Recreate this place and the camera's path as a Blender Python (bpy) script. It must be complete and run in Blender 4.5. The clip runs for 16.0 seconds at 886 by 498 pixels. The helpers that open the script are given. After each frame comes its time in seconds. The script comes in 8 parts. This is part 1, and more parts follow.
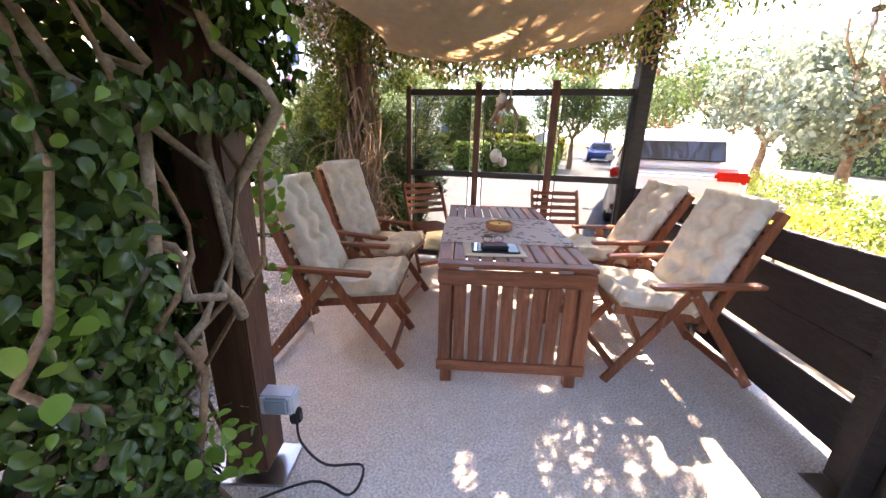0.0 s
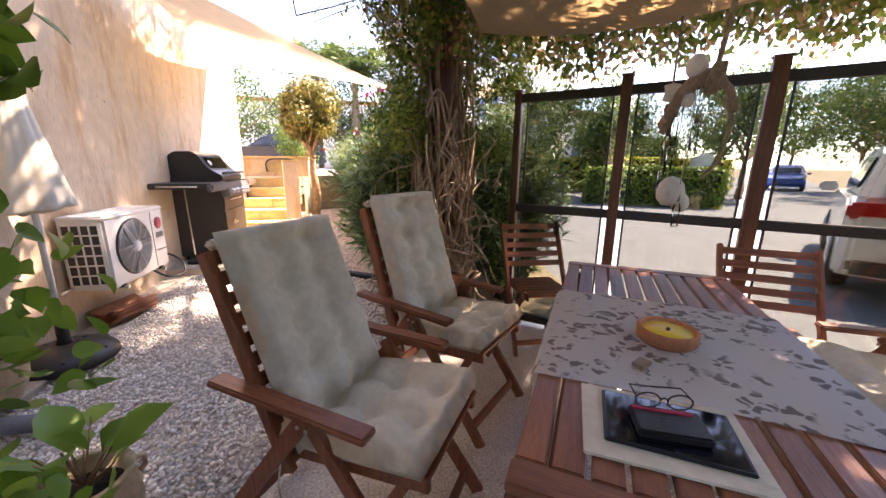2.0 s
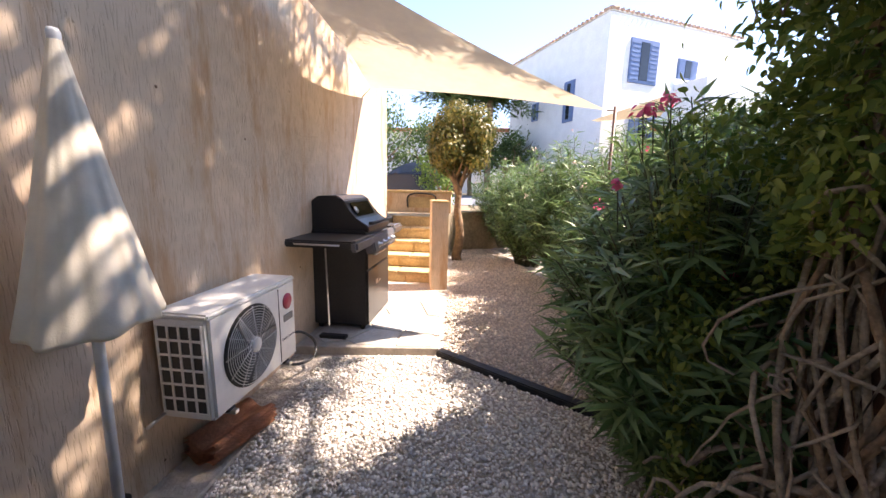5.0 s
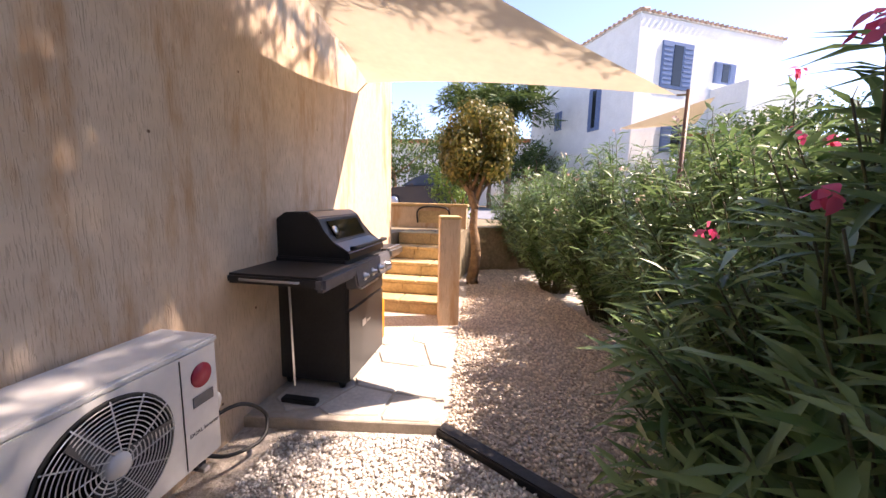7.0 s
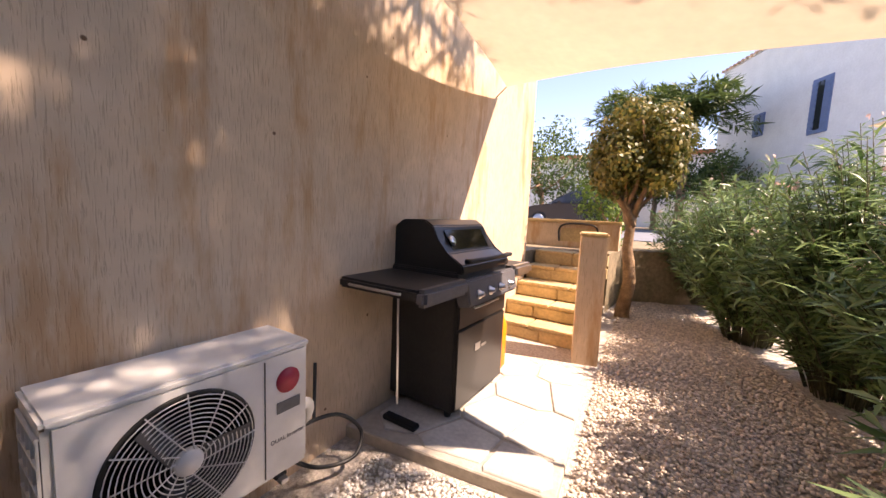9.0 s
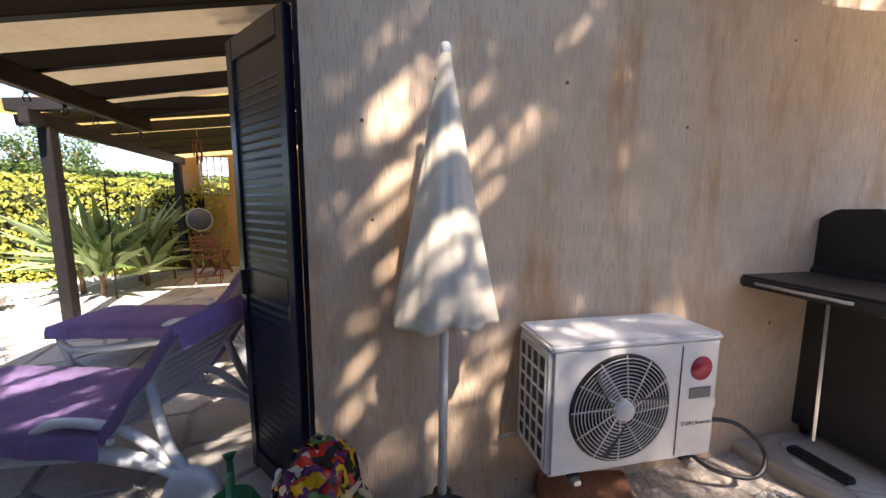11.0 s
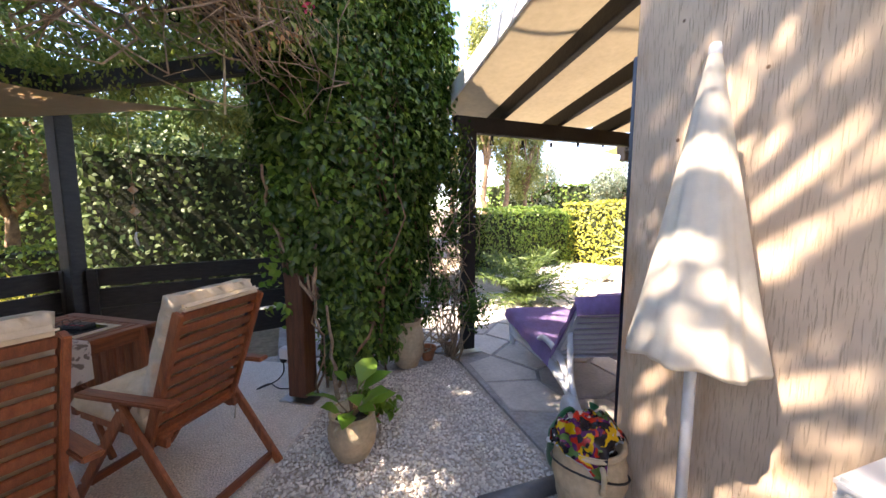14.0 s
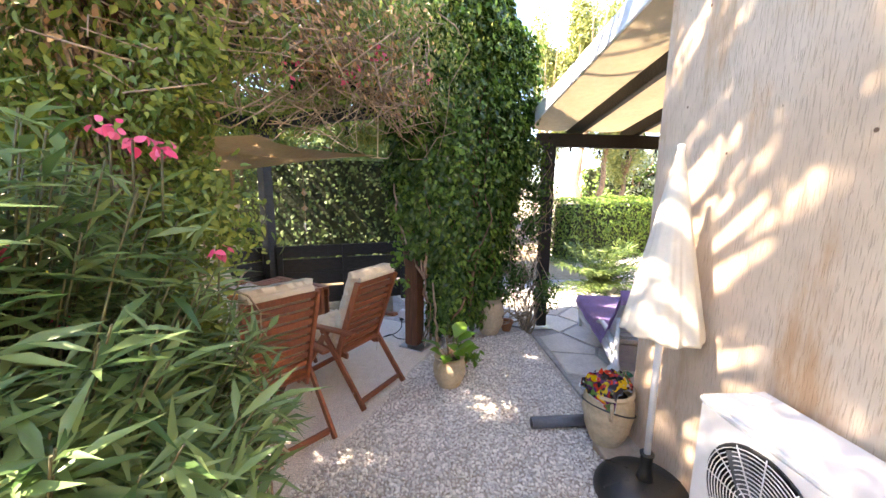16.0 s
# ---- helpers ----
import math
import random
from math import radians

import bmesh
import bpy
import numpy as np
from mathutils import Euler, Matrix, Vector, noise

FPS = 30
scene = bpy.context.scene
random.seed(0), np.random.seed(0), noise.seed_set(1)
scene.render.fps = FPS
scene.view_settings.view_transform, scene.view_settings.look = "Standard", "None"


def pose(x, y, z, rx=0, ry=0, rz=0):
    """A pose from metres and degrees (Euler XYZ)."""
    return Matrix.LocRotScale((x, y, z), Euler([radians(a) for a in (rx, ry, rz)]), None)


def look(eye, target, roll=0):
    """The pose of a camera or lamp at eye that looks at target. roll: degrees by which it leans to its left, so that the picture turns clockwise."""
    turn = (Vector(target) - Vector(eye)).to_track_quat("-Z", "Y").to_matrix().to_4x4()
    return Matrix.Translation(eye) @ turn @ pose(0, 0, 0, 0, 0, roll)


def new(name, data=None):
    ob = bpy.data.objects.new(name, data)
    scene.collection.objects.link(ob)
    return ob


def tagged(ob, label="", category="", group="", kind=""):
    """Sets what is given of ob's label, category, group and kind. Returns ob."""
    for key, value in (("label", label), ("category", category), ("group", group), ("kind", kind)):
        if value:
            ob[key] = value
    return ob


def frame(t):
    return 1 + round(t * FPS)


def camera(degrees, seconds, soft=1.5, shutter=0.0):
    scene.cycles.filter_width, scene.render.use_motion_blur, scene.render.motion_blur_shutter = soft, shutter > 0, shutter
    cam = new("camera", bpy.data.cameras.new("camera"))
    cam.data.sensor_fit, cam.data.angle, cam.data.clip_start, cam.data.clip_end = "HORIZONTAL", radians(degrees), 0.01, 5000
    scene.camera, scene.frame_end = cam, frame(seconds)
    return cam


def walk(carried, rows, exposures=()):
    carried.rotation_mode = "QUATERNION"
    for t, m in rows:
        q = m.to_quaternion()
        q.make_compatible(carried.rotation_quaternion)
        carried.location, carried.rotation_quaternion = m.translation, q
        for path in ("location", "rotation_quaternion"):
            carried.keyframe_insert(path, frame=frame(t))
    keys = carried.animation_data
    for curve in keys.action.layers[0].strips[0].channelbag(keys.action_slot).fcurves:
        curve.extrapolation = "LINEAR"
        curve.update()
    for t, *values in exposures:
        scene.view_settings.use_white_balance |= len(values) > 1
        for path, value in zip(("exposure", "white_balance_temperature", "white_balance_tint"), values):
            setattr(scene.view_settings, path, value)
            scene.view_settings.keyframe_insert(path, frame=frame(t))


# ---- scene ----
cam = camera(101.7, 16.0)
PATH = [
    (0, (1.855, 1.673, 1.292), (2.848, 3.311, 0.713), 1.5),
    (0.5, (1.976, 1.758, 1.276), (2.931, 3.417, 0.696), 1.3),
    (1, (2.131, 2.046, 1.262), (2.968, 3.772, 0.697), 1.0),
    (1.5, (2.322, 2.321, 1.285), (2.951, 4.145, 0.754), 0.9),
    (2, (2.479, 2.604, 1.275), (2.869, 4.511, 0.818), 0.6),
    (2.5, (2.443, 2.935, 1.324), (2.572, 4.877, 0.865), 0.7),
    (3, (2.331, 3.214, 1.39), (2.302, 5.158, 0.925), 0.7),
    (3.5, (2.169, 3.574, 1.431), (1.991, 5.519, 1.001), 0.8),
    (4, (2.028, 3.761, 1.452), (1.813, 5.708, 1.049), 1.1),
    (6.5, (1.825, 4.705, 1.516), (1.581, 6.671, 1.243), 1.4),
    (7, (1.862, 4.942, 1.499), (1.53, 6.894, 1.219), 1.3),
    (7.5, (1.827, 5.286, 1.508), (1.399, 7.223, 1.255), 1.6),
    (8, (1.842, 5.455, 1.485), (1.296, 7.367, 1.266), 1.8),
    (8.2, (1.885, 5.456, 1.468), (1.233, 7.335, 1.257), 2.1),
    (10.5, (1.876, 4.915, 1.425), (0.099, 5.8, 1.18), 0.8),
    (11, (1.798, 4.869, 1.406), (-0.147, 5.259, 1.155), 0.2),
    (11.5, (1.657, 4.814, 1.352), (-0.312, 4.536, 1.134), 0.0),
    (12, (1.505, 4.832, 1.339), (-0.313, 4.025, 1.134), -0.4),
    (12.5, (1.454, 5.113, 1.365), (-0.085, 3.848, 1.183), -0.4),
    (13, (1.53, 5.397, 1.386), (0.266, 3.857, 1.21), 0.3),
    (13.5, (1.618, 5.705, 1.457), (0.681, 3.95, 1.254), 0.1),
    (14, (1.66, 5.903, 1.449), (1.023, 4.019, 1.234), 0.1),
    (14.5, (1.73, 6.063, 1.478), (1.354, 4.115, 1.226), 0.3),
    (15, (1.862, 6.279, 1.594), (1.656, 4.308, 1.321), 0.5),
    (15.5, (1.931, 6.542, 1.687), (1.778, 4.568, 1.403), 0.4),
    (16, (1.809, 6.774, 1.714), (1.661, 4.808, 1.38), 0.5),
]
EXPO = [(0.0, 4.3, 8200, 33), (1.0, 4.15, 8300, 32), (1.5, 3.85, 8400, 32), (3.0, 3.15, 8000, 28), (4.2, 2.75, 7300, 24), (6.3, 2.15, 7100, 28), (8.2, 2.1, 8100, 32), (10.3, 1.95, 7900, 28), (11.0, 2.45, 7000, 22), (11.5, 2.68, 6700, 17), (12.0, 2.52, 6600, 15), (12.5, 2.92, 6800, 16), (13.5, 3.08, 7400, 23), (15.0, 3.75, 7600, 23), (16.0, 3.92, 7700, 21)]
walk(cam, [(t, look(eye, target, roll)) for t, eye, target, roll in PATH], EXPO)

# ---- light: clear morning sky and one sun from the road side ----
SUN_TRAVEL = Vector((-0.8, -0.2, -1.08)).normalized()
world = bpy.data.worlds.new("sky")
scene.world = world
world.use_nodes = True
wn = world.node_tree
wn.nodes.clear()
sky = wn.nodes.new("ShaderNodeTexSky")
sky.sky_type = "NISHITA"
sky.sun_disc = False
sky.sun_elevation = math.asin(-SUN_TRAVEL.z)
sky.sun_rotation = math.atan2(-SUN_TRAVEL.x, -SUN_TRAVEL.y)
sky.dust_density = 0.1
sky.air_density = 0.85
sky.ozone_density = 3.5
back = wn.nodes.new("ShaderNodeBackground")
back.inputs["Strength"].default_value = 0.105
wout = wn.nodes.new("ShaderNodeOutputWorld")
wn.links.new(sky.outputs[0], back.inputs[0])
wn.links.new(back.outputs[0], wout.inputs[0])
sun = new("sun", bpy.data.lights.new("sun", "SUN"))
sun.data.energy = 3.2
sun.data.angle = radians(0.55)
sun.data.color = (1.0, 0.94, 0.84)
sun.matrix_world = look((0, 0, 20), Vector((0, 0, 20)) + SUN_TRAVEL)

# ---- helpers for building ----
def link(nt, a, b):
    nt.links.new(a, b)


def material(name, colour, rough=0.7, var=0.15, scale=8.0, bump=0.0, bump_scale=60.0, metal=0.0, island=0.0,
             second=None, stretch=(1, 1, 1), spread=0.5, per_object=0.0, through_light=0.0, coat=0.0, wear=None):
    """A surface with colour that varies at two scales, fine relief, and a random tone by island or by object."""
    m = bpy.data.materials.new(name)
    m.use_nodes = True
    nt = m.node_tree
    n = nt.nodes
    bsdf = n["Principled BSDF"]
    bsdf.inputs["Roughness"].default_value = rough
    bsdf.inputs["Metallic"].default_value = metal
    bsdf.inputs["Coat Weight"].default_value = coat
    tex = n.new("ShaderNodeTexCoord")
    mapping = n.new("ShaderNodeMapping")
    mapping.inputs["Scale"].default_value = stretch
    link(nt, tex.outputs["Object"], mapping.inputs["Vector"])
    big = n.new("ShaderNodeTexNoise")
    big.inputs["Scale"].default_value = scale
    big.inputs["Detail"].default_value = 5
    fine = n.new("ShaderNodeTexNoise")
    fine.inputs["Scale"].default_value = scale * 7
    fine.inputs["Detail"].default_value = 3
    for t in (big, fine):
        link(nt, mapping.outputs[0], t.inputs["Vector"])
    ramp = n.new("ShaderNodeValToRGB")
    c2 = second if second else tuple(min(1, c * (1 - 2.2 * var)) for c in colour)
    ramp.color_ramp.elements[0].position = 0.5 - spread * 0.4
    ramp.color_ramp.elements[1].position = 0.5 + spread * 0.4
    ramp.color_ramp.elements[0].color = (*c2, 1)
    ramp.color_ramp.elements[1].color = (*colour, 1)
    link(nt, big.outputs["Fac"], ramp.inputs["Fac"])
    hsv = n.new("ShaderNodeHueSaturation")
    link(nt, ramp.outputs["Color"], hsv.inputs["Color"])
    val = n.new("ShaderNodeMapRange")
    val.inputs["To Min"].default_value = 1 - var
    val.inputs["To Max"].default_value = 1 + var
    val.inputs["From Min"].default_value = 0.3
    val.inputs["From Max"].default_value = 0.7
    link(nt, fine.outputs["Fac"], val.inputs["Value"])
    last = val.outputs[0]
    for amount, node, socket in ((island, "ShaderNodeNewGeometry", "Random Per Island"), (per_object, "ShaderNodeObjectInfo", "Random")):
        if amount:
            src = n.new(node)
            rng = n.new("ShaderNodeMapRange")
            rng.inputs["To Min"].default_value = 1 - amount
            rng.inputs["To Max"].default_value = 1 + amount
            link(nt, src.outputs[socket], rng.inputs["Value"])
            mul = n.new("ShaderNodeMath")
            mul.operation = "MULTIPLY"
            link(nt, last, mul.inputs[0])
            link(nt, rng.outputs[0], mul.inputs[1])
            last = mul.outputs[0]
    link(nt, last, hsv.inputs["Value"])
    link(nt, hsv.outputs["Color"], bsdf.inputs["Base Color"])
    if bump:
        bt = n.new("ShaderNodeTexNoise")
        bt.inputs["Scale"].default_value = bump_scale
        bt.inputs["Detail"].default_value = 4
        link(nt, mapping.outputs[0], bt.inputs["Vector"])
        bn = n.new("ShaderNodeBump")
        bn.inputs["Strength"].default_value = bump
        bn.inputs["Distance"].default_value = 0.02
        link(nt, bt.outputs["Fac"], bn.inputs["Height"])
        link(nt, bn.outputs["Normal"], bsdf.inputs["Normal"])
    if through_light:
        tr = n.new("ShaderNodeBsdfTranslucent")
        link(nt, hsv.outputs["Color"], tr.inputs["Color"])
        mix = n.new("ShaderNodeMixShader")
        mix.inputs[0].default_value = through_light
        link(nt, bsdf.outputs[0], mix.inputs[1])
        link(nt, tr.outputs[0], mix.inputs[2])
        link(nt, mix.outputs[0], n["Material Output"].inputs["Surface"])
    return m


def leaf_material(name, dark, light, rough=0.4, thin=0.3):
    """Leaves: each one a tone of its own between dark and light, with light passing through."""
    m = bpy.data.materials.new(name)
    m.use_nodes = True
    nt = m.node_tree
    n = nt.nodes
    bsdf = n["Principled BSDF"]
    bsdf.inputs["Roughness"].default_value = rough
    bsdf.inputs["Specular IOR Level"].default_value = 0.42
    geo = n.new("ShaderNodeNewGeometry")
    ramp = n.new("ShaderNodeValToRGB")
    ramp.color_ramp.elements[0].color = (*dark, 1)
    ramp.color_ramp.elements[1].color = (*light, 1)
    link(nt, geo.outputs["Random Per Island"], ramp.inputs["Fac"])
    link(nt, ramp.outputs["Color"], bsdf.inputs["Base Color"])
    tr = n.new("ShaderNodeBsdfTranslucent")
    link(nt, ramp.outputs["Color"], tr.inputs["Color"])
    mix = n.new("ShaderNodeMixShader")
    mix.inputs[0].default_value = thin
    link(nt, bsdf.outputs[0], mix.inputs[1])
    link(nt, tr.outputs[0], mix.inputs[2])
    link(nt, mix.outputs[0], n["Material Output"].inputs["Surface"])
    return m


def glass_material(name, tint, rough=0.0):
    m = bpy.data.materials.new(name)
    m.use_nodes = True
    nt = m.node_tree
    n = nt.nodes
    n.remove(n["Principled BSDF"])
    clear = n.new("ShaderNodeBsdfTransparent")
    clear.inputs["Color"].default_value = (*tint, 1)
    gloss = n.new("ShaderNodeBsdfGlossy")
    gloss.inputs["Roughness"].default_value = 0.02 + rough
    fres = n.new("ShaderNodeFresnel")
    fres.inputs["IOR"].default_value = 1.45
    mix = n.new("ShaderNodeMixShader")
    link(nt, fres.outputs[0], mix.inputs[0])
    link(nt, clear.outputs[0], mix.inputs[1])
    link(nt, gloss.outputs[0], mix.inputs[2])
    link(nt, mix.outputs[0], n["Material Output"].inputs["Surface"])
    return m


def add_box(bm, c, size, rot=None, bevel=0.0):
    """A box centred at c, turned by the matrix rot, with its edges rounded by bevel."""
    m = Matrix.Translation(c) @ (rot.to_4x4() if rot else Matrix.Identity(4)) @ Matrix.Diagonal((*size, 1))
    made = bmesh.ops.create_cube(bm, size=1.0, matrix=m)["verts"]
    if bevel:
        edges = list({e for v in made for e in v.link_edges})
        bmesh.ops.bevel(bm, geom=edges, offset=bevel, segments=2, affect="EDGES", clamp_overlap=True)
    return bm


def box_bm(c, size, rot=None, bevel=0.004):
    return add_box(bmesh.new(), c, size, rot, bevel)


def bar_bm(a, b, w, h, bevel=0.003, up=(0, 0, 1)):
    """A straight bar from a to b, w wide and h high."""
    return add_bar(bmesh.new(), a, b, w, h, bevel, up)


def add_bar(bm, a, b, w, h, bevel=0.003, up=(0, 0, 1)):
    a, b = Vector(a), Vector(b)
    d = (b - a).normalized()
    side = d.cross(Vector(up))
    if side.length < 1e-4:
        side = Vector((1, 0, 0))
    side.normalize()
    top = side.cross(d)
    rot = Matrix((side, d, top)).transposed()
    return add_box(bm, (a + b) / 2, (w, (b - a).length, h), rot, bevel)


def add_tube(bm, pts, radii, seg=8, caps=True):
    """A tube along points, with a radius at each."""
    pts = [Vector(p) for p in pts]
    if not hasattr(radii, "__len__"):
        radii = [radii] * len(pts)
    rings = []
    ref = Vector((0.31, 0.2, 0.93)).normalized()
    for i, p in enumerate(pts):
        d = (pts[min(i + 1, len(pts) - 1)] - pts[max(i - 1, 0)]).normalized()
        u = d.cross(ref)
        if u.length < 0.05:
            u = d.cross(Vector((1, 0, 0)))
        u.normalize()
        v = d.cross(u)
        rings.append([bm.verts.new(p + radii[i] * (math.cos(2 * math.pi * k / seg) * u + math.sin(2 * math.pi * k / seg) * v)) for k in range(seg)])
    for r0, r1 in zip(rings, rings[1:]):
        for k in range(seg):
            f = bm.faces.new((r0[k], r0[(k + 1) % seg], r1[(k + 1) % seg], r1[k]))
            f.smooth = True
    if caps:
        bm.faces.new(rings[0])
        bm.faces.new(rings[-1][::-1])
    return bm


def tube_bm(pts, radii, seg=8):
    return add_tube(bmesh.new(), pts, radii, seg)


def bent(pts, k=6):
    """A smooth line through the points."""
    pts = [Vector(p) for p in pts]
    out = []
    for i in range(len(pts) - 1):
        a, b, c, d = pts[max(i - 1, 0)], pts[i], pts[i + 1], pts[min(i + 2, len(pts) - 1)]
        for j in range(k):
            t = j / k
            out.append(0.5 * (2 * b + (c - a) * t + (2 * a - 5 * b + 4 * c - d) * t * t + (3 * b - a - 3 * c + d) * t ** 3))
    return out + [pts[-1]]


def lathe_bm(profile, seg=32, c=(0, 0, 0)):
    """A body of revolution about z from (radius, height) pairs."""
    bm = bmesh.new()
    rings = []
    for r, z in profile:
        rings.append([bm.verts.new((c[0] + r * math.cos(2 * math.pi * k / seg), c[1] + r * math.sin(2 * math.pi * k / seg), c[2] + z)) for k in range(seg)])
    for r0, r1 in zip(rings, rings[1:]):
        for k in range(seg):
            f = bm.faces.new((r0[k], r0[(k + 1) % seg], r1[(k + 1) % seg], r1[k]))
            f.smooth = True
    if profile[0][0] > 1e-4:
        bm.faces.new(rings[0][::-1])
    if profile[-1][0] > 1e-4:
        bm.faces.new(rings[-1])
    return bm


def prism_bm(outline, z0, z1, bevel=0.0):
    """A slab with the given outline (counter-clockwise), from z0 to z1."""
    bm = bmesh.new()
    lo = [bm.verts.new((x, y, z0)) for x, y in outline]
    hi = [bm.verts.new((x, y, z1)) for x, y in outline]
    top = bm.faces.new(hi)
    bm.faces.new(lo[::-1])
    k = len(outline)
    for i in range(k):
        bm.faces.new((lo[i], lo[(i + 1) % k], hi[(i + 1) % k], hi[i]))
    if bevel:
        bmesh.ops.bevel(bm, geom=list(top.edges), offset=bevel, segments=1, affect="EDGES", clamp_overlap=True)
    return bm


def mesh_of(bm, name, mat=None):
    me = bpy.data.meshes.new(name)
    bmesh.ops.recalc_face_normals(bm, faces=bm.faces)
    bm.to_mesh(me)
    bm.free()
    if mat:
        me.materials.append(mat)
    return me


def part(name, bm, mat, parent, label=""):
    ob = new(name, mesh_of(bm, name, mat))
    ob.parent = parent
    return tagged(ob, label)


def thing(name, m, label, category, group=""):
    ob = new(name)
    ob.empty_display_size = 0.1
    ob.matrix_basis = m
    return tagged(ob, label, category, group)


def solid(name, bm, mat, label, category, kind="", group=""):
    return tagged(new(name, mesh_of(bm, name, mat)), label, category, group, kind)


def structure(name, bm, mat, label="", category=""):
    return tagged(new(name, mesh_of(bm, name, mat)), label, category, "", "structure")


def yaw_at(x, y, z, deg):
    return pose(x, y, z, 0, 0, deg)


LEAF_IVY = (np.array([(0, 0, 0), (0, 0.35, -0.03), (0, 0.7, -0.05), (0, 1, -0.16), (-0.24, 0.06, 0.03), (-0.38, 0.30, 0.06), (-0.31, 0.58, 0.03), (-0.14, 0.83, -0.04), (0.24, 0.06, 0.03), (0.38, 0.30, 0.06), (0.31, 0.58, 0.03), (0.14, 0.83, -0.04)]),
            [(0, 1, 4), (4, 1, 5), (1, 2, 5), (5, 2, 6), (2, 7, 6), (2, 3, 7), (0, 8, 1), (8, 9, 1), (1, 9, 2), (9, 10, 2), (2, 10, 11), (2, 11, 3)])
LEAF_GLOSSY = (LEAF_IVY[0] * np.array((0.8, 1, 1.7)), LEAF_IVY[1])
LEAF_VINE = (LEAF_IVY[0] * np.array((0.62, 1, 1)), LEAF_IVY[1])
LEAF_LONG = (np.array([(0, 0, 0), (-0.072, 0.45, 0.02), (0, 0.5, -0.02), (0.072, 0.45, 0.02), (0, 1, -0.16)]), [(0, 2, 1), (0, 3, 2), (1, 2, 4), (2, 3, 4)])
LEAF_OVAL = (np.array([(0, 0, 0), (-0.3, 0.5, 0.04), (0.3, 0.5, 0.04), (0, 1, -0.08)]), [(0, 2, 1), (1, 2, 3)])


def leaves_mesh(name, mat, where, face, size, leaf=LEAF_IVY, along=None, seed=1):
    """Leaves at the places where (n x 3); face: the way each looks; along: the way its tip points (else down and about)."""
    rng = np.random.default_rng(seed)
    where = np.asarray(where, float)
    k = len(where)
    nrm = np.asarray(face, float) + rng.normal(0, 0.48, (k, 3))
    nrm /= np.linalg.norm(nrm, axis=1)[:, None] + 1e-9
    if along is None:
        tip = np.array((0, 0, -0.7)) + rng.normal(0, 0.6, (k, 3))
    else:
        tip = np.asarray(along, float) + rng.normal(0, 0.12, (k, 3))
    tip -= nrm * (tip * nrm).sum(1)[:, None]
    tip /= np.linalg.norm(tip, axis=1)[:, None] + 1e-9
    side = np.cross(tip, nrm)
    size = np.broadcast_to(np.asarray(size, float), (k,)) * rng.uniform(0.65, 1.25, k)
    tv, tf = leaf
    v = where[:, None, :] + size[:, None, None] * (tv[None, :, 0, None] * side[:, None, :] + tv[None, :, 1, None] * tip[:, None, :] + tv[None, :, 2, None] * nrm[:, None, :])
    f = (np.arange(k)[:, None, None] * len(tv) + np.array(tf)[None]).reshape(-1, 3)
    me = bpy.data.meshes.new(name)
    me.vertices.add(k * len(tv))
    me.vertices.foreach_set("co", v.reshape(-1))
    me.loops.add(f.size)
    me.loops.foreach_set("vertex_index", f.reshape(-1).astype(np.int32))
    me.polygons.add(len(f))
    me.polygons.foreach_set("loop_start", np.arange(0, f.size, 3, dtype=np.int32))
    me.polygons.foreach_set("loop_total", np.full(len(f), 3, dtype=np.int32))
    me.update()
    me.materials.append(mat)
    return me


def leaves(name, mat, where, face, size, leaf=LEAF_IVY, along=None, seed=1, parent=None, label=""):
    ob = new(name, leaves_mesh(name, mat, where, face, size, leaf, along, seed))
    ob.parent = parent
    return tagged(ob, label)


def clump_points(n, centres, radii, seed, shell=0.55):
    """Points in uneven clumps: n places and their outward ways."""
    rng = np.random.default_rng(seed)
    centres, radii = np.asarray(centres, float), np.asarray(radii, float)
    w = radii.prod(1) ** 0.67
    pick = rng.choice(len(centres), n, p=w / w.sum())
    d = rng.normal(0, 1, (n, 3))
    d /= np.linalg.norm(d, axis=1)[:, None]
    r = shell + (1 - shell) * rng.random(n)
    return centres[pick] + d * r[:, None] * radii[pick], d


# ---- materials ----
M_PLASTER = material("textured_plaster", (0.67, 0.53, 0.385), 0.92, 0.08, 1.2, second=(0.59, 0.445, 0.305))


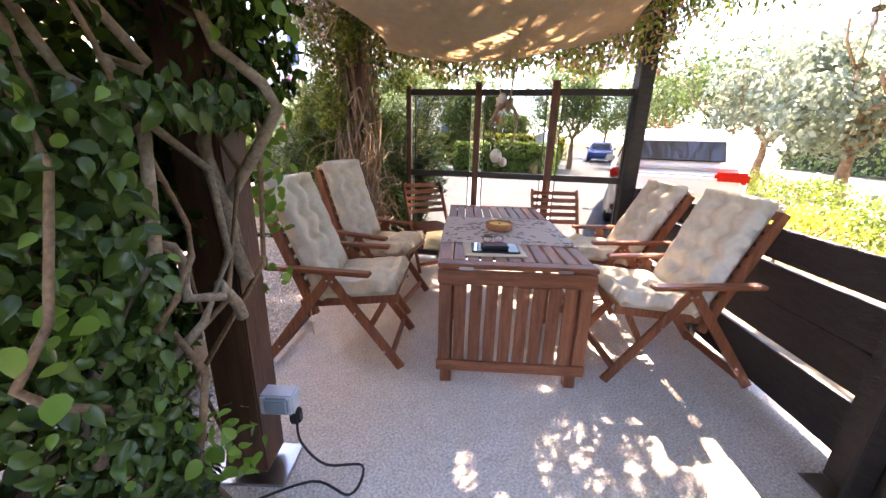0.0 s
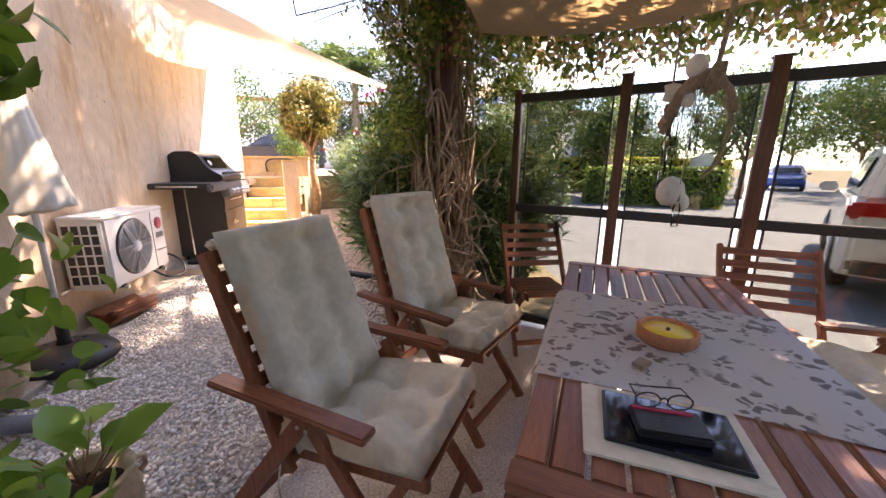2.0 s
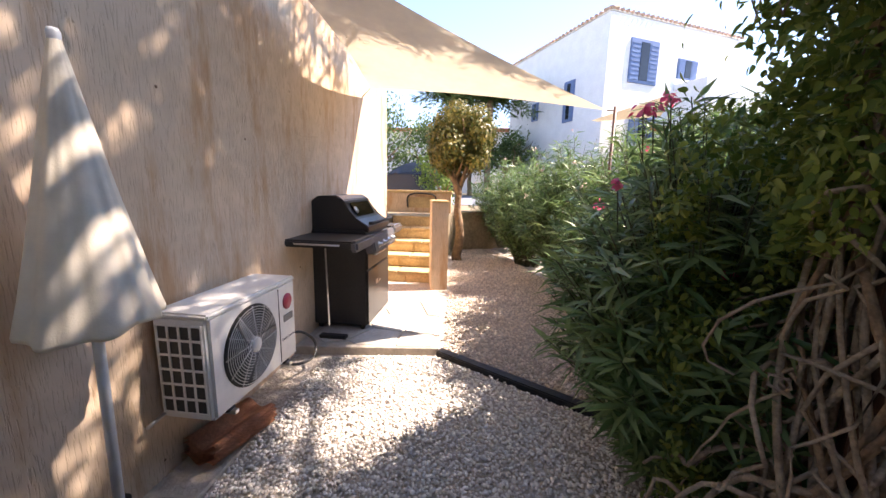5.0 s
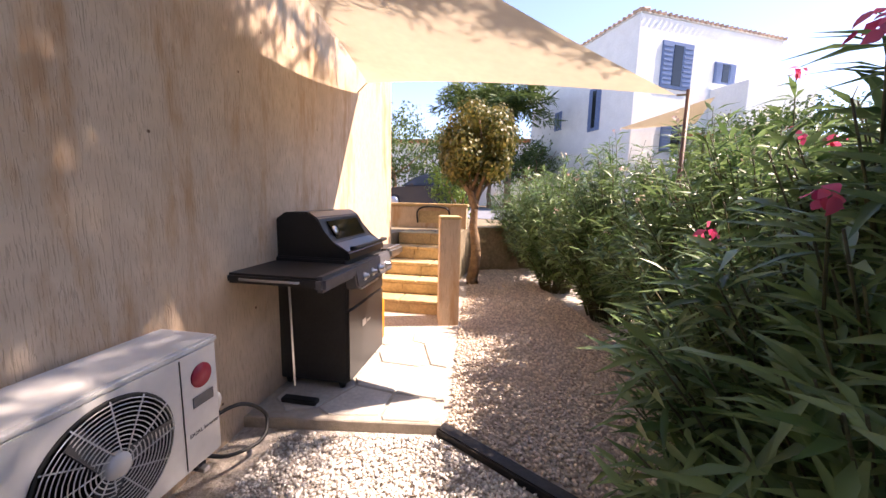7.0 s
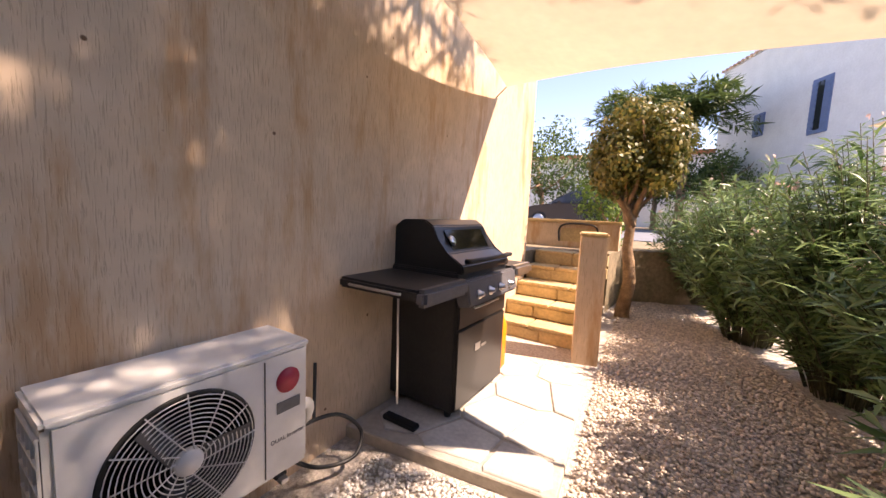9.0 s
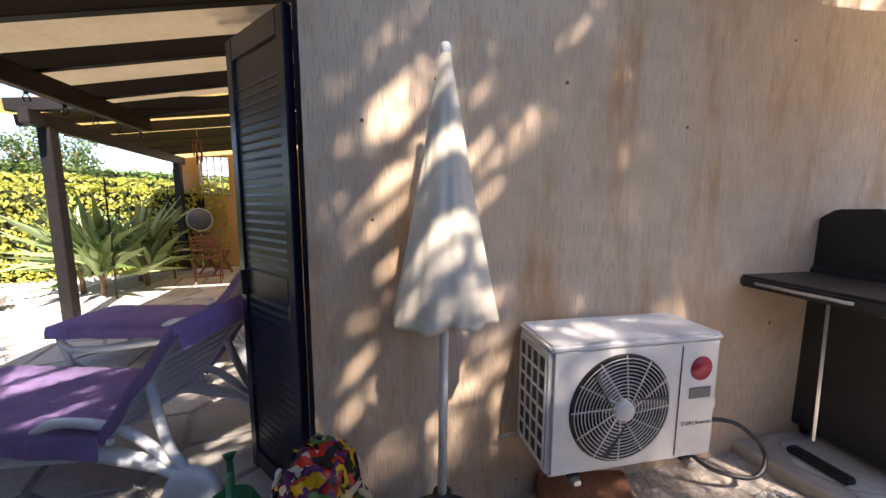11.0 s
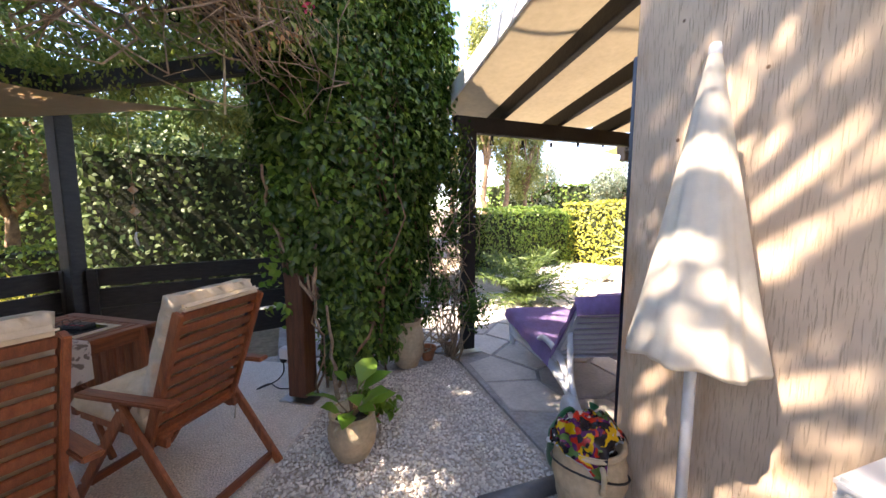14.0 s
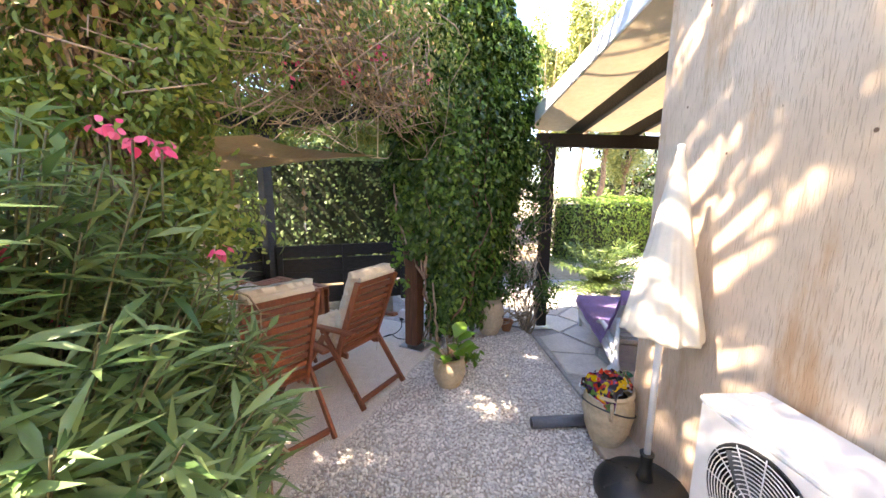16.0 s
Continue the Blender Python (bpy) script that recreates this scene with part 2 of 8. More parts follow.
def comb(m):
    """Vertical worm grooves scraped through the plaster, dark with dust."""
    nt = m.node_tree
    n = nt.nodes
    bsdf = n["Principled BSDF"]
    tc = n.new("ShaderNodeTexCoord")
    mp = n.new("ShaderNodeMapping")
    mp.inputs["Scale"].default_value = (98, 98, 7.5)
    link(nt, tc.outputs["Object"], mp.inputs["Vector"])
    groove = n.new("ShaderNodeTexNoise")
    groove.inputs["Scale"].default_value = 1.6
    groove.inputs["Detail"].default_value = 3
    groove.inputs["Roughness"].default_value = 0.55
    groove.inputs["Distortion"].default_value = 0.1
    link(nt, mp.outputs[0], groove.inputs["Vector"])
    cut = n.new("ShaderNodeMapRange")
    cut.inputs["From Min"].default_value = 0.35
    cut.inputs["From Max"].default_value = 0.46
    link(nt, groove.outputs["Fac"], cut.inputs["Value"])
    mix = n.new("ShaderNodeMix")
    mix.data_type = "RGBA"
    src = bsdf.inputs["Base Color"].links[0].from_socket
    link(nt, cut.outputs[0], mix.inputs[0])
    mix.inputs[6].default_value = (0.51, 0.385, 0.265, 1)
    link(nt, src, mix.inputs[7])
    # rusty runs of damp and small dark pock marks
    mp2 = n.new("ShaderNodeMapping")
    mp2.inputs["Scale"].default_value = (2.6, 2.6, 0.55)
    link(nt, tc.outputs["Object"], mp2.inputs["Vector"])
    damp = n.new("ShaderNodeTexNoise")
    damp.inputs["Scale"].default_value = 1.7
    damp.inputs["Detail"].default_value = 6
    damp.inputs["Roughness"].default_value = 0.65
    link(nt, mp2.outputs[0], damp.inputs["Vector"])
    dr = n.new("ShaderNodeMapRange")
    dr.inputs["From Min"].default_value = 0.51
    dr.inputs["From Max"].default_value = 0.66
    dr.inputs["To Max"].default_value = 0.8
    link(nt, damp.outputs["Fac"], dr.inputs["Value"])
    rust = n.new("ShaderNodeMix")
    rust.data_type = "RGBA"
    link(nt, dr.outputs[0], rust.inputs[0])
    link(nt, mix.outputs[2], rust.inputs[6])
    rust.inputs[7].default_value = (0.46, 0.26, 0.12, 1)
    pock = n.new("ShaderNodeTexVoronoi")
    pock.inputs["Scale"].default_value = 5.5
    link(nt, tc.outputs["Object"], pock.inputs["Vector"])
    pr = n.new("ShaderNodeMapRange")
    pr.inputs["From Min"].default_value = 0.035
    pr.inputs["From Max"].default_value = 0.055
    link(nt, pock.outputs["Distance"], pr.inputs["Value"])
    hole = n.new("ShaderNodeMix")
    hole.data_type = "RGBA"
    link(nt, pr.outputs[0], hole.inputs[0])
    hole.inputs[6].default_value = (0.16, 0.09, 0.05, 1)
    link(nt, rust.outputs[2], hole.inputs[7])
    link(nt, hole.outputs[2], bsdf.inputs["Base Color"])
    bn = n.new("ShaderNodeBump")
    bn.inputs["Strength"].default_value = 0.5
    bn.inputs["Distance"].default_value = 0.006
    link(nt, cut.outputs[0], bn.inputs["Height"])
    link(nt, bn.outputs["Normal"], bsdf.inputs["Normal"])


comb(M_PLASTER)
M_PLASTER_PLAIN = material("ochre_plaster", (0.62, 0.38, 0.16), 0.9, 0.1, 2.0, bump=0.25)
M_WHITE_WALL = material("white_render", (0.82, 0.82, 0.8), 0.9, 0.04, 2.0, bump=0.15)
M_CONCRETE = material("washed_concrete", (0.80, 0.74, 0.66), 0.9, 0.3, 13.0, bump=1.0, bump_scale=95, second=(0.66, 0.59, 0.50), spread=0.8)
M_SCREED = material("plain_screed", (0.5, 0.44, 0.36), 0.9, 0.12, 3.0, bump=0.3)
M_MORTAR = material("grey_mortar", (0.40, 0.39, 0.37), 0.95, 0.15, 6, bump=0.4)
M_FLAG = material("flagstone", (0.58, 0.55, 0.49), 0.75, 0.1, 5, bump=0.25, bump_scale=25, per_object=0.14)
M_FLAG_STUFF = material("flagstone_far", (0.58, 0.55, 0.49), 0.75, 0.1, 5, bump=0.25, bump_scale=25, island=0.14)
M_GRAVEL_BED = material("gravel_bed", (0.58, 0.52, 0.45), 0.95, 0.3, 40, bump=0.8, bump_scale=45, second=(0.36, 0.31, 0.26))
M_PEBBLE = material("pale_pebbles", (0.82, 0.77, 0.7), 0.85, 0.08, 30, island=0.28)
M_PEBBLE_TAN = material("tan_pebbles", (0.74, 0.63, 0.52), 0.85, 0.1, 30, island=0.32)
M_EARTH = material("dry_earth", (0.30, 0.23, 0.15), 0.95, 0.2, 3, bump=0.5, bump_scale=20, second=(0.18, 0.15, 0.09))
M_ASPHALT = material("sunlit_asphalt", (0.215, 0.23, 0.255), 0.9, 0.12, 3, bump=0.3, bump_scale=90)
M_TEAK = material("oiled_teak", (0.30, 0.105, 0.046), 0.42, 0.22, 4, stretch=(14, 14, 1.2), bump=0.12, bump_scale=12, second=(0.17, 0.052, 0.023), per_object=0.18)
M_TEAK_X = material("oiled_teak_across", (0.30, 0.105, 0.046), 0.42, 0.22, 4, stretch=(1.2, 14, 14), bump=0.12, bump_scale=12, second=(0.17, 0.052, 0.023), per_object=0.18)
M_TEAK_Y = material("oiled_teak_along", (0.30, 0.105, 0.046), 0.40, 0.22, 4, stretch=(14, 1.2, 14), bump=0.12, bump_scale=12, second=(0.17, 0.052, 0.023), per_object=0.18)
M_BROWN_POST = material("brown_stained_post", (0.15, 0.062, 0.032), 0.5, 0.25, 4, stretch=(10, 10, 1), bump=0.15, bump_scale=12)
M_BLACK_WOOD = material("black_stained_wood", (0.022, 0.02, 0.019), 0.55, 0.35, 4, stretch=(3, 3, 12), bump=0.2, bump_scale=14)
M_DARK_WOOD = material("dark_stained_beam", (0.012, 0.010, 0.010), 0.6, 0.3, 4, bump=0.2, bump_scale=30)
M_CUSHION = material("cream_cotton", (0.68, 0.6, 0.46), 0.95, 0.08, 5, bump=0.15, bump_scale=180, second=(0.54, 0.47, 0.36), spread=0.7)
M_CANVAS = material("beige_canvas", (0.58, 0.43, 0.25), 0.9, 0.06, 3, bump=0.08, bump_scale=200, through_light=0.62)
M_AWNING = material("olive_beige_awning", (0.55, 0.44, 0.27), 0.9, 0.06, 3, bump=0.08, bump_scale=200, through_light=0.16)
# sunlight through the far canvas is put into this yellow
M_AWNING_LIT = material("sunlit_awning", (0.78, 0.55, 0.2), 0.9, 0.06, 3, bump=0.08, bump_scale=200, through_light=0.3)
M_STEM = material("green_brown_stem", (0.12, 0.12, 0.05), 0.7, 0.25, 12, bump=0.2)
M_SAIL = material("cream_shade_sail", (0.72, 0.62, 0.46), 0.9, 0.04, 2, bump=0.05, bump_scale=200, through_light=0.3)
M_BARK = material("vine_bark", (0.36, 0.235, 0.135), 0.9, 0.25, 12, bump=0.6, bump_scale=40, second=(0.16, 0.1, 0.06))
M_BARK_PALE = material("pale_dry_bark", (0.44, 0.35, 0.25), 0.9, 0.25, 12, bump=0.6, bump_scale=40, second=(0.24, 0.17, 0.11))
M_IVY = leaf_material("glossy_ivy_leaves", (0.022, 0.06, 0.014), (0.10, 0.19, 0.036), 0.25, 0.22)
M_IVY_LIGHT = leaf_material("young_ivy_leaves", (0.1, 0.24, 0.03), (0.22, 0.38, 0.06), 0.35, 0.4)
M_VINE_LEAF = leaf_material("vine_leaves", (0.07, 0.14, 0.025), (0.31, 0.36, 0.075), 0.42, 0.42)
M_DRY_LEAF = leaf_material("dry_bracts", (0.42, 0.22, 0.1), (0.75, 0.5, 0.28), 0.8, 0.4)
M_PINK = leaf_material("pink_petals", (0.7, 0.05, 0.16), (0.85, 0.18, 0.3), 0.6, 0.35)
M_PALE_PINK = leaf_material("pale_pink_petals", (0.75, 0.5, 0.45), (0.85, 0.68, 0.6), 0.6, 0.35)
M_OLEANDER = leaf_material("oleander_leaves", (0.055, 0.125, 0.035), (0.25, 0.36, 0.14), 0.36, 0.32)
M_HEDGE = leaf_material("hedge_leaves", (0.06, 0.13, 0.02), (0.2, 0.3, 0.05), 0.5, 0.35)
# lit copy of hedge_leaves: sunlight put into a brighter, yellower colour
M_HEDGE_SUNLIT = leaf_material("sunlit_hedge_leaves", (0.24, 0.29, 0.03), (0.55, 0.52, 0.1), 0.5, 0.4)
M_TREE_LEAF = leaf_material("tree_leaves", (0.04, 0.085, 0.022), (0.15, 0.21, 0.06), 0.55, 0.3)
M_OLIVE_LEAF = leaf_material("silvery_leaves", (0.14, 0.19, 0.12), (0.36, 0.41, 0.29), 0.5, 0.3)
M_WHITE_METAL = material("white_enamel", (0.74, 0.73, 0.69), 0.4, 0.04, 3)
M_DARK_GRILLE = material("dark_grille", (0.03, 0.03, 0.028), 0.6, 0.1, 10)
M_BBQ = material("black_enamel", (0.018, 0.017, 0.017), 0.3, 0.1, 6)
M_BBQ_MATT = material("matt_black_steel", (0.03, 0.029, 0.029), 0.5, 0.15, 6)
M_BBQ_GREY = material("grey_painted_steel", (0.16, 0.16, 0.17), 0.4, 0.1, 6, metal=0.3)
M_STEEL = material("brushed_steel", (0.6, 0.6, 0.6), 0.3, 0.06, 20, metal=1.0)
M_PARASOL = material("ecru_parasol_cloth", (0.78, 0.72, 0.59), 0.9, 0.05, 4, bump=0.1, bump_scale=150, through_light=0.2)
M_POT = material("cream_terracotta", (0.6, 0.48, 0.31), 0.85, 0.12, 5, bump=0.2, bump_scale=50)
M_TERRACOTTA = material("terracotta", (0.52, 0.2, 0.09), 0.85, 0.15, 8, bump=0.25, bump_scale=50)
M_SOIL = material("dark_soil", (0.06, 0.04, 0.028), 0.95, 0.3, 20, bump=0.8)
M_BLACK_PLASTIC = material("black_plastic", (0.02, 0.02, 0.02), 0.45, 0.1, 8)
M_GREY_PLASTIC = material("grey_plastic", (0.13, 0.14, 0.15), 0.45, 0.1, 8)
M_WHITE_PLASTIC = material("white_plastic", (0.68, 0.71, 0.73), 0.4, 0.05, 4)
M_GREEN_PLASTIC = material("green_plastic", (0.012, 0.16, 0.06), 0.35, 0.08, 5)
M_PURPLE = material("purple_towel", (0.46, 0.33, 0.63), 0.95, 0.1, 5, bump=0.3, bump_scale=200)
M_NAVY_PAINT = material("navy_gloss_paint", (0.006, 0.009, 0.028), 0.3, 0.1, 4)
M_YELLOW_STONE = material("yellow_limestone", (0.62, 0.46, 0.24), 0.88, 0.14, 5, bump=0.35, bump_scale=30, per_object=0.12)
M_GLASS_TINT = glass_material("smoked_pane", (0.5, 0.52, 0.5))
M_GLASS_CLEAR = glass_material("clear_glass", (0.92, 0.95, 0.95))

# ---- plan: corner posts of the dining pergola, and its directions ----
P1, P2, P3, P4 = Vector((1.83, 3.04, 0)), Vector((3.0, 5.15, 0)), Vector((5.18, 3.78, 0)), Vector((3.80, 1.76, 0))
WALL_X, CORNER_Y, END_Y = 0.35, 4.63, 9.61


def ground_height(x, y):
    """The gravel climbs gently from the dining place towards the steps."""
    t = min(max((y - 4.3) / 5.0, 0), 1)
    return -0.02 + 0.25 * t * min(max(5.0 - x, 0), 1) if x > 0 else -0.02 + 0.25 * t


# ---- ground ----
def ground_bm():
    bm = bmesh.new()
    xs = [-400, -60, -20, -8, -4, -2, -1, 0, 0.7, 1.4, 2.1, 2.8, 3.5, 4.0, 4.5, 5.0, 6, 9, 20, 60, 400]
    ys = [-400, -60, -20, -8, -4, -2, 0, 1, 2, 3, 4, 4.6, 5.2, 5.8, 6.4, 7, 7.6, 8.2, 8.8, 9.4, 10, 12, 16, 24, 60, 400]
    grid = [[bm.verts.new((x, y, ground_height(x, y) - 0.05)) for x in xs] for y in ys]
    for j in range(len(ys) - 1):
        for i in range(len(xs) - 1):
            bm.faces.new((grid[j][i], grid[j][i + 1], grid[j + 1][i + 1], grid[j + 1][i]))
    return bm


structure("ground", ground_bm(), M_EARTH, "dry brown garden earth", "ground")


def sheet_bm(x0, x1, y0, y1, lift, step=0.5):
    bm = bmesh.new()
    nx, ny = max(1, int((x1 - x0) / step)), max(1, int((y1 - y0) / step))
    grid = []
    for j in range(ny + 1):
        row = []
        for i in range(nx + 1):
            x, y = x0 + (x1 - x0) * i / nx, y0 + (y1 - y0) * j / ny
            row.append(bm.verts.new((x, y, ground_height(x, y) + lift)))
        grid.append(row)
    for j in range(ny):
        for i in range(nx):
            bm.faces.new((grid[j][i], grid[j][i + 1], grid[j + 1][i + 1], grid[j + 1][i]))
    return bm


structure("gravel_bed", sheet_bm(0.3, 3.3, 2.0, 13.0, -0.016), M_GRAVEL_BED, "bed of loose pale gravel", "gravel")

# ---- concrete floor of the dining place ----
PATIO = [(1.52, 2.92), (2.0, 2.3), (3.72, 1.4), (5.5, 3.75), (3.25, 5.62), (2.62, 5.2), (2.35, 4.6), (2.1, 4.08), (1.86, 3.55)]
structure("patio_floor", prism_bm(PATIO, -0.15, 0.0, 0.008), M_CONCRETE, "rough washed concrete floor with exposed aggregate", "floor")

# ---- house ----
structure("wall_side", prism_bm([(WALL_X - 0.3, CORNER_Y), (WALL_X, CORNER_Y), (WALL_X, END_Y), (WALL_X - 0.3, END_Y)], -0.2, 5.6), M_PLASTER, "sand-coloured rough combed plaster house wall", "wall")
structure("wall_end", prism_bm([(-7.0, END_Y - 0.3), (0.05, END_Y - 0.3), (0.05, END_Y), (-7.0, END_Y)], -0.2, 5.6), M_PLASTER, "sand-coloured plaster house wall", "wall")
structure("wall_veranda_lintel", prism_bm([(-5.2, CORNER_Y), (0.05, CORNER_Y), (0.05, CORNER_Y + 0.3), (-5.2, CORNER_Y + 0.3)], 2.3, 5.6), M_PLASTER_PLAIN, "ochre house wall above the veranda door", "wall")
structure("wall_veranda", prism_bm([(-5.2, CORNER_Y), (-1.1, CORNER_Y), (-1.1, CORNER_Y + 0.3), (-5.2, CORNER_Y + 0.3)], -0.2, 2.3), M_PLASTER_PLAIN, "ochre house wall along the veranda", "wall")
structure("roof_slab", prism_bm([(-7.2, CORNER_Y - 0.1), (WALL_X + 0.1, CORNER_Y - 0.1), (WALL_X + 0.1, END_Y + 0.1), (-7.2, END_Y + 0.1)], 5.6, 5.8), M_WHITE_WALL, "flat white roof of the house", "roof")

# ---- wooden posts and beams of the dining pergola ----
def post(name, p, w, h, mat, deg, label):
    t = thing(name, yaw_at(p[0], p[1], 0, deg), label, "post")
    part("shaft", box_bm((0, 0, h / 2 + 0.02), (w, w, h - 0.04), None, 0.006), mat, t)
    part("foot_plate", box_bm((0, 0, 0.006), (w + 0.14, w + 0.05, 0.012), None, 0.002), M_STEEL, t, "galvanised steel foot plate")
    return t


PERGOLA_DEG = math.degrees(math.atan2(P3.y - P2.y, P3.x - P2.x))
post("pergola_post", P1, 0.15, 2.45, M_BROWN_POST, PERGOLA_DEG, "thick brown-stained wooden post wrapped by a vine")
post("pergola_post", P2, 0.14, 2.45, M_BROWN_POST, PERGOLA_DEG, "brown wooden post hidden in tangled vine stems")
post("pergola_post", P3, 0.13, 2.45, M_BLACK_WOOD, PERGOLA_DEG, "black-stained wooden post at the end of the glass screen")
post("pergola_post", P4, 0.13, 2.45, M_BLACK_WOOD, PERGOLA_DEG, "black-stained wooden post at the fence")


def beam(a, b, z, w, h, over, label):
    d = (Vector(b) - Vector(a)).normalized() * over
    return solid("pergola_beam", bar_bm((a[0] - d.x, a[1] - d.y, z), (b[0] + d.x, b[1] + d.y, z), w, h, 0.006), M_DARK_WOOD, label, "beam", group="pergola beams")


beam(P1, P2, 2.50, 0.08, 0.14, 0.2, "dark stained beam under the creeper")
beam(P2, P3, 2.50, 0.08, 0.14, 0.2, "dark stained beam under the creeper")
beam(P3, P4, 2.50, 0.08, 0.14, 0.2, "dark stained beam above the fence")
beam(P4, P1, 2.50, 0.08, 0.14, 0.2, "dark stained beam above the entrance")

# ---- dining place: screen, fence, canopy ----
EU, EV = Vector((0.549, 0.836, 0)), Vector((0.829, -0.559, 0))
GP0, GP1, GP2 = Vector((3.58, 5.255, 0)), Vector((4.11, 4.79, 0)), Vector((4.635, 4.285, 0))


def screen_panel(a, b):
    d = b - a
    length = d.length
    t = thing("glass_screen", yaw_at(a.x, a.y, 0, math.degrees(math.atan2(d.y, d.x))), "smoked glass wind screen in a black frame", "glass screen", "glass screens by the road")
    for name, z0, z1, lab in (("top_bar", 1.715, 1.775, ""), ("middle_bar", 0.925, 0.985, ""), ("bottom_bar", 0.04, 0.10, "")):
        part(name, box_bm((length / 2, 0, (z0 + z1) / 2), (length - 0.035, 0.045, z1 - z0), None, 0.006), M_BLACK_PLASTIC, t)
    for z0, z1 in ((0.985, 1.715), (0.10, 0.925)):
        pane = part("pane", box_bm((length / 2, 0, (z0 + z1) / 2), (length - 0.13, 0.008, z1 - z0), None, 0.0), M_GLASS_TINT, t, "smoked glass pane")
        pane.visible_shadow = False
        for x in (0.07, length - 0.07):
            part("edge_strip", box_bm((x, 0, (z0 + z1) / 2), (0.012, 0.02, z1 - z0), None, 0.002), M_BLACK_PLASTIC, t)
    return t


screen_panel(GP0, GP1)
screen_panel(GP1, GP2)
screen_panel(GP2, P3)


def screen_post(p, w, h):
    t = thing("screen_post", yaw_at(p.x, p.y, 0, PERGOLA_DEG - 8), "narrow reddish-brown stained wooden post", "post", "posts of the glass screen")
    part("shaft", box_bm((0, 0, h / 2), (w, 0.06, h), None, 0.005), M_BROWN_POST, t)
    part("cap", box_bm((0, 0, h + 0.006), (w + 0.012, 0.07, 0.012), None, 0.003), M_BROWN_POST, t)
    for z in (0.6, 0.95, 1.7):
        part("bolt", lathe_bm([(0.006, 0), (0.006, 0.004), (0.0, 0.005)], 8, (0, 0.03, z)), M_STEEL, t)


screen_post(GP0, 0.05, 1.79)
screen_post(GP1, 0.065, 1.83)
screen_post(GP2, 0.075, 1.84)


def board_fence(name, a, b, boards, label):
    a, b = Vector(a), Vector(b)
    d = b - a
    t = thing(name, yaw_at(a.x, a.y, 0, math.degrees(math.atan2(d.y, d.x))), label, "fence")
    for z0, z1 in boards:
        part("board", box_bm((d.length / 2, 0, (z0 + z1) / 2), (d.length, 0.03, z1 - z0), None, 0.004), M_BLACK_WOOD, t)
    for k in range(3):
        part("fence_post", box_bm((0.05 + k * (d.length - 0.1) / 2, 0.045, 0.45), (0.07, 0.055, 0.9), None, 0.004), M_BLACK_WOOD, t)
    return t


BOARDS = ((0.04, 0.285), (0.325, 0.515), (0.52, 0.705), (0.73, 0.895))
board_fence("board_fence", (3.87, 1.70, 0), (5.30, 3.70, 0), BOARDS, "low black-stained board fence with gaps between the boards")
board_fence("board_fence", (1.98, 1.22, 0), (3.74, 1.72, 0), BOARDS, "low black-stained board fence beside the entrance")


def canopy_bm():
    """A square of canvas slung under the beams and sagging to the middle."""
    bm = bmesh.new()
    c = [Vector((2.13, 3.62, 2.06)), Vector((3.12, 4.78, 2.2)), Vector((4.92, 3.82, 2.3)), Vector((3.72, 2.05, 2.38))]
    n = 18
    grid = []
    for j in range(n + 1):
        v = j / n
        row = []
        for i in range(n + 1):
            u = i / n
            du = 0.10 * math.sin(math.pi * v)
            dv = 0.08 * math.sin(math.pi * u)
            uu, vv = du + (1 - 2 * du) * u, dv + (1 - 2 * dv) * v
            p = c[0] * (1 - uu) * (1 - vv) + c[1] * (1 - uu) * vv + c[2] * uu * vv + c[3] * uu * (1 - vv)
            sag = 0.39 * math.sin(math.pi * (0.22 + 0.66 * u)) * math.sin(math.pi * (0.1 + 0.6 * v))
            p.z -= sag + 0.012 * noise.noise(p * 2.5)
            row.append(bm.verts.new(p))
        grid.append(row)
    for j in range(n):
        for i in range(n):
            f = bm.faces.new((grid[j][i], grid[j][i + 1], grid[j + 1][i + 1], grid[j + 1][i]))
            f.smooth = True
    bmesh.ops.solidify(bm, geom=bm.faces[:], thickness=0.003)
    return bm, c


cb, CANOPY = canopy_bm()
canopy = thing("canvas_canopy", pose(0, 0, 0), "sagging beige canvas canopy tied under the pergola", "canopy")
part("cloth", cb, M_CANVAS, canopy)
for p, q in zip(CANOPY, (P1 * 0.75 + P2 * 0.25, P2, P3, P4)):
    part("tie_rope", tube_bm([p - Vector((0, 0, 0.1)), (q.x, q.y, 2.45)], 0.006, 6), M_CUSHION, canopy, "pale tie rope")


# ---- table ----
M_CLOTH = material("printed_cloth", (0.78, 0.74, 0.70), 0.9, 0.03, 9, bump=0.05, bump_scale=150)


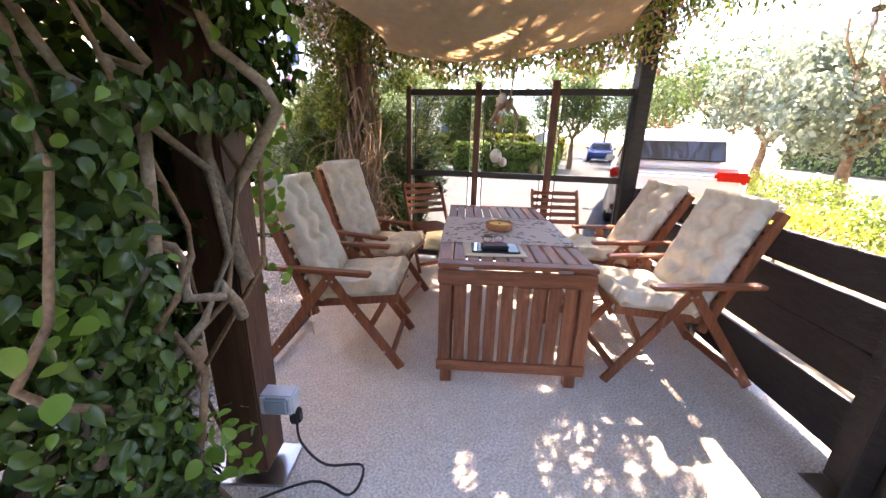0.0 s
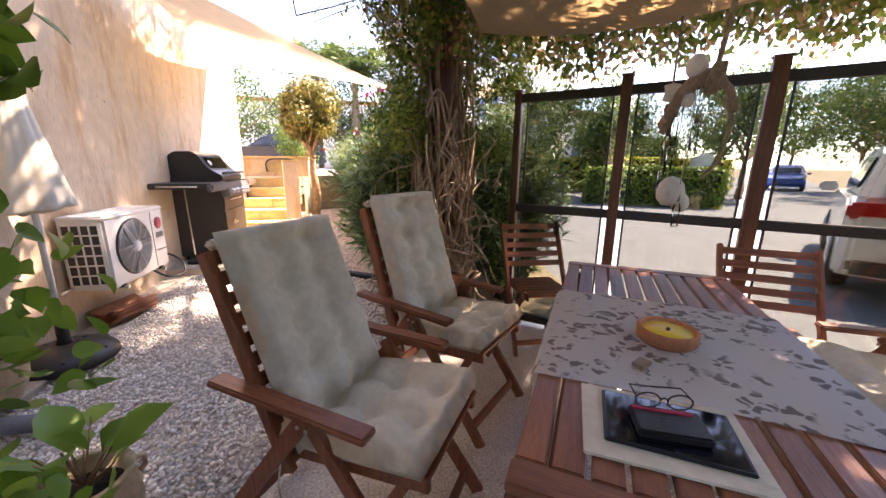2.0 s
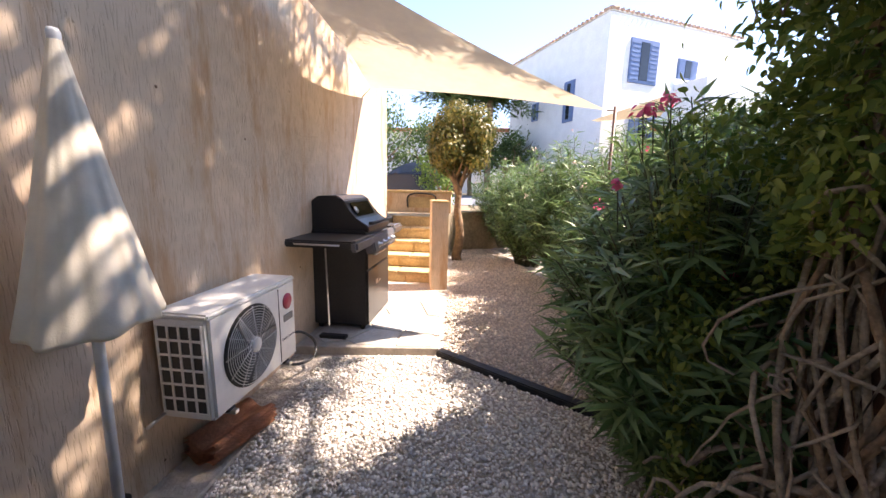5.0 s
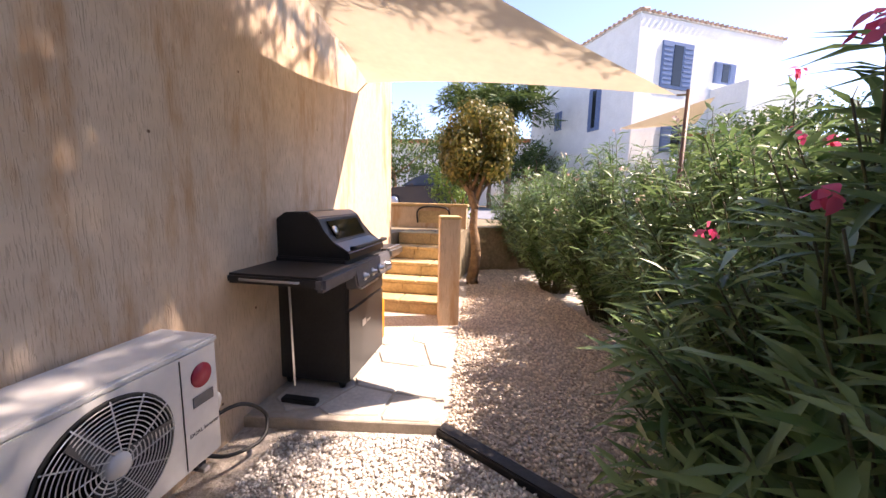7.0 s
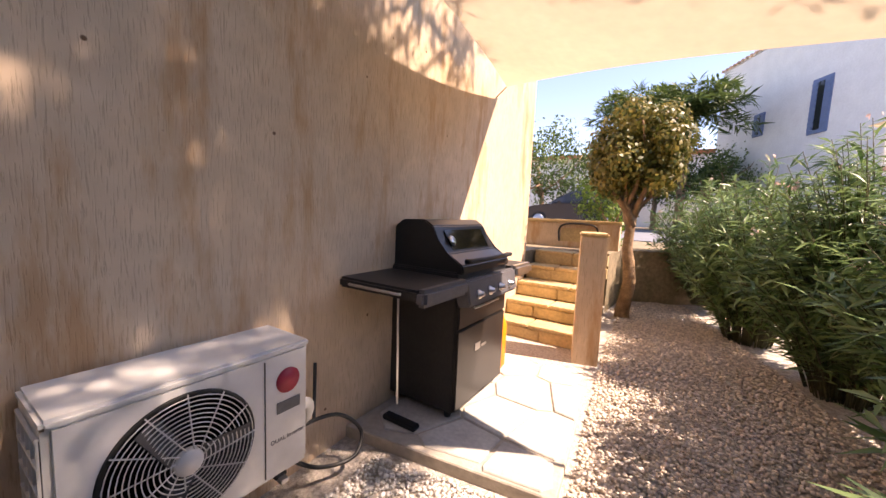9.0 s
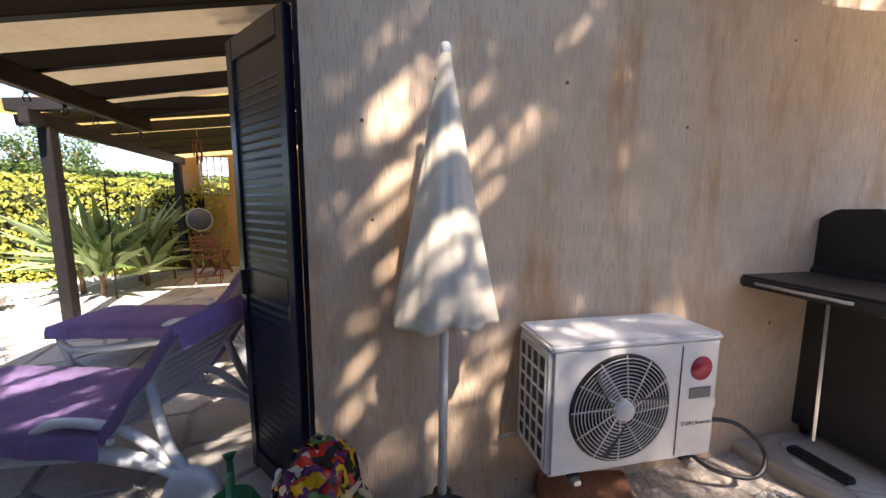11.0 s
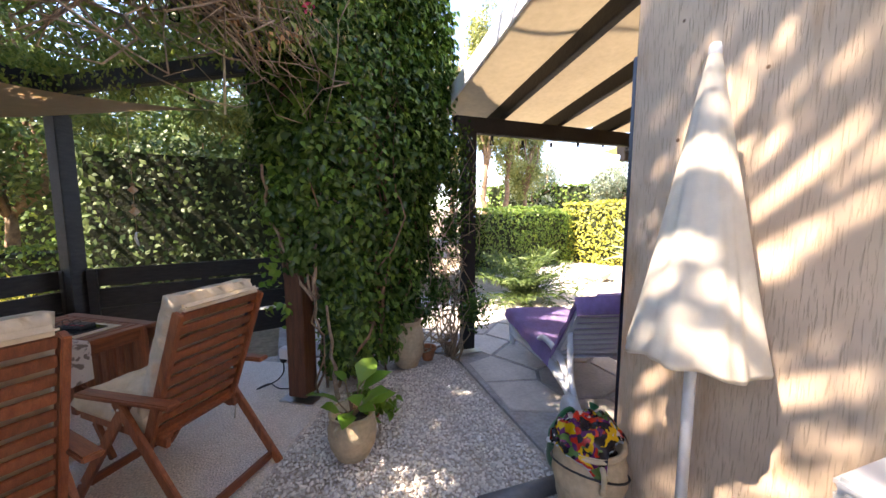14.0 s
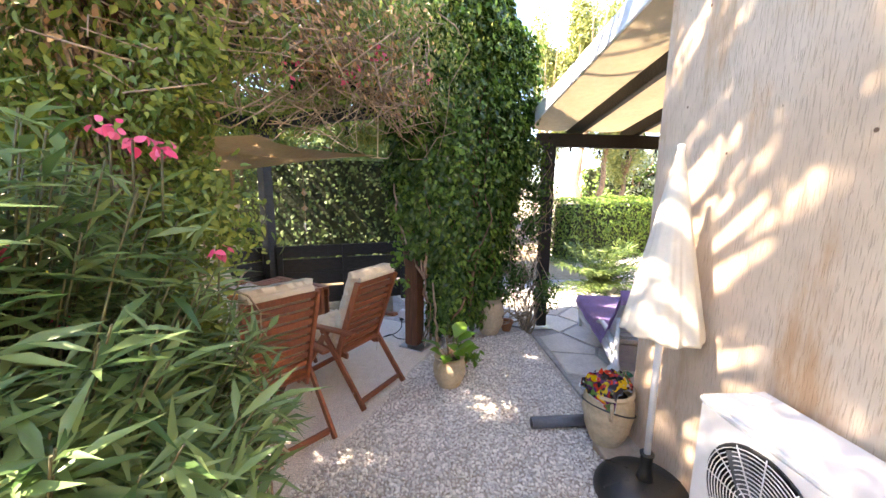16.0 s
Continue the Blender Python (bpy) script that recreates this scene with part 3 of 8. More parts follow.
def print_leaves(m):
    """Grey-brown leaf print over the cloth."""
    nt = m.node_tree
    n = nt.nodes
    tc = n.new("ShaderNodeTexCoord")
    warp = n.new("ShaderNodeTexNoise")
    warp.inputs["Scale"].default_value = 14
    vor = n.new("ShaderNodeTexVoronoi")
    vor.inputs["Scale"].default_value = 24
    add = n.new("ShaderNodeMix")
    add.data_type = "VECTOR"
    add.inputs[0].default_value = 0.12
    link(nt, tc.outputs["Object"], warp.inputs["Vector"])
    link(nt, tc.outputs["Object"], add.inputs[4])
    link(nt, warp.outputs["Color"], add.inputs[5])
    link(nt, add.outputs[1], vor.inputs["Vector"])
    blot = n.new("ShaderNodeTexNoise")
    blot.inputs["Scale"].default_value = 9
    link(nt, tc.outputs["Object"], blot.inputs["Vector"])
    mul = n.new("ShaderNodeMath")
    mul.operation = "MULTIPLY"
    inv = n.new("ShaderNodeMapRange")
    inv.inputs["From Min"].default_value = 0.38
    inv.inputs["From Max"].default_value = 0.46
    inv.inputs["To Min"].default_value = 1
    inv.inputs["To Max"].default_value = 0
    link(nt, vor.outputs["Distance"], inv.inputs["Value"])
    sel = n.new("ShaderNodeMapRange")
    sel.inputs["From Min"].default_value = 0.46
    sel.inputs["From Max"].default_value = 0.53
    link(nt, blot.outputs["Fac"], sel.inputs["Value"])
    link(nt, inv.outputs[0], mul.inputs[0])
    link(nt, sel.outputs[0], mul.inputs[1])
    mix = n.new("ShaderNodeMix")
    mix.data_type = "RGBA"
    link(nt, mul.outputs[0], mix.inputs[0])
    mix.inputs[6].default_value = (0.82, 0.78, 0.74, 1)
    mix.inputs[7].default_value = (0.30, 0.26, 0.235, 1)
    link(nt, mix.outputs[2], n["Principled BSDF"].inputs["Base Color"])


print_leaves(M_CLOTH)
TABLE_DEG = -34.0
TABLE = yaw_at(2.70, 3.11, 0, TABLE_DEG)


def build_table():
    t = thing("garden_table", TABLE, "reddish-brown slatted wooden drop-leaf garden table", "table")
    W, L, Z = 0.78, 1.70, 0.715
    for y0, y1 in ((0.0, 0.845), (0.855, L)):
        part("top_rail", box_bm((W / 2, y0 + 0.035, Z - 0.0125), (W, 0.07, 0.025), None, 0.004), M_TEAK_X, t)
        part("top_rail", box_bm((W / 2, y1 - 0.035, Z - 0.0125), (W, 0.07, 0.025), None, 0.004), M_TEAK_X, t)
        for k in range(11):
            x = 0.034 + k * (W - 0.068) / 10
            part("slat", box_bm((x, (y0 + y1) / 2, Z - 0.012), (0.058, y1 - y0 - 0.144, 0.022), None, 0.003), M_TEAK_Y, t)
    for x in (0.05, W - 0.05):
        for y in (0.075, 0.81, 1.55):
            part("leg", box_bm((x, y, 0.345), (0.06, 0.045, 0.69), None, 0.004), M_TEAK, t)
        part("side_rail", box_bm((x, L / 2, 0.655), (0.03, L - 0.16, 0.07), None, 0.003), M_TEAK_Y, t)
    leaf = part("drop_leaf", box_bm((W / 2, 0.012, 0.645), (W, 0.022, 0.075), None, 0.004), M_TEAK_X, t, "hanging slatted table leaf")
    part("leaf_rail", box_bm((W / 2, 0.012, 0.14), (W, 0.022, 0.06), None, 0.004), M_TEAK_X, leaf)
    for k in range(10):
        x = 0.038 + k * (W - 0.076) / 9
        part("leaf_slat", box_bm((x, 0.012, 0.39), (0.060, 0.02, 0.43), None, 0.003), M_TEAK, leaf)
    for x in (0.14, 0.62):
        part("hinge", box_bm((x, -0.001, 0.694), (0.07, 0.012, 0.014), None, 0.002), M_STEEL, leaf, "steel hinge")
    return t


build_table()


def cloth_bm():
    bm = bmesh.new()
    sec = [(-0.022, 0.50), (-0.02, 0.6), (-0.014, 0.70), (0.0, 0.7185)] + [(0.78 * k / 8, 0.7185) for k in range(1, 8)] + [(0.78, 0.7185), (0.792, 0.70), (0.80, 0.6), (0.805, 0.52)]
    rows = []
    for j in range(13):
        y = 0.38 + 0.74 * j / 12
        rows.append([bm.verts.new((x + (0.008 * math.sin(y * 22) if z < 0.69 else 0), y + 0.012 * math.sin(x * 5), z + 0.0006 * noise.noise((x * 9, y * 9, 0)))) for x, z in sec])
    for a, b in zip(rows, rows[1:]):
        for k in range(len(sec) - 1):
            f = bm.faces.new((a[k], a[k + 1], b[k + 1], b[k]))
            f.smooth = True
    bmesh.ops.solidify(bm, geom=bm.faces[:], thickness=-0.0015)
    return bm


cloth = solid("tablecloth", cloth_bm(), M_CLOTH, "white table runner with grey leaf print", "tablecloth")
cloth.matrix_basis = TABLE

dish = thing("clay_dish", yaw_at(3.41, 3.515, 0.7205, 0), "round terracotta dish holding a yellow candle on the table", "candle dish")
part("bowl", lathe_bm([(0.0, 0), (0.075, 0), (0.088, 0.012), (0.09, 0.045), (0.086, 0.05), (0.078, 0.048), (0.074, 0.03), (0.0, 0.028)], 32), M_TERRACOTTA, dish)
part("wax", lathe_bm([(0.073, 0.028), (0.073, 0.04), (0.0, 0.039)], 28), material("yellow_wax", (0.85, 0.55, 0.03), 0.4, 0.05, 20), dish, "yellow wax")
part("wick", tube_bm([(0, 0, 0.038), (0.004, 0, 0.048)], 0.006, 6), M_BLACK_PLASTIC, dish, "burnt black wick")

mbox = thing("matchbox", yaw_at(3.225, 3.40, 0.7205, 25), "small matchbox lying on the cloth", "matchbox")
part("sleeve", box_bm((0, 0, 0.006), (0.05, 0.032, 0.012), None, 0.001), material("matchbox_card", (0.3, 0.2, 0.12), 0.7, 0.2, 40), mbox)
part("striking_strip", box_bm((0, 0.0165, 0.006), (0.046, 0.002, 0.009), None, 0.0), M_BLACK_PLASTIC, mbox)

pad = thing("writing_pad", yaw_at(3.085, 3.165, 0.7155, -31), "thin pale place mat lying under a tablet", "place mat")
part("sheet", box_bm((0, 0, 0.003), (0.33, 0.25, 0.006), None, 0.002), M_CUSHION, pad)
tab = thing("tablet_computer", yaw_at(3.095, 3.165, 0.722, -33), "black tablet with a glossy blue-reflecting screen", "tablet")
part("case", box_bm((0, 0, 0.004), (0.26, 0.18, 0.008), None, 0.003), M_BLACK_PLASTIC, tab)
part("screen", box_bm((0, 0, 0.0087), (0.245, 0.165, 0.001), None, 0.0), material("dark_screen_glass", (0.004, 0.006, 0.012), 0.06, 0.02, 4), tab, "dark glossy glass")
nb = thing("wallet", yaw_at(3.085, 3.155, 0.732, -25), "black leather case with a red edge on the tablet", "wallet")
part("cover", box_bm((0, 0, 0.01), (0.14, 0.09, 0.02), None, 0.005), material("black_leather", (0.015, 0.014, 0.014), 0.4, 0.1, 30, bump=0.3, bump_scale=200), nb)
part("red_edge", box_bm((-0.005, 0.03, 0.0205), (0.12, 0.012, 0.004), None, 0.001), material("red_trim", (0.5, 0.02, 0.06), 0.5, 0.05, 10), nb, "red trim")
gl = thing("eyeglasses", yaw_at(3.10, 3.19, 0.7535, -20), "folded dark-rimmed reading glasses", "glasses")
for x in (-0.033, 0.033):
    part("rim", tube_bm([(x + 0.026 * math.cos(a), 0, 0.018 + 0.018 * math.sin(a)) for a in [2 * math.pi * k / 14 for k in range(15)]], 0.002, 5), M_BLACK_PLASTIC, gl)
    part("temple", tube_bm([(x * 1.75, 0, 0.024), (x * 1.7, 0.05, 0.022), (-x * 0.6, 0.07, 0.008)], 0.002, 5), M_BLACK_PLASTIC, gl)
part("bridge", tube_bm([(-0.008, 0, 0.022), (0, 0, 0.026), (0.008, 0, 0.022)], 0.002, 5), M_BLACK_PLASTIC, gl)


# ---- chairs ----
def cushion_bm(length, width, thick, na, nb_, seed):
    """A tufted pad lying along x, buttons sunk in a grid of na by nb_."""
    bm = bmesh.new()
    nx, ny = na * 8, nb_ * 8

    def height(u, v):
        edge = min(u, 1 - u) * length, min(v, 1 - v) * width
        e = min(1.0, min(edge) / 0.035)
        h = math.sqrt(max(0.0, 1 - (1 - e) ** 2))
        d = 1.0
        for i in range(na):
            for j in range(1, nb_):
                du, dv = (u - (i + 0.5) / na) * length, (v - j / nb_) * width
                d = min(d, 1 - 0.95 * math.exp(-(du * du + dv * dv) / 0.0022), 1 - 0.42 * math.exp(-dv * dv / 0.0007), 1 - 0.40 * math.exp(-du * du / 0.0007))
        d = 1 - (1 - d) * min(1.0, min(edge) / 0.08)
        return h * d * (1 + 0.10 * noise.noise((u * 7 + seed, v * 7, seed)))

    top, low = [], []
    for i in range(nx + 1):
        rt, rl = [], []
        for j in range(ny + 1):
            u, v = i / nx, j / ny
            x, y = (u - 0.0) * length, (v - 0.5) * width
            h = height(u, v)
            rt.append(bm.verts.new((x, y + 0.004 * noise.noise((u * 9, v * 9, seed)), thick * (0.36 + 0.64 * h))))
            rl.append(bm.verts.new((x, y, thick * (0.36 - 0.33 * min(1, h * 1.4)))))
        top.append(rt)
        low.append(rl)
    for i in range(nx):
        for j in range(ny):
            for g, s in ((top, 1), (low, -1)):
                q = (g[i][j], g[i + 1][j], g[i + 1][j + 1], g[i][j + 1])
                f = bm.faces.new(q if s > 0 else q[::-1])
                f.smooth = True
    rim = [top[i][0] for i in range(nx + 1)] + [top[nx][j] for j in range(1, ny + 1)] + [top[i][ny] for i in range(nx - 1, -1, -1)] + [top[0][j] for j in range(ny - 1, 0, -1)]
    rim2 = [low[i][0] for i in range(nx + 1)] + [low[nx][j] for j in range(1, ny + 1)] + [low[i][ny] for i in range(nx - 1, -1, -1)] + [low[0][j] for j in range(ny - 1, 0, -1)]
    for k in range(len(rim)):
        f = bm.faces.new((rim[k], rim2[k], rim2[(k + 1) % len(rim)], rim[(k + 1) % len(rim)]))
        f.smooth = True
    return bm


BACK_LOW = Vector((0.315, 0, 0.33))
SEAT_BACK, SEAT_FRONT = Vector((0.24, 0, 0.375)), Vector((0.78, 0, 0.435))


def recliner(m, label, top):
    t = thing("reclining_chair", m, label, "chair", "reclining chairs round the table")
    w = 0.26
    BACK_TOP = Vector(top)
    back = part("backrest", bar_bm(BACK_TOP + Vector((0, w - 0.035, 0)), BACK_LOW + Vector((0, w - 0.035, 0)), 0.026, 0.05, 0.004), M_TEAK, t)
    part("stile", bar_bm(BACK_TOP - Vector((0, w - 0.035, 0)), BACK_LOW - Vector((0, w - 0.035, 0)), 0.026, 0.05, 0.004), M_TEAK, back)
    d = (BACK_LOW - BACK_TOP)
    tilt = math.degrees(math.atan2(d.x, -d.z))
    for k in range(10):
        p = BACK_TOP + d * (0.03 + 0.092 * k)
        part("back_slat", box_bm(p, (0.014, 2 * w - 0.098, 0.045), pose(0, 0, 0, 0, -tilt, 0).to_3x3(), 0.003), M_TEAK, back)
    seat = part("seat", bar_bm(SEAT_BACK + Vector((-0.02, w - 0.07, 0)), SEAT_FRONT + Vector((0, w - 0.07, 0)), 0.022, 0.045, 0.003), M_TEAK, t)
    part("seat_rail", bar_bm(SEAT_BACK + Vector((-0.02, 0.07 - w, 0)), SEAT_FRONT + Vector((0, 0.07 - w, 0)), 0.022, 0.045, 0.003), M_TEAK, seat)
    sd = SEAT_FRONT - SEAT_BACK
    for k in range(8):
        p = SEAT_BACK + sd * (0.04 + 0.132 * k) + Vector((0, 0, 0.031))
        part("seat_slat", box_bm(p, (0.05, 2 * w - 0.1, 0.014), pose(0, 0, 0, 0, -6, 0).to_3x3(), 0.003), M_TEAK, seat)
    for s in (1, -1):
        y = s * w
        part("armrest", box_bm((0.36, y, 0.605), (0.57, 0.062, 0.024), pose(0, 0, 0, 0, 2, 0).to_3x3(), 0.006), M_TEAK_X, t)
        rear = part("leg", bar_bm((0.0, y - s * 0.006, 0.012), (0.43, y - s * 0.006, 0.585), 0.022, 0.052, 0.004), M_TEAK, t)
        front = part("leg", bar_bm((0.80, y - s * 0.03, 0.012), (0.385, y - s * 0.03, 0.585), 0.022, 0.052, 0.004), M_TEAK, t)
        part("brace", bar_bm((0.60, y - s * 0.075, 0.22), (0.70, y - s * 0.075, 0.40), 0.02, 0.034, 0.003), M_TEAK, t)
        for pp, own in (((0.405, 0.55), rear), ((0.435, 0.545), front), ((0.10, 0.13), rear), ((0.71, 0.13), front), ((0.55, 0.36), front)):
            part("bolt", box_bm((pp[0], y + s * 0.006, pp[1]), (0.011, 0.008, 0.011), None, 0.002), M_STEEL, own)
    part("rear_stretcher", box_bm((0.045, 0, 0.06), (0.022, 2 * w - 0.05, 0.045), None, 0.003), M_TEAK_Y, t)
    part("front_stretcher", box_bm((0.745, 0, 0.085), (0.022, 2 * w - 0.1, 0.045), None, 0.003), M_TEAK_Y, t)
    return t


def chair_cushion(m, seed, label, top):
    BACK_TOP = Vector(top)
    t = thing("chair_cushion", m, label, "cushion", "cushions of the reclining chairs")
    up = (BACK_TOP - BACK_LOW)
    rise = math.degrees(math.atan2(up.z, up.x))
    b = part("back_pad", cushion_bm(up.length * 0.98, 0.45, 0.10, 5, 3, seed), M_CUSHION, t)
    b.matrix_basis = Matrix.Translation(BACK_LOW + up * 0.08 + Vector((0.03, 0, 0.012))) @ pose(0, 0, 0, 0, -rise, 0) @ pose(0, 0, 0, 180, 0, 0)
    s = part("seat_pad", cushion_bm(0.50, 0.47, 0.10, 3, 3, seed + 5), M_CUSHION, t)
    s.matrix_basis = Matrix.Translation((0.29, 0, 0.412)) @ pose(0, 0, 0, 0, -6, 0)
    h = part("head_fold", box_bm((0, 0, 0), (0.045, 0.43, 0.035), None, 0.014), M_CUSHION, t, "folded cream cushion flap")
    h.matrix_basis = Matrix.Translation(BACK_TOP + Vector((0.0, 0, 0.018))) @ pose(0, 0, 0, 0, rise - 90, 0)
    part("tie_string", tube_bm([(0.30, -0.24, 0.40), (0.30, -0.262, 0.30), (0.31, -0.26, 0.22)], 0.003, 5), M_CUSHION, t)
    return t


# place, turn and top of the back: each chair reclines by a notch of its own
CHAIRS = [
    (2.07, 3.985, TABLE_DEG, (0.055, 0, 1.01), "dark reddish wooden reclining chair near the pergola entrance"),
    (2.55, 4.68, -46.0, (0.085, 0, 1.055), "dark reddish wooden reclining chair beside the vine trunk"),
    (4.355, 2.475, 149.0, (0.045, 0, 0.985), "dark reddish wooden reclining chair in front of the fence"),
    (4.80, 3.15, 146.0, (-0.01, 0, 0.955), "dark reddish wooden reclining chair near the black post"),
]
for k, (x, y, deg, top, label) in enumerate(CHAIRS):
    recliner(yaw_at(x, y, 0.0, deg), label, top)
    chair_cushion(yaw_at(x, y, 0.0, deg), 3 + 11 * k, "cream tufted cotton chair cushion, slightly creased", top)


def folding_chair(m, label):
    t = thing("folding_chair", m, label, "chair", "folding chairs at the table's end")
    w = 0.21
    for s in (1, -1):
        part("back_leg", bar_bm((0.34, s * w, 0.012), (-0.10, s * w, 0.86), 0.022, 0.04, 0.003), M_TEAK, t)
        part("front_leg", bar_bm((-0.06, s * (w - 0.03), 0.012), (0.33, s * (w - 0.03), 0.44), 0.02, 0.036, 0.003), M_TEAK, t)
    for k in range(5):
        z = 0.83 - 0.062 * k
        part("back_slat", box_bm((-0.085 + 0.032 * k, 0, z), (0.012, 2 * w - 0.022, 0.04), pose(0, 0, 0, 0, -27, 0).to_3x3(), 0.003), M_TEAK_Y, t)
    for k in range(7):
        part("seat_slat", box_bm((0.0 + 0.057 * k, 0, 0.445), (0.048, 2 * w - 0.1, 0.014), None, 0.003), M_TEAK_Y, t)
    part("stretcher", box_bm((0.30, 0, 0.09), (0.018, 2 * w - 0.022, 0.035), None, 0.003), M_TEAK_Y, t)
    part("seat_rail", box_bm((0.16, w - 0.055, 0.423), (0.38, 0.018, 0.03), None, 0.003), M_TEAK_X, t)
    part("seat_rail", box_bm((0.16, 0.055 - w, 0.423), (0.38, 0.018, 0.03), None, 0.003), M_TEAK_X, t)
    return t


folding_chair(yaw_at(3.64, 5.0, 0, -93), "small dark wooden folding chair by the glass screen")
folding_chair(yaw_at(4.50, 4.02, 0, 236), "small dark wooden folding chair at the table's far end")


# ---- power outlet on the brown post ----
ob_ = thing("outlet_box", yaw_at(1.925, 2.955, 0.34, PERGOLA_DEG), "grey weatherproof socket box screwed to the post", "power socket")
part("housing", box_bm((0, 0, 0), (0.14, 0.075, 0.085), None, 0.008), M_WHITE_PLASTIC, ob_)
part("cover", box_bm((0.01, -0.04, 0.005), (0.09, 0.02, 0.07), None, 0.008), material("blue_grey_plastic", (0.3, 0.38, 0.45), 0.4, 0.05, 5), ob_, "blue-grey flap")
part("plug", box_bm((0.065, -0.01, -0.06), (0.04, 0.04, 0.06), None, 0.008), M_BLACK_PLASTIC, ob_, "black plug")
part("cable", tube_bm(bent([(0.065, -0.01, -0.09), (0.08, -0.02, -0.18), (0.17, -0.03, -0.27), (0.30, 0.02, -0.325), (0.28, -0.10, -0.333), (0.12, -0.05, -0.334), (-0.1, -0.16, -0.334)]), 0.005, 6), M_BLACK_PLASTIC, ob_, "black cable")


# ---- hanging ornaments ----
M_SHELL = material("bleached_shell", (0.72, 0.66, 0.56), 0.6, 0.1, 30, bump=0.3)
M_ROPE = material("jute_rope", (0.42, 0.3, 0.17), 0.95, 0.2, 60, bump=0.6, bump_scale=200)
M_DRIFT = material("brown_driftwood", (0.34, 0.23, 0.15), 0.85, 0.2, 14, bump=0.4, bump_scale=40, second=(0.2, 0.12, 0.07))
M_CORK = material("cork", (0.42, 0.25, 0.13), 0.9, 0.2, 60)
# local x runs along the driftwood
ch = thing("wind_chime", yaw_at(3.39, 3.48, 0, -53) @ Matrix.Diagonal((0.6, 0.8, 1, 1)), "driftwood arch hung with shells and corked glass bottles", "wind chime")
part("driftwood", tube_bm(bent([(-0.175, 0, 1.37), (-0.15, 0.01, 1.43), (-0.085, 0.0, 1.495), (0.0, -0.01, 1.51), (0.06, 0.0, 1.475), (0.10, 0.01, 1.42)], 5), [0.014 + 0.010 * math.sin(math.pi * min(1, k / 18)) + 0.002 * math.sin(k * 1.9) for k in range(26)], 9), M_DRIFT, ch, "bent brown driftwood branch")
part("rope", tube_bm(bent([(0.0, 0, 1.50), (0.02, 0.0, 1.62), (0.045, 0, 1.80), (0.06, 0, 1.98)]), 0.011, 8), M_ROPE, ch)
for k in range(5):
    part("rope_turn", tube_bm([(-0.012 + 0.009 * k + 0.012 * math.sin(a), 0.033 * math.cos(a), 1.505 + 0.034 * math.sin(a)) for a in [2 * math.pi * i / 14 for i in range(15)]], 0.008, 6), M_ROPE, ch)
part("rope_tail", tube_bm(bent([(0.05, 0, 1.46), (0.085, 0.02, 1.40), (0.075, 0.0, 1.33), (0.05, 0.01, 1.28), (0.015, 0, 1.245)]), [0.013 - 0.0003 * k for k in range(25)], 8), M_ROPE, ch, "frayed orange-brown rope end")


def shell(x, y, z, r, top):
    sh_ = part("shell", lathe_bm([(0.0, -r * 0.55), (r * 0.55, -r * 0.5), (r * 0.92, -r * 0.2), (r, 0.1 * r), (r * 0.85, r * 0.5), (r * 0.45, r * 0.78), (0.0, r * 0.86)], 26, (x, y, z)), M_SHELL, ch, "bleached white urchin shell")
    if top > z + r:
        part("shell_string", tube_bm([(x, y, z + r * 0.8), (x, y, top)], 0.002, 5), M_BLACK_PLASTIC, sh_)


shell(-0.07, 0.0, 1.535, 0.045, 0.0)
shell(-0.088, 0.012, 1.455, 0.030, 0.0)
shell(-0.10, 0.0, 1.195, 0.062, 1.485)
shell(-0.105, 0.26, 1.15, 0.046, 1.96)
for x, y, z, top in ((-0.125, 0.0, 1.385, 1.45), (-0.13, 0.005, 1.305, 1.45), (-0.155, 0.0, 1.25, 1.42), (-0.15, 0.01, 1.335, 1.42), (-0.04, 0.0, 1.365, 1.49), (-0.058, -0.03, 1.15, 1.49)):
    bo = part("bottle", lathe_bm([(0.0, -0.045), (0.0165, -0.045), (0.0175, 0.01), (0.009, 0.026), (0.009, 0.038)], 12, (x, y, z)), M_GLASS_CLEAR, ch, "small clear glass bottle")
    part("cork", lathe_bm([(0.0, 0.028), (0.0085, 0.028), (0.0095, 0.05), (0.0, 0.05)], 10, (x, y, z)), M_CORK, bo)
    part("bottle_string", tube_bm([(x, y, z + 0.05), (x, y * 0.5, top)], 0.0018, 4), M_ROPE, bo)
cl = thing("clay_pendant", pose(3.77, 4.04, 0), "pale clay bead and brown stones on a jute cord", "hanging ornament")
part("cord", tube_bm([(0, 0, 1.96), (0, 0, 1.48)], 0.005, 6), M_ROPE, cl)
part("clay_bead", lathe_bm([(0.012, 0.035), (0.032, 0.03), (0.026, 0.0), (0.034, -0.03), (0.012, -0.036)], 14, (0, 0, 1.585)), M_SHELL, cl)
part("stone", lathe_bm([(0.0, 0.03), (0.02, 0.024), (0.026, 0.0), (0.018, -0.026), (0.0, -0.03)], 12, (0.004, 0, 1.515)), M_BROWN_POST, cl)
part("stone", lathe_bm([(0.0, 0.034), (0.016, 0.024), (0.03, -0.004), (0.018, -0.03), (0.0, -0.034)], 12, (-0.008, 0.006, 1.462)), M_TERRACOTTA, cl, "reddish stone")

M_TILE_ORANGE = material("painted_tile", (0.62, 0.52, 0.4), 0.5, 0.15, 30, second=(0.5, 0.22, 0.07))


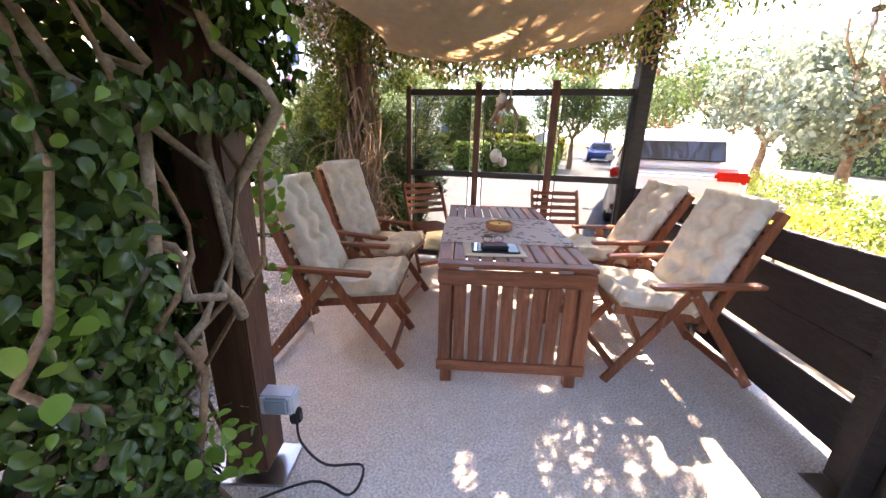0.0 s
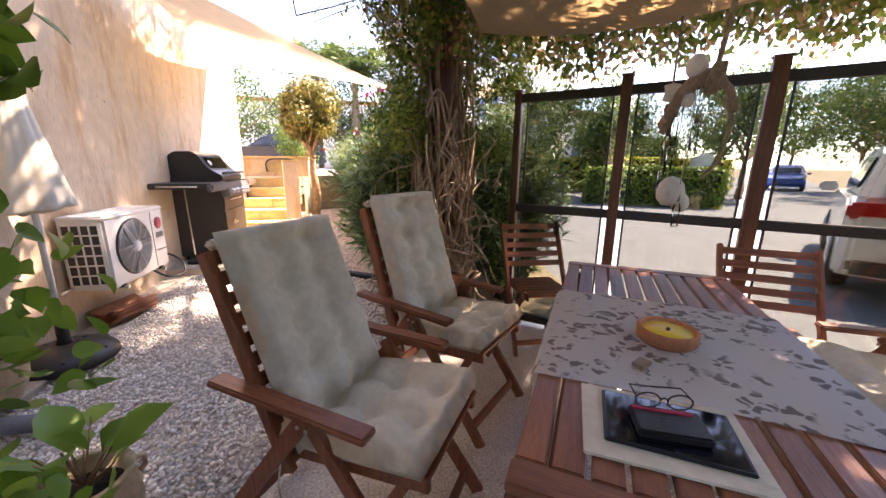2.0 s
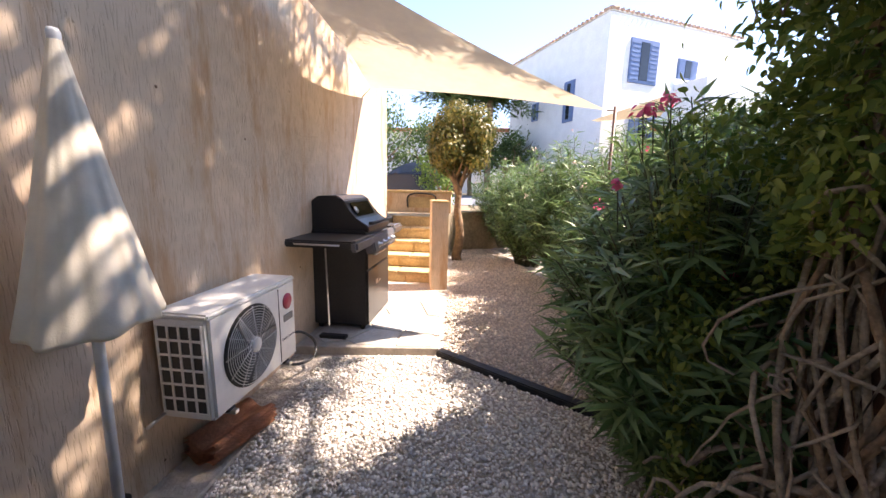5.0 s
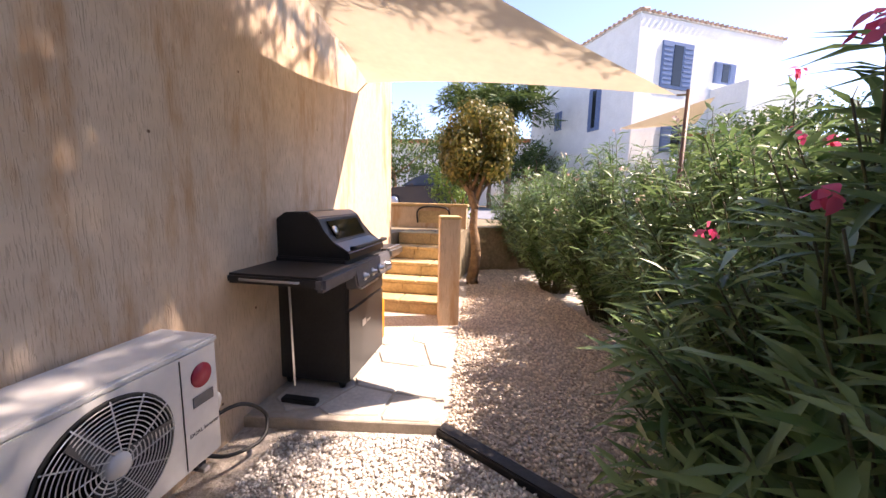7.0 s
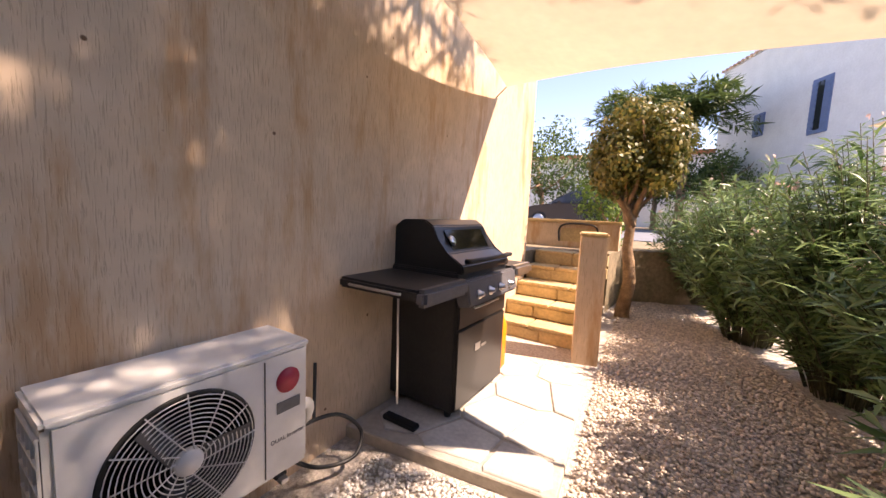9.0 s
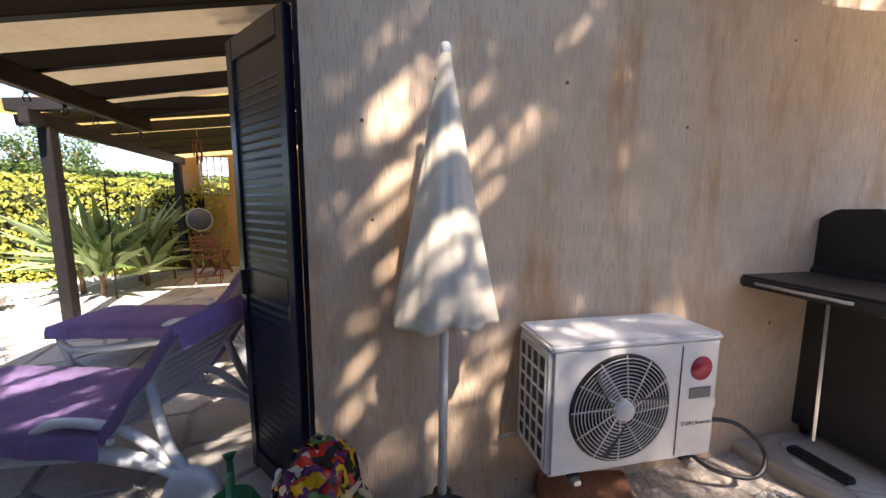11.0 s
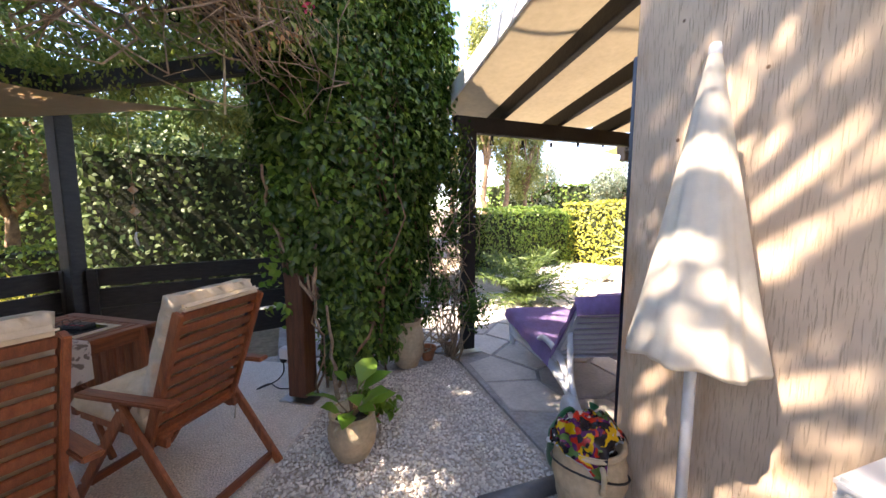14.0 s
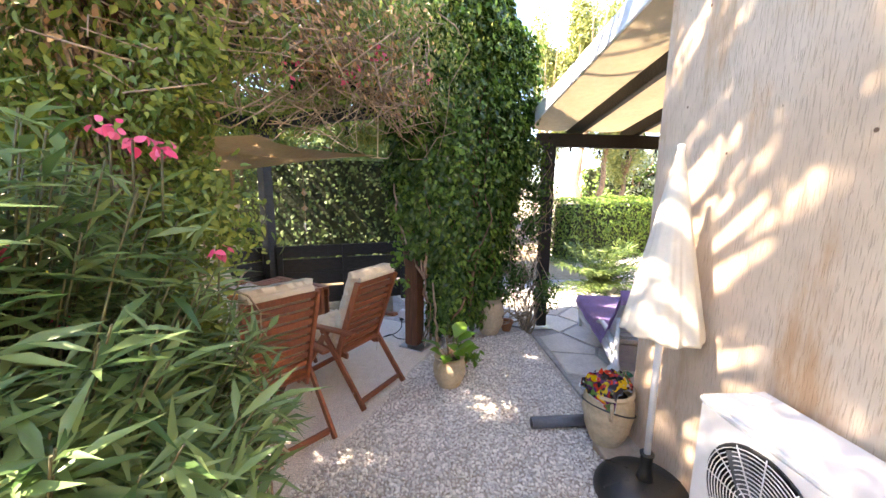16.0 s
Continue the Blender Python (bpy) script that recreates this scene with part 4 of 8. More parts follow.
def tile_string(x, y, z_top, marks, tail):
    t = thing("tile_hanging", pose(x, y, 0, 0, 0, 25), "string of square painted tiles and beads hanging from a beam", "hanging ornament", "tile hangings")
    part("string", tube_bm([(0, 0, z_top), (0, 0, tail)], 0.0025, 5), M_ROPE, t)
    for z, s in marks:
        part("tile", box_bm((0, 0, z), (s, 0.008, s), pose(0, 0, 0, 0, 45, 0).to_3x3(), 0.002), M_TILE_ORANGE, t)
        for dz in (0.75, 0.85, 0.95):
            part("bead", lathe_bm([(0.0, -0.008), (0.02, -0.004), (0.022, 0.004), (0.0, 0.008)], 10, (0, 0, z + s * dz)), M_ROPE, t)
    return t


tile_string(4.35, 2.25, 2.43, ((1.98, 0.05), (1.83, 0.055), (1.62, 0.04)), 1.55)
ts = tile_string(3.30, 1.78, 2.43, ((1.63, 0.06), (1.43, 0.065)), 1.20)
part("driftwood", tube_bm([(0, 0, 1.24), (0.012, 0, 1.19), (0.0, 0, 1.14), (-0.012, 0, 1.10)], [0.006, 0.014, 0.012, 0.004], 7), M_SHELL, ts, "bleached piece of driftwood")

M_BULB = glass_material("bulb_glass", (0.85, 0.87, 0.85))


def bulb(x, y, z):
    t = thing("string_light", pose(x, y, z), "unlit glass bulb of a garland on its black cap", "light bulb", "string lights")
    part("cap", lathe_bm([(0.0, 0.03), (0.014, 0.03), (0.014, -0.01), (0.0, -0.012)], 10), M_BLACK_PLASTIC, t)
    part("glass", lathe_bm([(0.012, -0.01), (0.024, -0.035), (0.022, -0.058), (0.0, -0.07)], 12), M_BULB, t, "clear glass globe")


for a, b, n in ((P1, P2, 4), (P2, P3, 4), (P3, P4, 5), (P4, P1, 4)):
    for k in range(n):
        q = a.lerp(b, (k + 0.5) / n)
        bulb(q.x, q.y, 2.36 + 0.02 * math.sin(k * 2.1))

# ---- along the house wall ----
ac = thing("outdoor_unit", yaw_at(0.655, 5.50, 0.36, 90), "white air-conditioner outdoor unit hung on the wall", "air conditioner")
AW, AH, AD = 0.75, 0.525, 0.285     # local x along the wall, y towards the wall
part("casing", box_bm((AW / 2, AD / 2, AH / 2), (AW, AD, AH - 0.004), None, 0.018), M_WHITE_METAL, ac)
part("lid", box_bm((AW / 2, AD / 2, AH - 0.004), (AW + 0.006, AD + 0.006, 0.03), None, 0.01), M_WHITE_METAL, ac)
part("seam", box_bm((0.56, -0.001, AH / 2), (0.004, 0.003, AH - 0.06), None, 0.0), M_DARK_GRILLE, ac)
fan = part("fan_recess", lathe_bm([(0.0, 0.0), (0.205, 0.0), (0.215, 0.004), (0.22, 0.0)], 40), M_DARK_GRILLE, ac, "dark round fan opening")
fan.matrix_basis = pose(0.30, -0.001, 0.265, 90, 0, 0)
for k in range(13):
    r = 0.035 + 0.0142 * k
    part("grille_ring", tube_bm([(0.30 + r * math.cos(a), -0.012 - 0.008 * (1 - (r / 0.22) ** 2), 0.265 + r * math.sin(a)) for a in [2 * math.pi * i / 40 for i in range(41)]], 0.0021, 5), M_WHITE_METAL, fan).matrix_basis = fan.matrix_basis.inverted()
for k in range(12):
    a = 2 * math.pi * k / 12
    part("grille_spoke", tube_bm([(0.30 + 0.03 * math.cos(a), -0.022, 0.265 + 0.03 * math.sin(a)), (0.30 + 0.215 * math.cos(a + 0.5), -0.01, 0.265 + 0.215 * math.sin(a + 0.5))], 0.0025, 5), M_WHITE_METAL, fan).matrix_basis = fan.matrix_basis.inverted()
part("hub", lathe_bm([(0.0, 0.03), (0.036, 0.03), (0.042, 0.02), (0.042, 0.0)], 24), M_WHITE_METAL, fan)
M_BLADE = material("dark_fan_blade", (0.075, 0.078, 0.08), 0.5, 0.1, 8)
for k in range(3):
    blade = box_bm((0.115, 0, 0.006), (0.16, 0.09, 0.004), pose(0, 0, 0, 18, 0, 0).to_3x3(), 0.002)
    bmesh.ops.rotate(blade, verts=blade.verts, cent=(0, 0, 0), matrix=Matrix.Rotation(2.094 * k, 3, "Z"))
    part("blade", blade, M_BLADE, fan)
part("side_grille", box_bm((0.001, AD / 2, AH / 2), (0.006, AD - 0.05, AH - 0.09), None, 0.001), M_DARK_GRILLE, ac, "dark coil behind a side grille")
for k in range(5):
    part("grille_bar", box_bm((-0.004, 0.03 + k * (AD - 0.06) / 4, AH / 2), (0.008, 0.011, AH - 0.08), None, 0.002), M_WHITE_METAL, ac)
for k in range(7):
    part("grille_bar", box_bm((-0.005, AD / 2, 0.045 + k * (AH - 0.09) / 6), (0.008, AD - 0.05, 0.011), None, 0.002), M_WHITE_METAL, ac)
badge = part("badge", lathe_bm([(0.0, 0.0), (0.05, 0.0), (0.05, 0.003), (0.0, 0.004)], 28), material("red_badge", (0.45, 0.03, 0.06), 0.4, 0.05, 8), ac, "round red badge")
badge.matrix_basis = pose(0.655, 0.0, 0.395, 90, 0, 0)
for x, z, w, h in ((0.657, 0.293, 0.10, 0.045),):
    part("mark", box_bm((x, -0.002, z), (w, 0.003, h), None, 0.0), M_GREY_PLASTIC, ac, "grey printed mark")
words = bpy.data.curves.new("lettering", "FONT")
words.body = "DUAL Inverter"
words.size = 0.024
words.align_x = "CENTER"
words.extrude = 0.0006
words.materials.append(M_GREY_PLASTIC)
lettering = new("lettering", words)
lettering.parent = ac
lettering.matrix_basis = pose(0.655, -0.0015, 0.155, 90, 0, 0)
tagged(lettering, "grey printed words")
for x in (0.12, 0.63):
    part("bracket", add_bar(add_bar(bmesh.new(), (x, AD + 0.03, -0.012), (x, -0.02, -0.012), 0.03, 0.02, 0.002), (x, AD + 0.028, -0.012), (x, AD + 0.028, -0.24), 0.03, 0.006, 0.002, (0, 1, 0)), M_STEEL, ac, "steel wall bracket")
    part("rubber_foot", box_bm((x, 0.03, 0.0), (0.05, 0.05, 0.02), None, 0.004), M_BLACK_PLASTIC, ac)
part("drain_stub", tube_bm([(0.03, AD - 0.02, 0.03), (-0.10, AD - 0.03, 0.022)], 0.009, 8), M_STEEL, ac, "thin steel drain stub")
part("pipe", tube_bm(bent([(AW, 0.10, 0.20), (AW + 0.07, 0.10, 0.19), (AW + 0.085, 0.14, 0.10), (AW + 0.06, 0.24, 0.02), (AW + 0.06, 0.29, 0.0)]), 0.026, 10), M_WHITE_METAL, ac, "white wrapped pipe")
part("cable", tube_bm(bent([(AW - 0.02, 0.15, -0.04), (AW + 0.13, 0.10, -0.16), (AW + 0.30, 0.04, -0.178), (AW + 0.38, 0.07, -0.09), (AW + 0.29, 0.13, 0.02), (AW + 0.14, 0.17, 0.04), (AW + 0.01, 0.2, 0.0)]), 0.010, 8), M_BLACK_PLASTIC, ac, "black cable looped on the slab")
part("cable", tube_bm(bent([(AW + 0.16, 0.17, 0.04), (AW + 0.20, 0.22, 0.12), (AW + 0.25, 0.28, 0.27)]), 0.009, 8), M_BLACK_PLASTIC, ac, "black cable going up the wall")

# ---- raised paved slab under the barbecue, steps, pillar ----
SLAB_Z = 0.17
structure("slab", prism_bm([(WALL_X, 6.74), (1.54, 6.90), (1.36, 8.80), (WALL_X, 8.80)], -0.1, SLAB_Z - 0.012, 0.006), M_SCREED, "raised concrete slab by the wall", "slab")
structure("wall_plinth", prism_bm([(WALL_X, CORNER_Y), (0.62, 4.66), (0.60, 6.74), (WALL_X, 6.74)], -0.1, 0.045, 0.01), M_SCREED, "low concrete strip along the wall", "plinth")
structure("steps_core", prism_bm([(WALL_X, 9.0), (1.19, 9.0), (1.19, 10.45), (WALL_X, 10.45)], -0.1, 0.3), M_SCREED, "concrete core of the garden steps", "steps")
for k in range(5):
    y0, z1 = 8.82 + 0.29 * k, SLAB_Z + 0.165 * (k + 1)
    st = structure("step", box_bm(((WALL_X + 1.19) / 2, y0 + 0.35, z1 - 0.10), (0.838, 0.70, 0.13), None, 0.004), M_YELLOW_STONE, "yellow stone garden step", "step")
    for j in range(2):
        x0 = WALL_X + (0.0 if j == 0 else (0.36 + 0.12 * (k % 3)))
        x1 = WALL_X + ((0.355 + 0.12 * (k % 3)) if j == 0 else 0.84)
        part("tread", box_bm(((x0 + x1) / 2, y0 + 0.155, z1 - 0.017), (x1 - x0 - 0.006, 0.35, 0.036), None, 0.006), M_YELLOW_STONE, st)
        xa = WALL_X + 0.838 * (0.0 if j == 0 else 0.38 + 0.2 * ((k + 1) % 2))
        xb = WALL_X + 0.838 * ((0.372 + 0.2 * ((k + 1) % 2)) if j == 0 else 1.0)
        part("riser_stone", box_bm(((xa + xb) / 2, y0 - 0.003, z1 - 0.098), (xb - xa - 0.005, 0.02, 0.118), None, 0.005), M_YELLOW_STONE, st)
structure("upper_ground", prism_bm([(WALL_X, 10.4), (1.19, 10.4), (1.25, 11.2), (3.5, 12.6), (5.0, 14), (5.0, 60), (-40, 60), (-40, 9.7), (WALL_X - 0.05, 9.7)], -0.2, SLAB_Z + 0.82), M_EARTH, "upper garden terrace", "ground")
structure("upper_road", prism_bm([(-30, 13.3), (4.8, 14.2), (4.8, 24), (-30, 24)], 0.5, SLAB_Z + 0.835), M_ASPHALT, "pale asphalt lane above the garden", "road")
pil = thing("gate_pillar", yaw_at(1.29, 8.68, 0.15, 14), "short yellow plastered pillar at the foot of the steps", "pillar")
part("shaft", box_bm((0, 0, 0.57), (0.21, 0.30, 1.14), None, 0.012), M_PLASTER, pil)
part("cap", box_bm((0, 0, 1.15), (0.225, 0.315, 0.03), None, 0.01), M_YELLOW_STONE, pil)
low = thing("planter_wall", pose(0.55, 11.0, 0.98), "low yellow stone planter wall with a black hose", "low wall")
part("wall", box_bm((0, 0, 0.19), (1.35, 0.2, 0.38), None, 0.01), M_PLASTER, low)
part("coping", box_bm((0, 0, 0.40), (1.4, 0.25, 0.045), None, 0.01), M_YELLOW_STONE, low)
part("niche", box_bm((0.12, -0.098, 0.2), (0.5, 0.02, 0.2), None, 0.004), M_YELLOW_STONE, low, "recessed stone panel")
part("hose", tube_bm(bent([(-0.14, -0.13, 0.1), (-0.15, -0.13, 0.28), (-0.05, -0.13, 0.36), (0.2, -0.13, 0.37), (0.38, -0.13, 0.32), (0.40, -0.13, 0.1)]), 0.014, 7), M_BLACK_PLASTIC, low, "black hose")
structure("timber_edging", bar_bm((1.53, 6.93, 0.075), (2.75, 6.22, 0.045), 0.085, 0.13, 0.008), M_BLACK_WOOD, "dark old timber edging the gravel", "edging")

# ---- barbecue ----
bq = thing("gas_barbecue", yaw_at(0.91, 6.68, SLAB_Z, 90) @ Matrix.Diagonal((1, 1, 1.055, 1)), "black gas barbecue with closed lid and steel knobs", "barbecue")
# local x runs along the wall, y towards the wall
part("side_shelf", box_bm((0.22, 0.30, 0.815), (0.44, 0.56, 0.055), None, 0.012), M_BBQ_MATT, bq)
part("shelf_nose", box_bm((0.22, 0.015, 0.805), (0.44, 0.07, 0.085), None, 0.02), M_BBQ_GREY, bq, "rounded grey front edge")
part("towel_bar", tube_bm([(-0.006, 0.12, 0.815), (-0.016, 0.13, 0.815), (-0.016, 0.47, 0.815), (-0.006, 0.48, 0.815)], 0.007, 7), M_STEEL, bq, "steel towel bar")
cab = part("cabinet", box_bm((0.80, 0.32, 0.40), (0.70, 0.50, 0.72), None, 0.008), M_BBQ_MATT, bq)
part("door", box_bm((0.80, 0.063, 0.29), (0.68, 0.02, 0.48), None, 0.006), M_BBQ, cab)
part("drawer", box_bm((0.80, 0.063, 0.61), (0.68, 0.02, 0.14), None, 0.006), M_BBQ, cab)
part("handle", tube_bm(bent([(0.65, 0.05, 0.64), (0.65, 0.03, 0.645), (0.95, 0.03, 0.645), (0.95, 0.05, 0.64)]), 0.007, 7), M_STEEL, cab, "steel drawer handle")
for k in range(2):
    part("mark", box_bm((0.72 + 0.09 * k, 0.051, 0.38 - 0.01 * k), (0.07, 0.003, 0.016 + 0.03 * (1 - k)), None, 0.0), M_STEEL, cab, "pale printed mark")
panel = part("control_panel", box_bm((0.80, 0.03, 0.755), (0.72, 0.09, 0.15), pose(0, 0, 0, -12, 0, 0).to_3x3(), 0.012), M_BBQ_GREY, bq)
for k in range(4):
    kn = part("knob", lathe_bm([(0.0, 0.035), (0.014, 0.035), (0.017, 0.012), (0.026, 0.01), (0.028, 0.0)], 18), M_STEEL, panel)
    kn.matrix_basis = pose(0.56 + 0.155 * k, -0.018, 0.745, 78, 0, 0)
part("firebox", box_bm((0.80, 0.33, 0.82), (0.72, 0.52, 0.10), None, 0.01), M_BBQ_MATT, bq)


def hood_bm():
    prof = [(0.04, 0.86), (0.05, 0.91), (0.16, 0.965), (0.22, 1.04), (0.27, 1.12), (0.33, 1.155), (0.50, 1.15), (0.575, 1.10), (0.59, 0.98), (0.58, 0.86)]
    bm = bmesh.new()
    a = [bm.verts.new((0.46, y, z)) for y, z in prof]
    b = [bm.verts.new((1.14, y, z)) for y, z in prof]
    bm.faces.new(a)
    bm.faces.new(b[::-1])
    for k in range(len(prof)):
        bm.faces.new((a[k], a[(k + 1) % len(prof)], b[(k + 1) % len(prof)], b[k]))
    bmesh.ops.bevel(bm, geom=bm.edges[:], offset=0.008, segments=2, affect="EDGES", clamp_overlap=True)
    return bm


hood = part("lid", hood_bm(), M_BBQ, bq)
part("lid_window", box_bm((0.80, 0.207, 1.03), (0.50, 0.006, 0.15), pose(0, 0, 0, -32, 0, 0).to_3x3(), 0.002), material("dark_lid_glass", (0.01, 0.012, 0.012), 0.08, 0.05, 5), hood, "dark glass window")
part("lid_handle", tube_bm([(0.50, 0.05, 0.93), (0.50, 0.015, 0.935), (1.10, 0.015, 0.935), (1.10, 0.05, 0.93)], 0.014, 10), M_BBQ_MATT, hood, "black bar handle")
th = part("thermometer", lathe_bm([(0.0, 0.012), (0.026, 0.012), (0.032, 0.004), (0.032, 0.0)], 22), M_STEEL, hood, "round steel thermometer")
th.matrix_basis = pose(0.575, 0.197, 1.035, 58, 0, 0)
part("right_shelf", box_bm((1.33, 0.30, 0.815), (0.34, 0.56, 0.055), None, 0.012), M_BBQ_MATT, bq)
part("right_shelf_nose", box_bm((1.33, 0.015, 0.805), (0.34, 0.07, 0.085), None, 0.02), M_STEEL, bq)
for x in (0.49, 1.11):
    for y in (0.12, 0.52):
        part("castor", lathe_bm([(0.0, 0.0), (0.02, 0.0), (0.025, 0.02), (0.02, 0.045), (0.0, 0.045)], 12, (x, y, 0.0)), M_BLACK_PLASTIC, bq)
part("shelf_strut", bar_bm((0.25, 0.35, 0.79), (0.26, 0.34, 0.10), 0.012, 0.012, 0.002), M_STEEL, bq, "hanging steel hose")
part("hose_end", box_bm((0.25, 0.30, 0.015), (0.06, 0.24, 0.03), None, 0.006), M_BLACK_PLASTIC, bq, "black rubber foot")
gb = thing("gas_bottle", pose(0.64, 8.03, SLAB_Z), "orange gas bottle behind the barbecue", "gas bottle")
part("body", lathe_bm([(0.0, 0.0), (0.13, 0.0), (0.15, 0.03), (0.15, 0.36), (0.12, 0.43), (0.04, 0.46), (0.0, 0.46)], 24), material("orange_enamel", (0.85, 0.25, 0.01), 0.45, 0.06, 5), gb)
part("valve", lathe_bm([(0.02, 0.46), (0.02, 0.52), (0.0, 0.52)], 10), M_STEEL, gb)

# ---- closed parasol leaning by the wall ----
par = thing("parasol", pose(0.563, 5.116, 0.03), "closed cream cloth parasol on a grey pole in a black base", "parasol")
part("base", lathe_bm([(0.0, 0.0), (0.245, 0.0), (0.255, 0.015), (0.25, 0.04), (0.21, 0.085), (0.12, 0.115), (0.05, 0.125), (0.0, 0.125)], 36), M_BLACK_PLASTIC, par)
for k in range(6):
    a = math.pi / 3 * k
    part("base_rib", bar_bm((0.09 * math.cos(a), 0.09 * math.sin(a), 0.118), (0.225 * math.cos(a), 0.225 * math.sin(a), 0.075), 0.018, 0.012, 0.003), M_BLACK_PLASTIC, par)
part("socket", lathe_bm([(0.045, 0.12), (0.032, 0.16), (0.03, 0.26), (0.036, 0.265), (0.036, 0.275), (0.0, 0.275)], 18), M_BLACK_PLASTIC, par)
part("pole", tube_bm([(0, 0, 0.2), (0.008, 0.005, 1.0), (0.009, 0.005, 1.86)], 0.017, 12), M_WHITE_PLASTIC, par)


def furled_bm():
    bm = bmesh.new()
    prof = [(0.016, 1.865), (0.032, 1.78), (0.060, 1.62), (0.094, 1.42), (0.129, 1.22), (0.156, 1.08), (0.176, 0.985), (0.174, 0.97), (0.12, 0.985), (0.10, 0.955), (0.04, 0.965)]
    seg = 96
    rings = []
    for i, (r, z) in enumerate(prof):
        ring = []
        for k in range(seg):
            a = 2 * math.pi * k / seg
            depth = min(1.0, i / 4)
            fold = 1 + depth * (0.10 * abs(math.sin(4 * a + 0.3)) - 0.06 + 0.05 * abs(math.sin(6.5 * a + 1.1 + 0.1 * i)) + 0.012 * math.sin(19 * a + 1) + 0.05 * noise.noise((math.cos(a) * 2, math.sin(a) * 2, z * 1.2)))
            drop = depth * 0.006 * (math.sin(7 * a + 2.1) + 2.0 * math.sin(2 * a + 1)) if i >= 4 else 0
            ring.append(bm.verts.new((0.009 + 1.02 * r * fold * math.cos(a), 0.005 + r * fold * math.sin(a), z + drop)))
        rings.append(ring)
    for r0, r1 in zip(rings, rings[1:]):
        for k in range(seg):
            f = bm.faces.new((r0[k], r0[(k + 1) % seg], r1[(k + 1) % seg], r1[k]))
            f.smooth = True
    return bm


part("cloth", furled_bm(), M_PARASOL, par)
part("tip", lathe_bm([(0.017, 1.84), (0.017, 1.885), (0.013, 1.895), (0.0, 1.896)], 14, (0.009, 0.005, 0)), M_WHITE_PLASTIC, par, "pale plastic tip")


# ---- pots ----
def jar(name, m, prof, mat, label, soil, ribs=True):
    t = thing(name, m, label, "pot")
    pts = []
    for (r0, z0), (r1, z1) in zip(prof, prof[1:]):
        for k in range(4):
            s = k / 4
            z = z0 + (z1 - z0) * s
            r = r0 + (r1 - r0) * s
            pts.append((r + (0.0035 * math.sin(z * 210) if ribs else 0), z))
    pts.append(prof[-1])
    part("body", lathe_bm([(0.0, 0.0)] + pts + [(prof[-1][0] - 0.02, prof[-1][1] - 0.005), (prof[-1][0] - 0.03, prof[-1][1] - 0.08), (0.0, prof[-1][1] - 0.09)], 36), mat, t)
    part("soil", lathe_bm([(prof[-1][0] - 0.03, prof[-1][1] - 0.06), (0.0, prof[-1][1] - 0.05)], 24), soil, t, "dark potting soil")
    return t


bigpot = jar("garden_pot", yaw_at(0.54, 4.67, 0.045, 0), [(0.088, 0.0), (0.10, 0.015), (0.142, 0.12), (0.160, 0.22), (0.155, 0.30), (0.140, 0.345), (0.150, 0.365), (0.150, 0.385)], M_POT, "cream ribbed clay pot holding a compost bag", M_SOIL)
for s in (1, -1):
    part("handle", tube_bm(bent([(s * 0.14, 0.02, 0.345), (s * 0.185, 0.02, 0.335), (s * 0.185, 0.02, 0.275), (s * 0.155, 0.02, 0.245)]), 0.012, 7), M_POT, bigpot).matrix_basis = pose(0, 0, 0, 0, 0, 60)
part("band", tube_bm([(0.166 * math.cos(a), 0.166 * math.sin(a), 0.25 + 0.06 * math.sin(a + 1)) for a in [2 * math.pi * k / 30 for k in range(31)]], 0.005, 6), M_BLACK_PLASTIC, bigpot, "black hose loop")

M_BAG = bpy.data.materials.new("printed_flower_bag")
M_BAG.use_nodes = True


def bag_material(m):
    nt = m.node_tree
    n = nt.nodes
    vor = n.new("ShaderNodeTexVoronoi")
    vor.inputs["Scale"].default_value = 21
    tc = n.new("ShaderNodeTexCoord")
    wob = n.new("ShaderNodeTexNoise")
    wob.inputs["Scale"].default_value = 12
    add = n.new("ShaderNodeMix")
    add.data_type = "VECTOR"
    add.inputs[0].default_value = 0.3
    link(nt, tc.outputs["Object"], wob.inputs["Vector"])
    link(nt, tc.outputs["Object"], add.inputs[4])
    link(nt, wob.outputs["Color"], add.inputs[5])
    link(nt, add.outputs[1], vor.inputs["Vector"])
    sep = n.new("ShaderNodeSeparateColor")
    link(nt, vor.outputs["Color"], sep.inputs[0])
    ramp = n.new("ShaderNodeValToRGB")
    ramp.color_ramp.interpolation = "CONSTANT"
    stops = ((0.0, (0.62, 0.035, 0.015)), (0.22, (0.02, 0.015, 0.02)), (0.48, (0.8, 0.5, 0.01)), (0.58, (0.12, 0.22, 0.05)), (0.70, (0.14, 0.02, 0.11)), (0.88, (0.62, 0.55, 0.5)))
    el = ramp.color_ramp.elements
    el[0].position, el[0].color = stops[0][0], (*stops[0][1], 1)
    el[1].position, el[1].color = stops[1][0], (*stops[1][1], 1)
    for p, c in stops[2:]:
        e = el.new(p)
        e.color = (*c, 1)
    link(nt, sep.outputs[0], ramp.inputs["Fac"])
    b = n["Principled BSDF"]
    b.inputs["Roughness"].default_value = 0.25
    link(nt, ramp.outputs["Color"], b.inputs["Base Color"])


bag_material(M_BAG)


